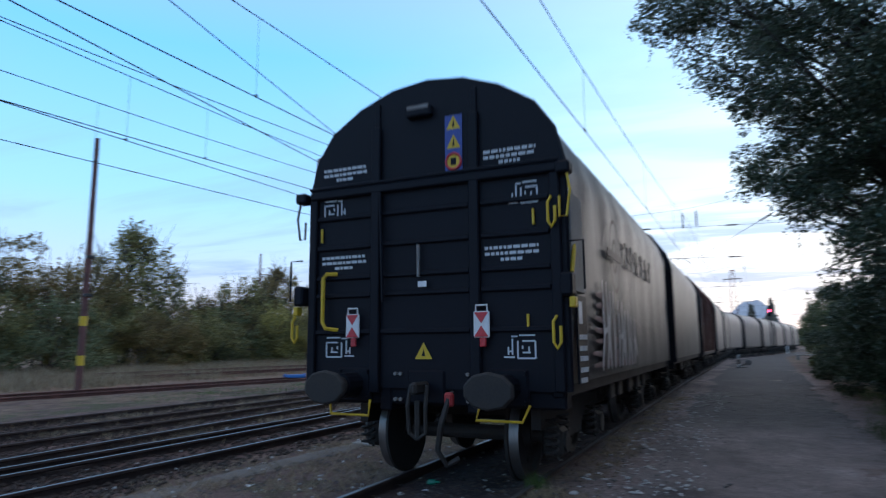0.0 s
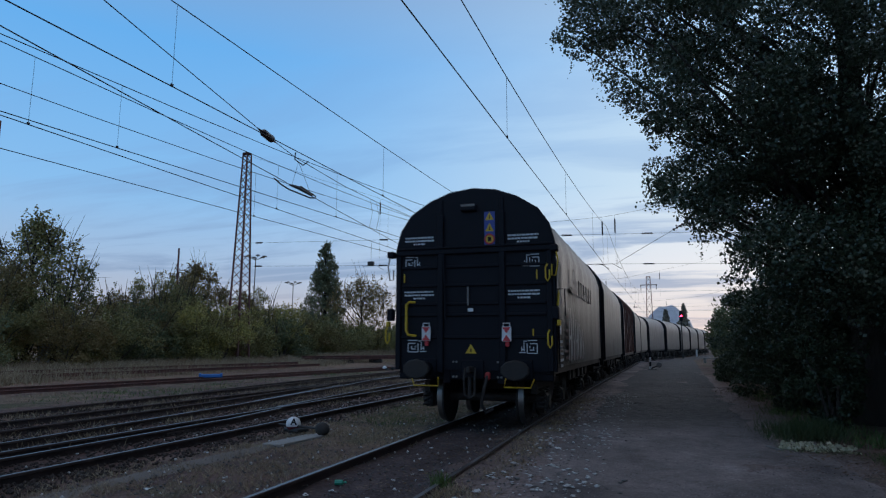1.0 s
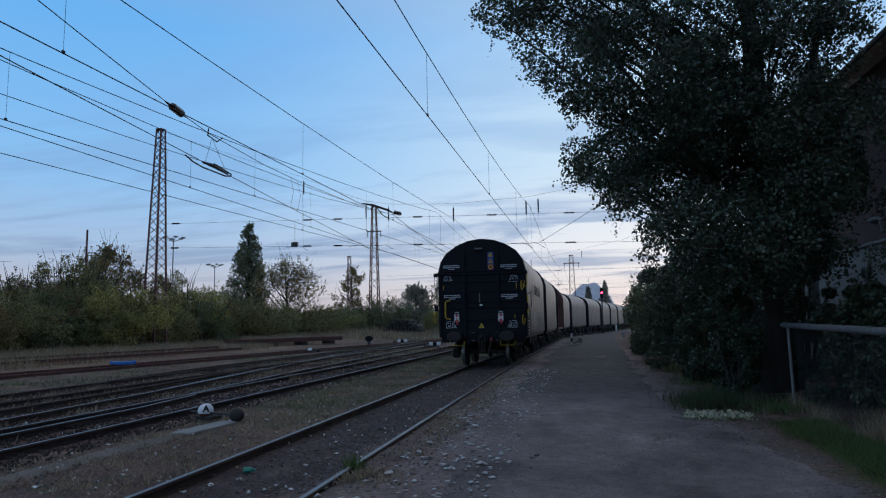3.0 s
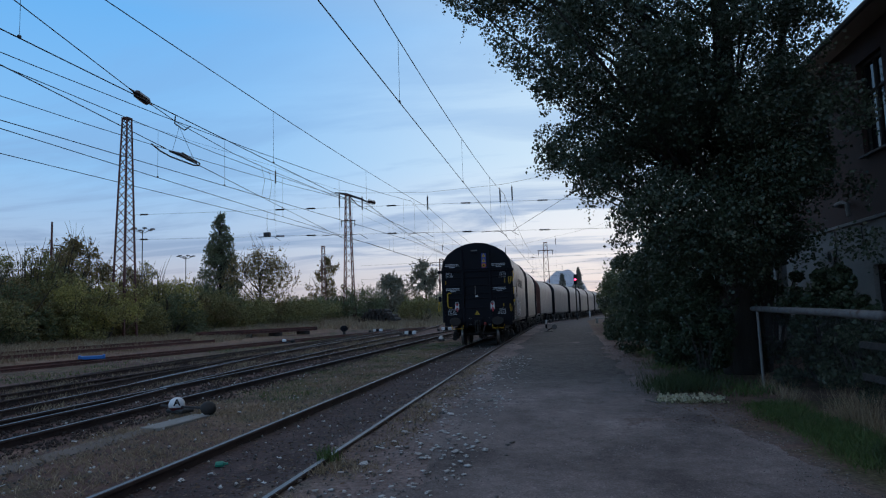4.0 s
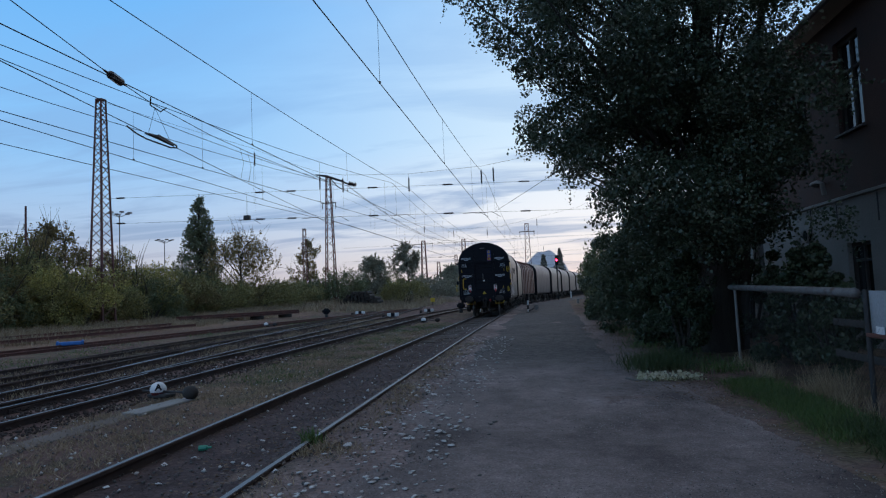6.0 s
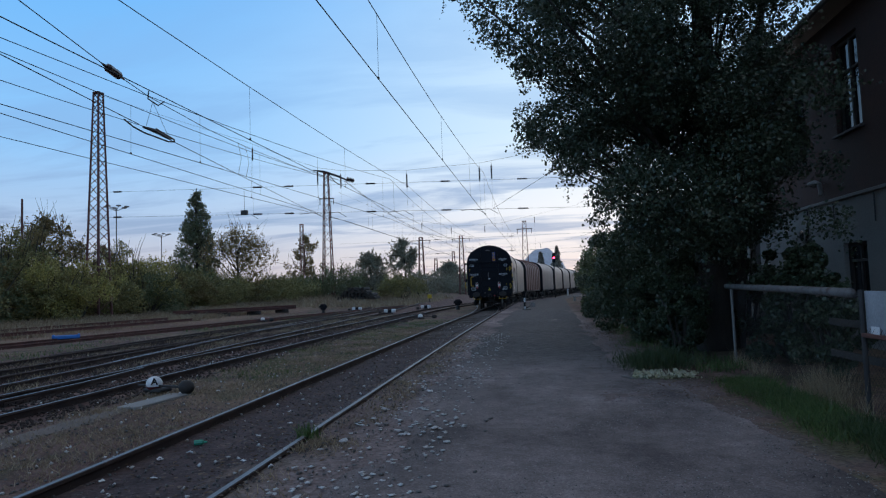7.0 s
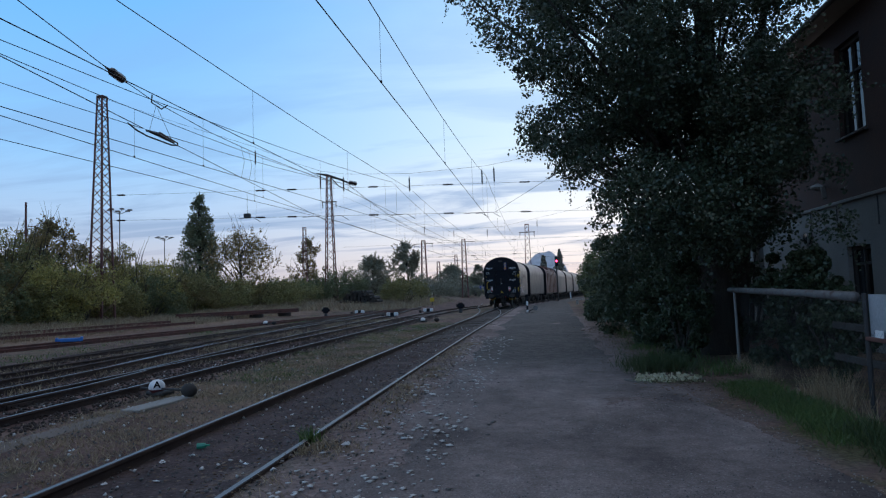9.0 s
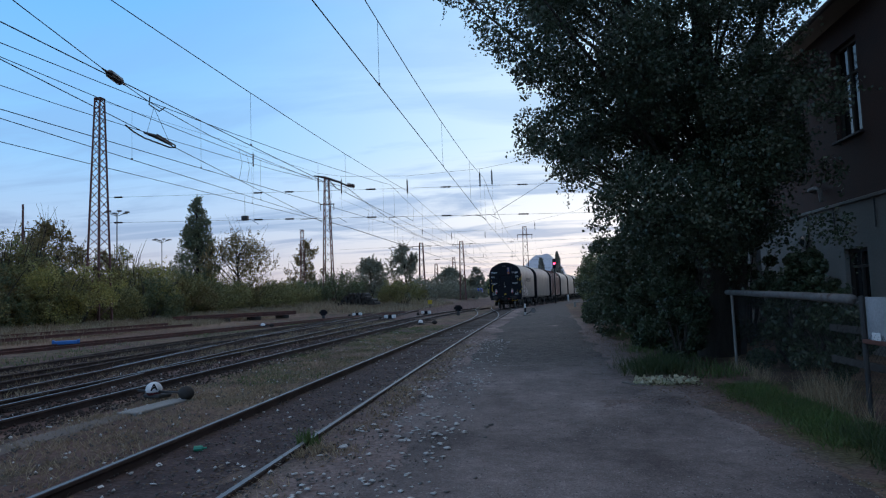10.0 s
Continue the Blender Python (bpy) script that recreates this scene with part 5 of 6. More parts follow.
def tree(label, x, y, hw, h, leaf, n=7000, size=0.18, trunk=0.16, clear=0.2, name="tree", spire=False, sparse=0.0, group="trees behind the yard"):
    """Tapered trunk, limbs, and a crown of small clumps with gaps."""
    z0 = float(lift(np.float64(x), np.float64(y)))
    t = thing(name, label, "tree", pose(x, y, z0 - 0.05), group=group)
    part("trunk", chainbm([(0, 0, -0.2), (0.05 * hw, 0, h * 0.35), (-0.03 * hw, 0, h * 0.7), (0, 0, h * 0.95)], [trunk, trunk * 0.8, trunk * 0.45, 0.03], 8), BARK, t)
    balls = []
    for i in range(int((70 + 22 * hw) * (2.4 if spire else 1.0))):
        f = rng.uniform(clear, 1.0)
        env = (math.sin(math.pi * min(1, 0.12 + 0.88 * f)) ** 0.6 if not spire else 0.03 + 0.53 * min(1.0, (1.0 - f) / 0.55) ** 0.85)
        a = rng.uniform(0, 2 * math.pi)
        rr = hw * env * math.sqrt(rng.uniform(0.02, 1.0))
        p = Vector((rr * math.cos(a), rr * math.sin(a), h * f * 0.95))
        r = hw * (rng.uniform(0.09, 0.17) * (1.25 - 0.6 * f) if spire else rng.uniform(0.15, 0.27))
        if rng.uniform() > sparse * 0.5:
            balls.append((*p, r))
        if i % 5 == 0:
            limb = bmesh.new()
            q = Vector((0, 0, max(h * clear * 0.8, p.z - rr * (0.9 if not spire else 2.2))))
            chain(limb, [q, q.lerp(p, 0.55) + Vector((0, 0, 0.05 * h)), p], [trunk * 0.35, trunk * 0.2, 0.012], 5)
            if sparse:
                for _ in range(5):
                    e = p + Vector(rng.normal(0, 0.25 * hw, 3)) + Vector((0, 0, 0.25 * hw))
                    chain(limb, [p, p.lerp(e, 0.5), e], [0.02, 0.014, 0.006], 4)
            part("limb", limb, BARK, t)
    pts = in_balls(rng, balls, 1.5 * n / sum(b[3] ** 2 for b in balls))
    sp = []
    for i in range(int(60 + 26 * hw)):
        b = balls[rng.integers(len(balls))]
        d = rng.normal(size=3)
        d[2] = abs(d[2]) + (1.6 if spire else 0.8)
        d /= np.linalg.norm(d)
        m = 18
        sp.append(np.array(b[:3]) + d * (b[3] * rng.uniform(1.1, 2.1) * rng.uniform(0.3, 1, m))[:, None] + rng.normal(0, 0.06 * b[3] + 0.03, (m, 3)))
    pts = np.concatenate([pts] + sp)
    v, f = leaves(rng, pts, size * 1.1)
    mesh_from("crown", v, f, leaf, t)
    return t


# bushes and trees along the far side of the yard
shrub("brownish roadside thicket turning in autumn", -33.0, 18.4, 2.6, 7.4, LEAF_WARM, 6000, 0.16, 1.0)
shrub("dense mixed thicket with yellowing leaves", -34.0, 23.5, 2.9, 6.4, LEAF_WARM, 6500, 0.15, 1.0)
tree("bushy tree with thin bare twigs on top", -34.5, 27.0, 3.3, 8.4, LEAF_BUSH, 7000, 0.15, 0.14, 0.12, sparse=0.6)
shrub("low green thicket at the yard edge", -32.5, 25.2, 2.4, 4.4, LEAF_BUSH, 5000, 0.14)
shrub("low green thicket at the yard edge", -33.0, 29.5, 2.6, 4.4, LEAF_BUSH, 5000, 0.14)
shrub("dark green thicket behind dry grass", -33.6, 33.0, 2.5, 5.0, LEAF_FAR, 5200, 0.15)
tree("ragged tree with reddish thin twigs", -35.0, 41.4, 3.0, 7.4, LEAF_WARM, 6500, 0.15, 0.13, 0.1, sparse=0.8)
shrub("tall ragged bush with bare tips", -33.0, 37.4, 2.7, 6.3, LEAF_WARM, 5500, 0.15, 1.0)
shrub("green bush beside the rusty pole", -31.7, 35.6, 2.4, 3.9, LEAF_BUSH, 5000, 0.14)
shrub("yellow-green bush in front of the lattice mast", -28.0, 35.6, 2.6, 4.3, LEAF_GOLD, 6500, 0.13)
shrub("low yellow-green bush by the lattice mast", -30.3, 33.6, 1.9, 3.0, LEAF_WARM, 4500, 0.13)
shrub("green bush with upright twigs", -29.8, 44.5, 2.8, 4.6, LEAF_GOLD, 5500, 0.15, 0.8)
shrub("green bush with upright twigs", -29.7, 49.5, 2.7, 4.2, LEAF_BUSH, 5000, 0.15, 0.8)
tree("slender dark poplar with a pointed crown", -34.7, 62.0, 3.9, 12.6, LEAF_POPLAR, 17000, 0.16, 0.2, 0.05, spire=True)
tree("reddish open-crowned tree beside the poplar", -29.3, 60.0, 3.9, 7.6, LEAF_WARM, 4300, 0.15, 0.16, 0.15, sparse=1.0)
shrub("long low hedge of mixed green bushes", -29.3, 55.0, 3.6, 3.2, LEAF_BUSH, 5200, 0.16)
shrub("long low hedge of mixed green bushes", -27.8, 61.5, 3.8, 2.9, LEAF_BUSH, 5200, 0.16)
shrub("long low hedge of mixed green bushes", -27.5, 68.0, 3.8, 2.8, LEAF_BUSH, 5000, 0.17)
tree("thin nearly bare tree with upright branches", -29.9, 81.0, 2.4, 8.6, LEAF_WARM, 2600, 0.17, 0.13, 0.12, sparse=1.0)
shrub("low green bushes in front of the mast", -28.1, 74.0, 3.6, 2.9, LEAF_FAR, 5000, 0.18)
shrub("green bush at the foot of the mast", -24.0, 76.5, 3.6, 4.0, LEAF_FAR, 6000, 0.18)
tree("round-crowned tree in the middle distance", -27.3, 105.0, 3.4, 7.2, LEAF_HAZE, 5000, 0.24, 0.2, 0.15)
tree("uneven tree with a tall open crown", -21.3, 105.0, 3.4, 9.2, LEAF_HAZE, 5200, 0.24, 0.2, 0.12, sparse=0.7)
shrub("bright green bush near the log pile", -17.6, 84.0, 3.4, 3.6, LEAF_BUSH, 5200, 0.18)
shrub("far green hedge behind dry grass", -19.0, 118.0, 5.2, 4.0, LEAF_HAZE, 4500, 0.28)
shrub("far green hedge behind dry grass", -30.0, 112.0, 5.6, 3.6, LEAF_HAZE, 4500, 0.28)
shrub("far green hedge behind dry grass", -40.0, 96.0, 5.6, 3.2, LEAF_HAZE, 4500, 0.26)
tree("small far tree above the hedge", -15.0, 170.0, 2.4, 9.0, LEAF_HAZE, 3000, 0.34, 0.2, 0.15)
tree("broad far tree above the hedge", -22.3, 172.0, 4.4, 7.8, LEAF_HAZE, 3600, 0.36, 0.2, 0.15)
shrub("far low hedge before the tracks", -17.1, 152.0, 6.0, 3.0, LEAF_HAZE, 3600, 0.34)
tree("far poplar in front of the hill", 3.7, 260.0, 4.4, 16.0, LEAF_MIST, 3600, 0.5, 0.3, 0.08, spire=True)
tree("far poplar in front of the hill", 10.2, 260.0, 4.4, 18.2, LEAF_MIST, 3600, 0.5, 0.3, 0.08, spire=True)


# the closed front of the thicket
for i in range(19):
    yy = 15.0 + 3.2 * i
    shrub("dense low thicket closing the far side of the yard", -29.3 + 0.9 * math.sin(i * 2.3) - 0.22 * max(0, yy - 50), yy, 2.3 + 0.3 * math.sin(i * 1.7), 3.9 + 0.8 * math.sin(i * 3.1) - 0.02 * yy, (LEAF_BUSH, LEAF_FAR, LEAF_BUSH, LEAF_WARM)[i % 4], 6000, 0.13, 0.5, low=0.03)

for i in range(10):
    yy = 17.0 + 3.6 * i
    shrub("tall ragged thicket with upright leafy shoots", -32.6 + 0.8 * math.sin(i * 1.9), yy, 2.4, 5.6 + 0.9 * math.sin(i * 2.7), (LEAF_FAR, LEAF_WARM, LEAF_BUSH)[i % 3], 5500, 0.14, 1.2, low=0.1)


def far_wood():
    """Belt of woods along the horizon."""
    t = thing("far_wood", "dark belt of distant woods on the horizon", "woods", kind="stuff")
    balls = []
    for i in range(420):
        a = rng.uniform(-1.25, 0.9)
        d = rng.uniform(300, 420)
        x, y = d * math.sin(a), d * math.cos(a)
        r = rng.uniform(3, 6)
        balls.append((x, y, rng.uniform(1.5, 6.5), r))
    pts = in_balls(rng, balls, 3.2)
    v, f = leaves(rng, pts, 2.2)
    mesh_from("foliage", v, f, LEAF_FAR, t)


far_wood()


def big_tree():
    """The broad poplar over the road: forked trunk, limbs, hanging leafy sprays."""
    t = thing("poplar_tree", "large dark leafy poplar overhanging the gravel road", "tree", pose(3.75, 13.9, 0.02))
    tr = part("trunk", chainbm([(0, 0, -0.3), (0, 0, 0.25), (-0.04, 0, 1.4), (0.05, 0.1, 2.8), (0.15, 0.2, 4.6), (0.1, 0.1, 7.0), (0.0, 0.0, 10.5)], [0.50, 0.40, 0.34, 0.31, 0.27, 0.19, 0.06], 12), BARK, t, "thick furrowed trunk", smooth=True)
    part("trunk", chainbm([(0.35, 0.25, -0.2), (0.5, 0.3, 1.4), (0.75, 0.4, 3.2), (1.2, 0.5, 5.5), (1.6, 0.4, 8.5)], [0.26, 0.22, 0.19, 0.14, 0.04], 9), BARK, t, "second thinner stem", smooth=True)
    lz = [2.0, 2.9, 3.5, 4.0, 4.4, 5.2, 5.8, 6.8, 7.6, 9.0, 10.5, 12.0, 13.0]
    lx = [1.7, 1.0, 0.7, 0.3, -0.25, -0.1, -0.3, -1.0, -1.75, -2.2, -1.6, -0.2, 1.6]
    rx = [4.6, 5.0, 5.4, 5.6, 5.7, 5.8, 5.7, 5.5, 5.3, 5.2, 5.0, 4.6, 3.4]
    balls = []
    r_ = np.random.default_rng(11)
    k = 0
    for i in range(36):
        z = r_.uniform(4.0, 11.5)
        x = r_.uniform(max(0.9, np.interp(z, lz, lx) + 1.6), 5.0 if z < 6.5 else 4.0)
        balls.append((x - 3.75, r_.uniform(14.0, 15.6) - 13.9, 1.54 + (z - 1.54) * 1.18, r_.uniform(0.75, 1.05)))
    while k < 500:
        z = r_.uniform(2.2, 12.6)
        y = r_.normal(12.9, 1.25)
        s = y / 12.0
        a, b = np.interp(z, lz, lx) * s, np.interp(z, lz, rx)
        x = a + (b - a) * r_.uniform(0, 1)
        r = r_.uniform(0.32, 0.68)
        edge = min((x - a), (b - x) + 0.2)
        if edge < 0.9:
            r = r_.uniform(0.22, 0.42)
        x = max(x, a + r * 0.8)
        if z > 5.8 and x > (0.385 if z < 6.9 else 0.42) * y:
            continue
        if z < 3.2 and r_.uniform() < 0.35:
            continue
        zz = 1.54 + (z - 1.54) * s
        balls.append((x - 3.75, y - 13.9, zz, r))
        if k % 5 == 0:
            p = Vector((x - 3.75, y - 13.9, zz))
            q = Vector((0.1, 0.1, max(1.8, zz - 0.75 * Vector((p.x, p.y)).length)))
            part("limb", chainbm([q, q.lerp(p, 0.5) + Vector((0, 0, 0.25)), p], [0.06, 0.035, 0.010], 5), BARK, t)
        k += 1
    for i in range(15):
        balls.append((r_.uniform(4.4, 5.45) - 3.75, r_.uniform(12.2, 13.2) - 13.9, r_.uniform(5.6, 8.2), r_.uniform(0.28, 0.46)))
    part("limb", chainbm([(0.4, 0.2, 4.4), (0.7, -0.5, 5.8), (1.2, -1.0, 7.4)], [0.09, 0.06, 0.015], 6), BARK, t)
    pts = in_balls(r_, balls, 1900)
    sprays = []
    for i in range(1700):
        b = balls[r_.integers(len(balls))]
        d = r_.normal(size=3)
        d[2] -= 0.5
        d /= np.linalg.norm(d)
        m = 14
        f = np.linspace(0.5, 1.0, m) * b[3] * r_.uniform(1.1, 1.7)
        p = np.array(b[:3]) + d * f[:, None] + r_.normal(0, 0.05, (m, 3))
        p[:, 2] -= (f / b[3]) ** 2 * 0.08
        sprays.append(p)
    pts = np.concatenate([pts] + sprays)
    v, f = leaves(r_, pts, 0.064, droop=0.5, aspect=0.8)
    mesh_from("crown", v, f, LEAF_TREE, t, "dense hanging leaves with small gaps")


big_tree()
SH = dict(group="shrubs beside the road")
shrub("dark ivy-like shrub in front of the poplar trunk", 2.82, 12.9, 0.5, 2.3, LEAF_IVY, 7000, 0.08, name="shrub", category="shrub", low=0.03, **SH)
shrub("dark ivy-like shrub under the poplar", 3.35, 14.6, 1.15, 3.4, LEAF_IVY, 15000, 0.085, name="shrub", category="shrub", low=0.05, **SH)
shrub("dark leafy shrub beside the road", 3.3, 16.8, 1.35, 3.9, LEAF_IVY, 11000, 0.1, name="shrub", category="shrub", low=0.05, **SH)
shrub("dark leafy shrub beside the road", 3.5, 19.8, 1.5, 4.0, LEAF_IVY, 13000, 0.095, name="shrub", category="shrub", low=0.05, **SH)
shrub("dark leafy shrub beside the road", 3.7, 23.6, 1.7, 4.1, LEAF_IVY, 11000, 0.11, name="shrub", category="shrub", low=0.05, **SH)
shrub("dark leafy shrub beside the road", 4.1, 28.5, 1.9, 4.2, LEAF_IVY, 9000, 0.13, name="shrub", category="shrub", low=0.05, **SH)
shrub("dark green bush at the road's bend", 4.6, 35.0, 2.1, 4.4, LEAF_FAR, 9000, 0.15, name="shrub", category="shrub", low=0.05, **SH)
shrub("rounded green bush at the road's bend", 5.2, 43.0, 2.4, 5.0, LEAF_FAR, 9000, 0.16, name="shrub", category="shrub", low=0.05, **SH)
shrub("rounded green bush at the road's bend", 6.9, 52.0, 2.8, 5.0, LEAF_FAR, 8000, 0.18, name="shrub", category="shrub", low=0.05, **SH)
shrub("far hedge beyond the road's bend", 10.5, 75.0, 3.6, 4.4, LEAF_FAR, 6000, 0.24, name="shrub", category="shrub", low=0.05, **SH)
shrub("far hedge beyond the road's bend", 16.0, 100.0, 5.0, 4.6, LEAF_FAR, 5000, 0.3, name="shrub", category="shrub", low=0.05, **SH)
shrub("climbing shrub growing through the wire fence", 4.35, 11.4, 0.78, 2.45, LEAF_IVY, 9000, 0.085, name="shrub", category="shrub", low=0.05, **SH)
shrub("climbing shrub growing through the wire fence", 4.15, 9.7, 0.5, 1.5, LEAF_IVY, 5500, 0.085, name="shrub", category="shrub", low=0.05, **SH)
shrub("dark shrub before the plaster wall", 5.25, 16.8, 0.75, 3.3, LEAF_IVY, 6500, 0.09, name="shrub", category="shrub", low=0.05, **SH)
shrub("dark leafy shrub behind the roadside row", 5.6, 23.4, 1.3, 4.2, LEAF_IVY, 9000, 0.11, name="shrub", category="shrub", low=0.05, **SH)
shrub("small shrub against the plaster wall", 5.6, 13.6, 0.5, 2.3, LEAF_IVY, 5000, 0.085, name="shrub", category="shrub", low=0.05, **SH)


def grass(name, label, mat, n, area, height, width, lean=0.35, clump=0.0, seed=1):
    r_ = np.random.default_rng(seed)
    x0, x1, y0, y1 = area
    if clump:
        c = np.stack([r_.uniform(x0, x1, max(1, n // 40)), r_.uniform(y0, y1, max(1, n // 40))], 1)
        p = c[r_.integers(len(c), size=n)] + r_.normal(0, clump, (n, 2))
    else:
        p = np.stack([r_.uniform(x0, x1, n), r_.uniform(y0, y1, n)], 1)
    roots = np.column_stack([p, lift(p[:, 0], p[:, 1]) - 0.01])
    v, f = blades(r_, roots, height, width, lean)
    ob = mesh_from(name, v, f, mat)
    return tagged(ob, label, "grass", kind="stuff")


grass("grass", "strip of short green grass beside the road", GRASS, 11000, (2.55, 3.15, 6.0, 9.6), 0.085, 0.004, 0.6, 0.10, 1)
grass("grass", "dark uncut grass at the road corner", DARKGRASS, 7000, (2.75, 3.5, 3.6, 6.6), 0.12, 0.005, 0.6, 0.12, 14)
grass("grass", "dark green grass at the foot of the shrubs", GRASS, 1900, (2.2, 3.3, 10.5, 22.0), 0.13, 0.008, 0.4, 0.2, 2)
grass("dry_grass", "pale dry grass along the wire fence", DRYGRASS, 520, (3.2, 3.6, 7.0, 11.8), 0.22, 0.0035, 0.35, 0.07, 3)
grass("dry_grass", "pale tuft of tall dry grass by the fence", DRYGRASS, 420, (3.3, 3.5, 7.6, 8.4), 0.36, 0.003, 0.35, 0.10, 15)
grass("dry_grass", "dry brown grass beyond the last track", DRYGRASS, 34000, (-28.0, -22.6, 12.0, 60.0), 0.34, 0.018, 0.35, 0.5, 4)
grass("grass", "rough green grass between the yard and the rusty rails", GRASS, 2600, (-17.0, -13.8, 13.0, 50.0), 0.09, 0.012, 0.5, 0.4, 12)
grass("dry_grass", "brown dead grass between the rusty rails", DRYGRASS, 4500, (-21.5, -14.0, 13.0, 50.0), 0.07, 0.012, 0.5, 0.4, 13)
grass("dry_grass", "dry grass before the far hedges", DRYGRASS, 14000, (-30.0, -14.0, 60.0, 110.0), 0.5, 0.03, 0.35, 0.8, 5)
grass("dry_grass", "thin dry weeds between the yard tracks", DRYGRASS, 13000, (-13.6, -8.2, 7.0, 40.0), 0.11, 0.007, 0.55, 0.25, 6)
grass("dry_grass", "trodden yellowish weeds between the tracks", DRYGRASS, 24000, (-6.5, -4.1, 3.6, 26.0), 0.06, 0.005, 0.9, 0.16, 7)
grass("grass", "low green weeds between the tracks", GRASS, 6000, (-6.6, -4.2, 11.0, 32.0), 0.07, 0.006, 0.6, 0.22, 8)
grass("dry_grass", "dry leaves and weeds along the rail", DRYGRASS, 3800, (-2.2, -1.75, 4.0, 18.0), 0.05, 0.006, 0.8, 0.12, 9)
grass("grass", "green tuft of grass against the rail", GRASS, 150, (-2.40, -2.28, 6.2, 6.45), 0.15, 0.006, 0.3, 0.04, 10)
grass("dry_grass", "dry tuft of grass beside the rail", DRYGRASS, 130, (-2.25, -2.0, 5.7, 6.0), 0.09, 0.006, 0.4, 0.05, 11)


grass("grass", "dark tall weeds behind pale flowers", DARKGRASS, 1500, (1.65, 2.5, 10.9, 12.2), 0.24, 0.006, 0.5, 0.16, 16)


def flowers():
    t = thing("flower_clump", "low clump of pale yellowish flowers at the roadside", "flowers", pose(1.80, 9.95, 0.06))
    r_ = np.random.default_rng(5)
    p = np.stack([r_.uniform(-0.35, 0.55, 420), r_.normal(0, 0.12, 420), r_.uniform(0.02, 0.15, 420)], 1)
    mesh_from("blossom", *leaves(r_, p, 0.05, 0, 1.0), BLOSSOM, t)
    p = np.stack([r_.uniform(-0.4, 0.6, 500), r_.normal(0, 0.14, 500), np.zeros(500)], 1)
    mesh_from("greenery", *blades(r_, p, 0.10, 0.004, 0.5), GRASS, t)
    part("dead_branch", chainbm([(-0.55, -0.1, 0.10), (-0.3, -0.14, 0.05), (0.0, -0.2, 0.03)], 0.014, 5), PIPE, t)


flowers()


# ---- building and fence ----
def wall_with_holes(name, x, t, y0, y1, z0, z1, holes, mat, label):
    """A wall along y, of thickness t, with openings through it, as one mesh of blocks."""
    bm = bmesh.new()
    ys = sorted({y0, y1, *[h[0] for h in holes], *[h[1] for h in holes]})
    for a, b in zip(ys, ys[1:]):
        zs = [(z0, z1)]
        for h in holes:
            if h[0] <= a and h[1] >= b:
                zs = [q for p in zs for q in ((p[0], min(p[1], h[2])), (max(p[0], h[3]), p[1])) if q[1] - q[0] > 1e-4]
        for c, d in zs:
            box(bm, (x + t / 2, (a + b) / 2, (c + d) / 2), (t, b - a, d - c))
    bmesh.ops.remove_doubles(bm, verts=bm.verts, dist=1e-4)
    return tagged(part(name, bm, mat, None), label, "wall", kind="structure")


LOWER = [(13.38, 14.32, 1.12, 2.21), (19.2, 20.1, 0.05, 3.0), (9.2, 10.2, 1.12, 2.21), (16.6, 17.3, 1.12, 2.05)]
UPPER = [(13.3, 14.35, 4.5, 6.45), (15.85, 16.6, 4.95, 6.4), (9.6, 10.65, 4.5, 6.45), (18.2, 19.2, 4.5, 6.45)]
wall_with_holes("wall_lower", 6.5, 0.4, -6.0, 26.0, -0.2, 3.13, LOWER, PLASTER, "weathered grey plaster ground-floor wall")
wall_with_holes("wall_upper", 6.56, 0.34, -6.0, 26.0, 3.13, 7.0, UPPER, BRICK, "dark red-brown upper wall of the station building")
tagged(part("wall_end", boxbm((11.0, 26.2, 3.4), (9.0, 0.36, 7.2)), BRICK), "dark brick end wall of the building", "wall", kind="structure")
tagged(part("wall_near", boxbm((11.0, -6.2, 3.4), (9.0, 0.36, 7.2)), BRICK), "dark brick end wall of the building", "wall", kind="structure")
tagged(part("wall_back", boxbm((15.4, 10.0, 3.4), (0.3, 32.0, 7.2)), BRICK), "plain back wall of the building", "wall", kind="structure")
tagged(part("inner_floor", boxbm((11.0, 10.0, 3.1), (8.2, 31.6, 0.2)), CONCRETE), "bare floor between the storeys", "floor", kind="structure")
roof = thing("roof", "dark sheet roof with an overhanging eave", "roof", kind="structure")
part("slab", extrude_profile([(6.12, 7.02), (6.12, 7.16), (11.0, 9.4), (15.9, 7.16), (15.9, 7.02), (11.0, 9.2)], -6.9, 26.9), ROOFTIN, roof)
part("gutter", chainbm([(6.06, -6.9, 7.05), (6.06, 26.9, 7.05)], 0.07, 8), DARKSTEEL, roof)
tagged(part("trim", boxbm((6.49, 10.0, 3.16), (0.10, 32.0, 0.07), 0.01), PLASTER), "narrow plaster ledge between the storeys", "trim", kind="structure")


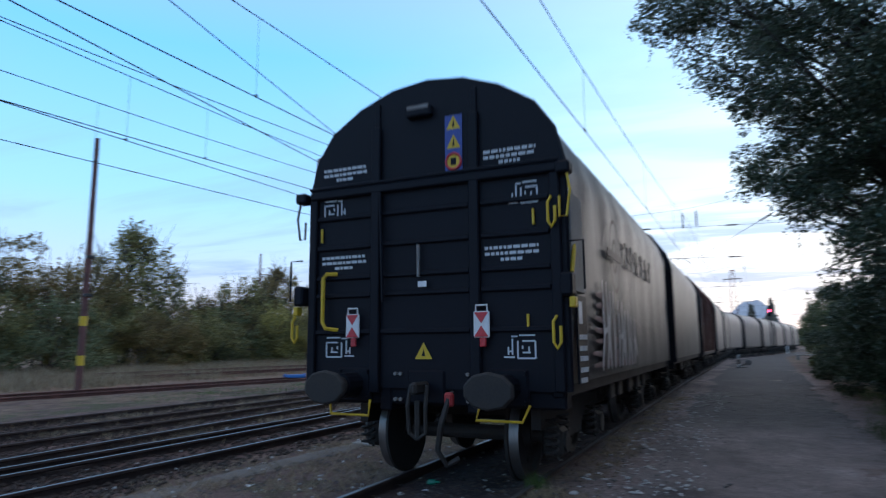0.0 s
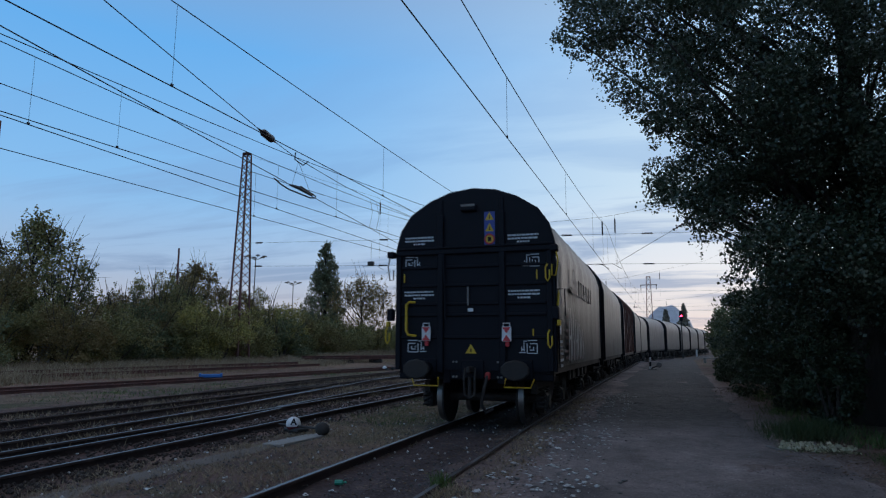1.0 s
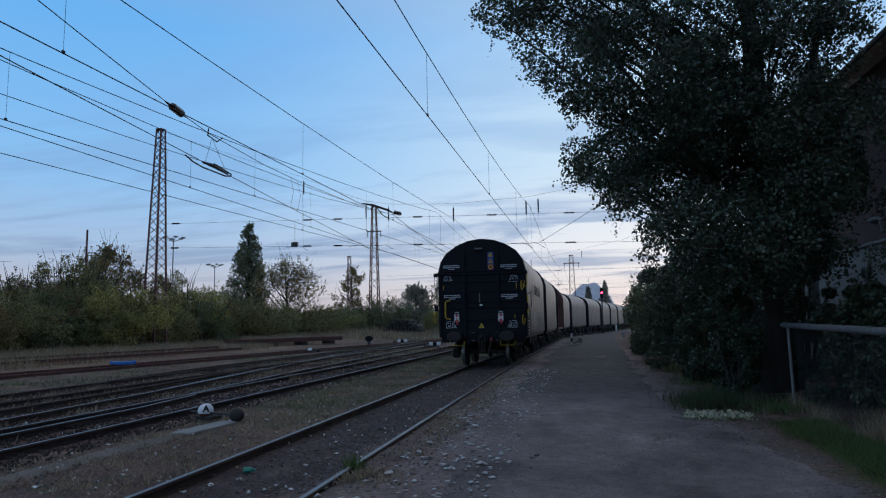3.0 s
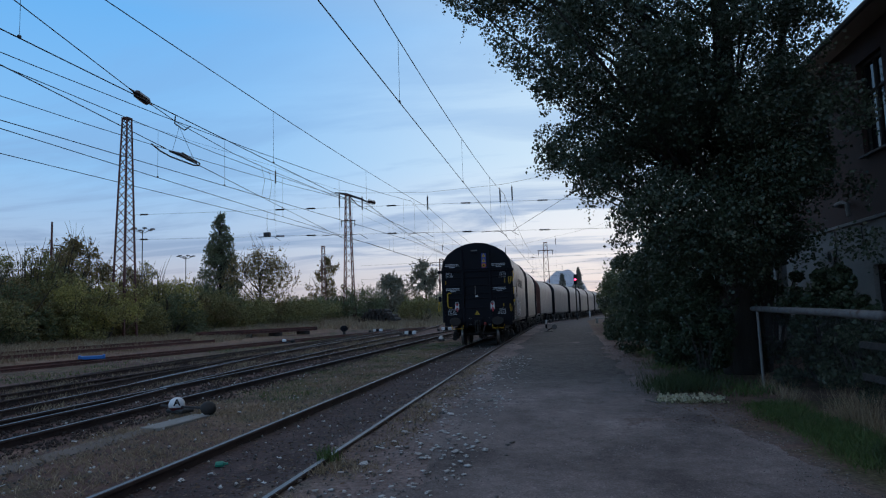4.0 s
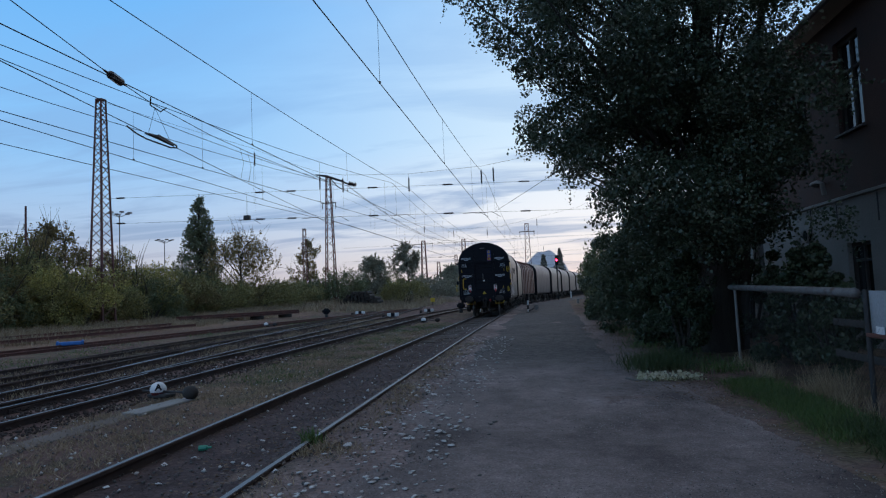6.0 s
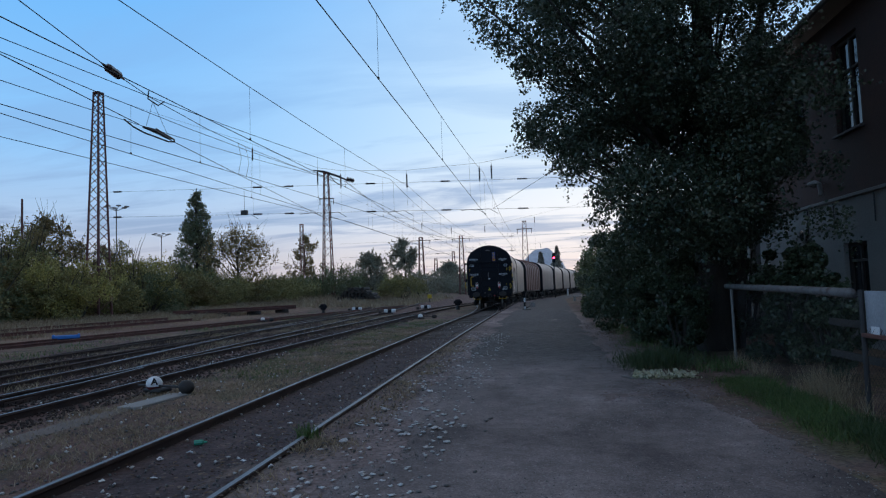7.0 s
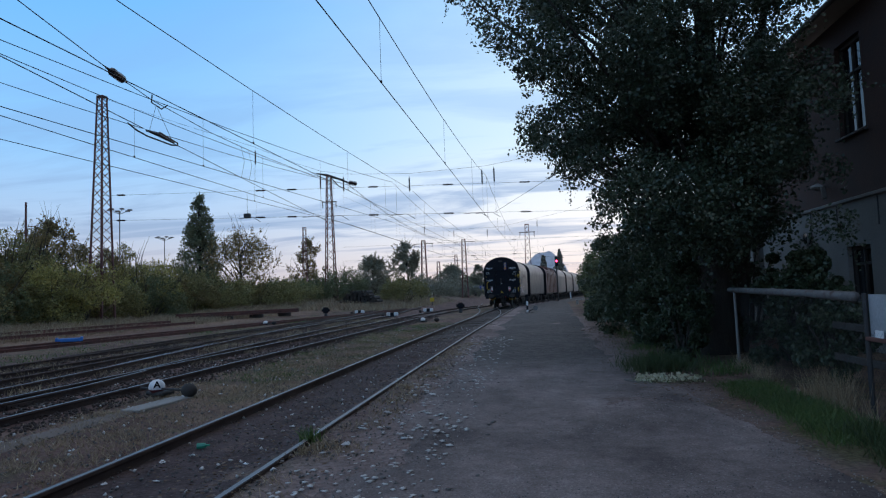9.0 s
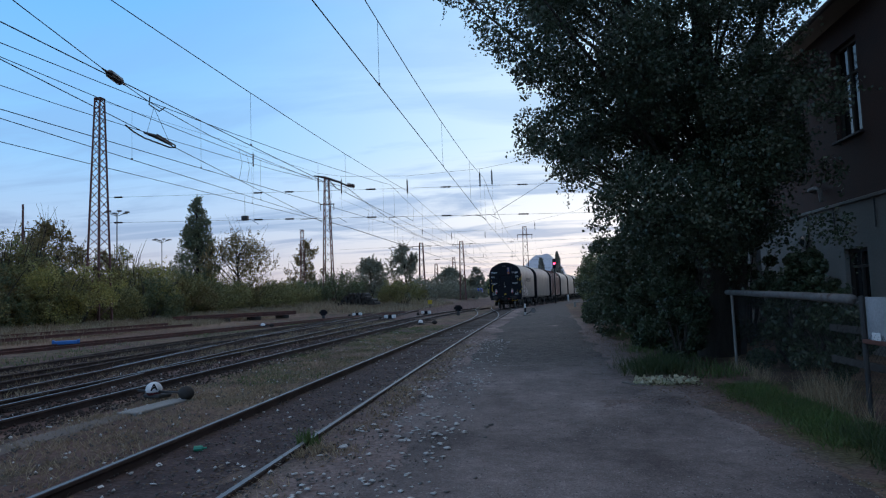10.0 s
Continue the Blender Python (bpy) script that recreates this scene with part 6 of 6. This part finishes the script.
def window(y0, y1, z0, z1, x, name, label):
    t = thing(name, label, "window", kind="structure")
    bm = bmesh.new()
    for y in (y0 + 0.04, y1 - 0.04):
        box(bm, (x + 0.14, y, (z0 + z1) / 2), (0.10, 0.08, z1 - z0), 0.008)
    for z in (z0 + 0.04, z1 - 0.04):
        box(bm, (x + 0.14, (y0 + y1) / 2, z), (0.10, y1 - y0, 0.08), 0.008)
    part("window_frame", bm, FRAMEWOOD, t)
    part("mullion", boxbm((x + 0.14, (y0 + y1) / 2, (z0 + z1) / 2), (0.08, 0.07, z1 - z0 - 0.16), 0.006), FRAMEWOOD, t)
    zt = z0 + (z1 - z0) * 0.66
    part("transom", boxbm((x + 0.14, (y0 + y1) / 2, zt), (0.07, y1 - y0 - 0.16, 0.06), 0.006), FRAMEWOOD, t)
    ym = (y0 + y1) / 2
    for a, b in ((y0 + 0.08, ym - 0.035), (ym + 0.035, y1 - 0.08)):
        for c, d in ((z0 + 0.08, zt - 0.03), (zt + 0.03, z1 - 0.08)):
            part("pane", boxbm((x + 0.15, (a + b) / 2, (c + d) / 2), (0.008, b - a, d - c)), GLASS, t)
    part("window_sill", boxbm((x - 0.02, ym, z0 - 0.03), (0.14, y1 - y0 + 0.12, 0.05), 0.008), ROOFTIN, t)


for k, (a, b, c, d) in enumerate(UPPER):
    window(a, b, c, d, 6.56, f"window_{k + 1}", "tall dark upstairs window reflecting the evening sky")
for k, (a, b, c, d) in enumerate([LOWER[0], LOWER[2], LOWER[3]]):
    window(a, b, c, d, 6.5, f"window_{k + 5}", "dark ground-floor window set deep in plaster")
dr = thing("door_1", "dark wooden door in the plaster wall", "door", kind="structure")
part("leaf", boxbm((6.68, 19.65, 1.5), (0.06, 0.84, 2.86), 0.01), FRAMEWOOD, dr)
part("door_handle", rodbm((6.62, 19.35, 1.1), (6.62, 19.25, 1.1), 0.015), DARKSTEEL, dr)
dp = thing("wall_pipe", "bent grey pipe coming out of the wall", "pipe")
part("pipe", chainbm([(6.6, 15.6, 3.62), (6.42, 15.55, 3.66), (6.40, 15.2, 3.66), (6.40, 14.98, 3.58), (6.40, 14.92, 3.32)], 0.05, 8), PIPE, dp)
for y in (15.9, 14.6, 12.95):
    cab = thing("wall_cable", "thin dark cable running down the plaster", "cable", group="wall cables")
    part("cable", chainbm([(6.48, y, 3.1), (6.48, y, 2.7), (6.48, y + 0.01, 2.55)], 0.014, 5), DARKSTEEL, cab)
wl_ = thing("wall_lamp", "round unlit wall lamp with a pale rim", "lamp", pose(6.42, 16.1, 2.52))
part("rim", chainbm([(0, 0.15 * math.cos(a), 0.15 * math.sin(a)) for a in np.linspace(0, 2 * math.pi, 18)], 0.025, 6), PIPE, wl_)
part("glass", rodbm((0.06, 0, 0), (-0.01, 0, 0), 0.14, 14), GLASS, wl_)
part("bracket", rodbm((0.1, 0, 0), (0.04, 0, 0), 0.05, 8), DARKSTEEL, wl_)


def fence():
    t = thing("fence", "wire mesh fence with a sagging pipe top rail", "fence")
    part("top_rail", chainbm([(3.42, 11.91, 1.42), (3.44, 10.32, 1.394), (3.44, 8.77, 1.372), (3.46, 7.53, 1.342)], [0.045, 0.05, 0.05, 0.055], 10), OLDPIPE, t, "sagging grey pipe rail", smooth=True)
    part("post", chainbm([(3.43, 11.65, -0.1), (3.42, 11.65, 1.38)], 0.024, 8), PIPE, t, "thin pale post")
    part("post", rodbm((3.47, 7.35, -0.1), (3.47, 7.35, 1.38), 0.028, 8), DARKSTEEL, t)
    part("post", rodbm((3.47, 4.82, -0.1), (3.47, 4.82, 1.38), 0.045, 8), DARKSTEEL, t)
    bm = bmesh.new()
    step = 0.075
    for y0, y1, z1 in ((7.4, 11.5, 1.30), (4.82, 7.3, 0.94)):
        n = int((y1 - y0 + z1) / step)
        for k in range(n):
            a = y0 - z1 + k * step
            p0, p1 = max(a, y0), min(a + z1, y1)
            if p1 - p0 < 0.05:
                continue
            for s in (1, -1):
                za, zb = (p0 - a, p1 - a) if s > 0 else (z1 - (p0 - a), z1 - (p1 - a))
                A, B = Vector((3.466 + 0.004 * s, p0, za + 0.04)), Vector((3.466 + 0.004 * s, p1, zb + 0.04))
                rod(bm, A, B, 0.0016, 3)
    part("wire_mesh", bm, DARKSTEEL, t, "thin diamond wire mesh")
    sh = part("sheet", boxbm((3.49, 6.36, 1.144), (0.015, 1.89, 0.45), 0.003), GALV, t, "bent galvanised sheet tied to the fence")
    part("sheet_rail", boxbm((3.466, 6.36, 0.90), (0.05, 1.98, 0.045), 0.008), RUST_RED, sh)
    part("paper", boxbm((3.466, 7.1, 0.955), (0.008, 0.16, 0.09), 0.002), WHITEPAINT, sh)
    for z in (0.55, 0.95):
        part("board", boxbm((3.83, 8.0, z), (0.04, 1.9, 0.09), 0.006), FRAMEWOOD, t)


fence()


# ---- yard furniture ----
def point_lever(x, y, turn, mark=True, dark=False, s=1.0):
    """Hand lever of a set of points: stand, arm and the painted counterweight."""
    t = thing("point_lever", "hand point lever with white and maroon weight" if not dark else "hand point lever with black and white weight", "point lever", pose(x, y, 0.03, 0, 0, turn), group="point levers")
    part("stand", boxbm((0, 0.05, 0.03), (0.4, 0.26, 0.07), 0.02), DARKSTEEL, t)
    part("arm", rodbm((-0.4 * s, 0, 0.10), (0.85 * s, 0, 0.10), 0.02, 6), DARKSTEEL, t)
    bm = bmesh.new()
    bmesh.ops.create_uvsphere(bm, u_segments=18, v_segments=10, radius=0.13)
    bmesh.ops.scale(bm, vec=(1, 1, 0.95), verts=bm.verts)
    bmesh.ops.translate(bm, vec=(-0.02, 0, 0.13), verts=bm.verts)
    for f in bm.faces:
        f.material_index = 1 if f.calc_center_median().z < 0.11 else 0
    w = part("weight", bm, WHITEPAINT, t, "white weight with a maroon lower half", smooth=True)
    w.data.materials.append(BLACKPAINT if dark else MAROON)
    if mark:
        mk = bmesh.new()
        for a, b in (((-0.055, 0.13), (-0.01, 0.225)), ((0.035, 0.13), (-0.01, 0.225)), ((-0.04, 0.17), (0.02, 0.17))):
            rod(mk, (a[0] - 0.01, -0.137 + 0.55 * max(0, a[1] - 0.15), a[1]), (b[0] - 0.01, -0.137 + 0.55 * max(0, b[1] - 0.15), b[1]), 0.013, 5)
        bmesh.ops.rotate(mk, cent=(-0.02, 0, 0), matrix=Euler((0, 0, radians(33 - turn))).to_matrix(), verts=mk.verts)
        part("letter", mk, BLACKPAINT, w, "black letter A")
    bm = bmesh.new()
    bmesh.ops.create_icosphere(bm, subdivisions=2, radius=0.135)
    bmesh.ops.scale(bm, vec=(1.1, 0.8, 0.85), verts=bm.verts)
    bmesh.ops.translate(bm, vec=(0.72 * s, 0, 0.10), verts=bm.verts)
    part("iron_ball", bm, BOGIE, t, "dark iron counterweight", smooth=True)
    return t


point_lever(-6.25, 9.8, -18)


def point_indicator(x, y, turn, z=0.0):
    """Low lantern box of a set of points: white ends, black middle."""
    t = thing("point_indicator", "low white and black point indicator box", "point indicator", pose(x, y, z, 0, 0, turn), group="point indicators")
    part("foot", boxbm((0, 0, 0.03), (0.5, 0.3, 0.1), 0.02), DARKSTEEL, t)
    for sx, m in ((-0.27, WHITEPAINT), (0.0, BLACKPAINT), (0.27, WHITEPAINT)):
        part("panel", boxbm((sx, 0, 0.2), (0.266, 0.24, 0.24), 0.03), m, t)
    part("counterweight", chainbm([(-0.75, -0.1, 0.1), (-0.55, -0.1, 0.1)], 0.13, 10), BOGIE, t)
    part("arm", rodbm((-0.6, -0.1, 0.1), (-0.1, -0.05, 0.1), 0.02), DARKSTEEL, t)


point_lever(-6.0, 33.5, 10, False, True)
point_indicator(-10.0, 43.6, 0)
point_indicator(-15.0, 52.9, 0)
point_lever(-15.9, 35.8, -10, False, True, 0.8)
point_indicator(-8.8, 51.6, 5)
point_indicator(-18.0, 90.0, 5, 0.1)


def lever_post(x, y):
    t = thing("lever_post", "upright black and white point lever with a weight", "point lever", pose(x, y, 0.05))
    for k in range(4):
        part("band", rodbm((0, 0, 0.27 * k), (0.01, 0, 0.27 * k + 0.27), 0.055, 8), BLACKPAINT if k % 2 else WHITEPAINT, t)
    part("arm", rodbm((0, 0, 0.14), (0.58, 0, 0.38), 0.035, 6), DARKSTEEL, t)
    part("weight", rodbm((0.5, -0.1, 0.36), (0.5, 0.1, 0.36), 0.16, 12), PIPE, t)
    part("stand", boxbm((0.12, 0, 0.05), (0.5, 0.3, 0.12), 0.02), DARKSTEEL, t)
    part("lamp", boxbm((0, 0, 1.14), (0.16, 0.16, 0.16), 0.03), BLACKPAINT, t)


lever_post(-0.55, 40.0)


def dwarf_signal(x, y, z=0.0):
    t = thing("dwarf_signal", "dark dwarf shunting signal close to the ground", "railway signal", pose(x, y, z), group="dwarf signals")
    part("stand", chainbm([(0, 0, -0.05), (0, 0, 0.35)], [0.16, 0.10], 8), DARKSTEEL, t)
    hd = part("head", boxbm((0, 0, 0.56), (0.44, 0.24, 0.44), 0.07), BLACKPAINT, t)
    for sx in (-0.12, 0.12):
        part("lens", rodbm((sx, -0.11, 0.58), (sx, -0.14, 0.58), 0.07, 12), GLASS, hd)
        part("visor", chainbm([(sx - 0.09, -0.12, 0.62), (sx, -0.2, 0.68), (sx + 0.09, -0.12, 0.62)], 0.02, 5), BLACKPAINT, hd)
    for sx in (-0.26, 0.26):
        part("side_lamp", chainbm([(sx, 0, 0.46), (sx, 0, 0.66)], [0.07, 0.05], 8), BLACKPAINT, hd)


dwarf_signal(-15.9, 46.7)
dwarf_signal(-5.65, 47.6)
dwarf_signal(-21.5, 88.0, 0.35)
dwarf_signal(-17.5, 97.0, 0.6)
yb = thing("marker", "small yellow track marker", "marker", pose(-13.2, 80.6, 0.25))
part("plate", boxbm((0, 0, 0.5), (0.55, 0.05, 0.5), 0.02), YELLOW, yb)
part("leg", rodbm((0, 0.05, -0.3), (0, 0.05, 0.5), 0.05), DARKSTEEL, yb)


def cable_cover():
    t = thing("concrete_slab", "pale flat concrete cover slab set in the dirt", "concrete slab", pose(-5.74, 9.0, 0.012, 0, 0, 84))
    part("slab", boxbm((0, 0, 0), (1.2, 0.34, 0.05), 0.012), CONCRETE, t)
    t = thing("trodden_path", "narrow strip of bare pale earth beside the track", "path", kind="structure")
    V, n = [], 40
    for i in range(n):
        y = 3.0 + 5.6 * i / (n - 1)
        xc = -6.05 + 0.03 * (y - 3.0) + 0.1 * noise.noise((0, y * 0.8, 2))
        for k in range(5):
            u = (k / 4 - 0.5)
            V.append((xc + u * (0.40 + 0.16 * noise.noise((3, y, 1)) + 0.12 * noise.noise((u * 3, y * 6, 4))), y, 0.020 - 0.08 * abs(u) ** 2 + 0.006 * noise.noise((u * 4, y * 4, 0))))
    idx = np.arange(len(V)).reshape(-1, 5)
    f = np.stack([idx[:-1, :-1], idx[:-1, 1:], idx[1:, 1:], idx[1:, :-1]], -1).reshape(-1, 4)
    mesh_from("surface", V, f, EARTH, t)


cable_cover()

bl = thing("blue_trolley_frame", "blue steel rail trolley lying across a rusty rail", "rail trolley", pose(-19.2, 23.9, 0.02, 0, 0, 38))
part("deck", boxbm((0, 0, 0.13), (1.0, 0.5, 0.14), 0.02), BLUESTEEL, bl)
for sx in (-0.45, 0.45):
    part("end_bar", boxbm((sx, 0, 0.17), (0.10, 0.55, 0.14), 0.02), BLUESTEEL, bl)
    part("roller", rodbm((sx, -0.24, 0.05), (sx, 0.24, 0.05), 0.06, 10), DARKSTEEL, bl)

sd = thing("hut", "small pale hut half hidden in bushes", "hut", pose(-31.6, 26.4, 0.4, 0, 0, 30))
part("wall", boxbm((0, 0, 0.75), (1.3, 1.0, 1.5), 0.02), PLASTER, sd)
part("roof", boxbm((0, 0, 1.54), (1.5, 1.2, 0.08), 0.02), CONCRETE, sd)
part("doorway", boxbm((0.25, -0.51, 0.6), (0.5, 0.03, 1.15), 0.01), BLACKPAINT, sd)


def log_pile():
    t = thing("log_pile", "long dark pile of old sleepers and logs", "log pile", pose(-20.6, 74.0, 0.72))
    r_ = random.Random(4)
    for row in range(4):
        for k in range(11 - row * 2):
            x = -2.2 + k * 0.42 + row * 0.42 + r_.uniform(-0.08, 0.08)
            part("log", chainbm([(x, -1.3 + r_.uniform(-0.2, 0.2), 0.2 + row * 0.36), (x + r_.uniform(-0.1, 0.1), 1.3, 0.2 + row * 0.36)], 0.2 + r_.uniform(-0.03, 0.03), 7), LOG, t)


log_pile()


def bench(x, y, turn, mat):
    t = thing("bench", "plain bench beside the road's bend", "bench", pose(x, y, 0.06, 0, 0, turn), group="benches")
    part("seat", boxbm((0, 0, 0.46), (1.5, 0.42, 0.07), 0.01), mat, t)
    for s in (-0.6, 0.6):
        part("leg", boxbm((s, 0, 0.22), (0.14, 0.38, 0.44), 0.01), CONCRETE, t)


bench(4.25, 58.0, 10, CONCRETE)
bench(4.1, 46.0, 10, FRAMEWOOD)
wp = thing("marker_post", "short white marker post", "marker post", pose(4.9, 92.0, 0.0))
part("post", boxbm((0, 0, 0.5), (0.2, 0.2, 1.1), 0.03), WHITEPAINT, wp)

# parked tank wagons far off
pw = thing("parked_wagon", "far grey parked wagon behind a hedge", "freight wagon", pose(-18.5, 165.0, 0.5))
part("body", boxbm((0, 0, 1.6), (11.0, 2.6, 2.0), 0.3), BLUEPAINT, pw)
for sx in (-4, -3, 3, 4):
    part("wheel", rodbm((sx, -0.8, 0.4), (sx, 0.8, 0.4), 0.42, 14), BOGIE, pw)


def hill():
    V = []
    n = 40
    for j in range(14):
        for i in range(n + 1):
            u = -1 + 2 * i / n
            v = j / 13
            h = (1 - abs(u) ** 2.6) * math.sin(math.pi * (0.04 + 0.92 * v)) * (1 + 0.08 * noise.noise((u * 3, v * 2, 0)))
            V.append((26 + u * 66, 1450 + v * 240, -4 + 97 * max(0, h) ** 0.8))
    idx = np.arange(len(V)).reshape(-1, n + 1)
    f = np.stack([idx[:-1, :-1], idx[:-1, 1:], idx[1:, 1:], idx[1:, :-1]], -1).reshape(-1, 4)
    ob = tagged(mesh_from("hill", V, f, HILL), "far hill coloured blue-grey by evening haze", "hill", kind="structure")
    V = []
    for i in range(61):
        x = -1900 + 3400 * i / 60
        h = 26 + 30 * noise.noise((x * 0.0016, 0, 5)) + 10 * noise.noise((x * 0.007, 0, 5))
        V += [(x, 2300, -5), (x, 2360, max(6, h)), (x, 2600, -5)]
    idx = np.arange(len(V)).reshape(-1, 3)
    f = np.stack([idx[:-1, :-1], idx[1:, :-1], idx[1:, 1:], idx[:-1, 1:]], -1).reshape(-1, 4)
    tagged(mesh_from("backdrop", V, f, HILL), "low line of distant hills in a haze-blue colour", "hills", kind="structure")


hill()

# ---- small things on the ground ----
bt = thing("bottle", "small crushed green bottle between the rails", "bottle", pose(-3.55, 6.33, 0.03, 0, 90, 20))
part("bottle_body", chainbm([(0, 0, -0.04), (0, 0, 0.04), (0, 0, 0.06), (0, 0, 0.09)], [0.03, 0.03, 0.012, 0.012], 8), GREENGLASS, bt)


def litter(x, y, s, turn, tilt):
    t = thing("paper_scrap", "crumpled white scrap of paper on the dirt", "litter", pose(x, y, float(lift(np.float64(x), np.float64(y))) + 0.02, tilt, 0, turn), group="scraps of litter")
    bm = bmesh.new()
    bmesh.ops.create_grid(bm, x_segments=4, y_segments=3, size=s)
    for v in bm.verts:
        v.co.z += 0.5 * s * noise.noise((v.co.x * 20 + x, v.co.y * 20 + y, 0))
        v.co.y *= 0.6
    ob = part("sheet", bm, WHITEPAINT, t)
    md = ob.modifiers.new("thickness", "SOLIDIFY")
    md.thickness = 0.006


r5 = random.Random(21)
for x, y in ((-3.72, 5.05), (-3.62, 5.75), (-3.45, 6.0), (-3.3, 5.15), (-2.95, 7.35), (-3.25, 8.1), (-5.35, 5.45), (-6.3, 7.55), (-5.2, 9.9), (-3.4, 9.0), (-2.7, 5.6), (-5.75, 9.7), (-3.05, 6.7)):
    litter(x, y, r5.uniform(0.02, 0.04), r5.uniform(0, 360), r5.uniform(-15, 15))

DRIFT = thing("loose_stones", "flat pale stones scattered along the road's edge", "stones")
meshes = []
for k in range(10):
    bm = bmesh.new()
    bmesh.ops.create_icosphere(bm, subdivisions=1, radius=0.5)
    for v in bm.verts:
        v.co *= 1 + 0.3 * noise.noise(v.co * 2 + Vector((k * 7, 0, 0)))
        v.co.z = max(-0.16, min(0.16, v.co.z * 0.45))
    me = bpy.data.meshes.new("stone")
    bm.to_mesh(me)
    bm.free()
    me.materials.append(STONE if k < 8 else DARKSTONE)
    meshes.append(me)
r6 = random.Random(33)
for k in range(120):
    y = 4.2 + 15 * r6.random() ** 1.5
    x = -1.55 + 0.02 * y + r6.gauss(0, 0.30) - 0.25 * max(0, (6 - y) / 3)
    s = r6.choice((0.025, 0.03, 0.04, 0.05, 0.065, 0.09)) * r6.uniform(0.7, 1.3)
    ob = new("stone", meshes[r6.randrange(10) if s < 0.1 else r6.randrange(7)])
    ob.parent = DRIFT
    zb = float(lift(np.float64(x), np.float64(y)))
    ob.matrix_basis = pose(x, y, zb + 0.028 + s * 0.04, r6.uniform(-8, 8), r6.uniform(-8, 8), r6.uniform(0, 360)) @ Matrix.Diagonal((s, s * r6.uniform(0.6, 1.0), s * 0.5, 1))


def gravel(name, label, n, area, smin, smax, mat, seed, sink=0.3, flat=1.0):
    """Many small stones in one mesh."""
    r_ = np.random.default_rng(seed)
    base = np.array([(1, 0, 0), (0, 1, 0), (-1, 0, 0), (0, -1, 0), (0, 0, 0.8), (0, 0, -0.8)], float)
    tri = np.array([(0, 1, 4), (1, 2, 4), (2, 3, 4), (3, 0, 4), (1, 0, 5), (2, 1, 5), (3, 2, 5), (0, 3, 5)])
    x = r_.uniform(area[0], area[1], n)
    y = area[2] + (area[3] - area[2]) * r_.uniform(0, 1, n) ** 1.6
    s = r_.uniform(smin, smax, n)
    jit = base[None] * s[:, None, None] * r_.uniform(0.6, 1.3, (n, 6, 1))
    a = r_.uniform(0, 6.28, n)
    R = np.stack([np.stack([np.cos(a), -np.sin(a)], 1), np.stack([np.sin(a), np.cos(a)], 1)], 1)
    jit[:, :, :2] = np.einsum("nij,nkj->nki", R, jit[:, :, :2])
    jit += r_.normal(0, 0.12, (n, 6, 3)) * s[:, None, None]
    jit[:, :, 2] *= flat
    jit += np.stack([x, y, lift(x, y) + 0.01 + s * sink], 1)[:, None]
    f = (tri[None] + 6 * np.arange(n)[:, None, None]).reshape(-1, 3)
    return tagged(mesh_from(name, jit.reshape(-1, 3), f, mat), label, "gravel", kind="stuff")


gravel("gravel", "loose grey ballast between the running tracks", 30000, (-13.6, -6.3, 4.0, 42.0), 0.012, 0.034, BALLAST, 1)
gravel("gravel", "sparse ballast stones in the dirt by the siding", 6000, (-6.3, -1.6, 3.0, 30.0), 0.006, 0.02, DARKSTONE, 2)
gravel("gravel", "small loose stones on the gravel road", 9000, (-1.7, 2.3, 2.6, 20.0), 0.003, 0.009, CONCRETE, 3, 0.6)
gravel("stone_chips", "flat pale stone chips strewn along the road edge", 520, (-2.0, -0.75, 3.6, 20.0), 0.010, 0.04, STONE, 6, 0.45, 0.4)
gravel("stone_chips", "flat grey stone chips strewn along the road edge", 110, (-2.1, -0.5, 3.6, 22.0), 0.010, 0.04, DARKSTONE, 7, 0.45, 0.4)
gravel("gravel", "dark small stones pressed into the gravel road", 6000, (-1.7, 2.3, 2.6, 20.0), 0.004, 0.010, DARKSTONE, 5, 0.6)
gravel("gravel", "pale chips of stone among the ballast", 700, (-9.5, -2.2, 3.5, 28.0), 0.010, 0.028, STONE, 4)


def fallen_leaves():
    r_ = np.random.default_rng(9)
    n = 9000
    x = np.concatenate([r_.normal(-2.9, 0.5, n // 2), r_.normal(2.4, 0.55, n // 2)])
    y = np.concatenate([r_.uniform(4, 22, n // 2), r_.uniform(8, 24, n // 2)])
    p = np.stack([x, y, lift(x, y) + 0.035], 1)
    v, f = leaves(r_, p, 0.05)
    v[:, 2] = np.repeat(p[:, 2], 4) + (v[:, 2] - np.repeat(p[:, 2], 4)) * 0.25
    tagged(mesh_from("fallen_leaves", v, f, LEAF_DEAD), "scattered dry brown leaves on the ground", "leaves", kind="stuff")


fallen_leaves()

motions()
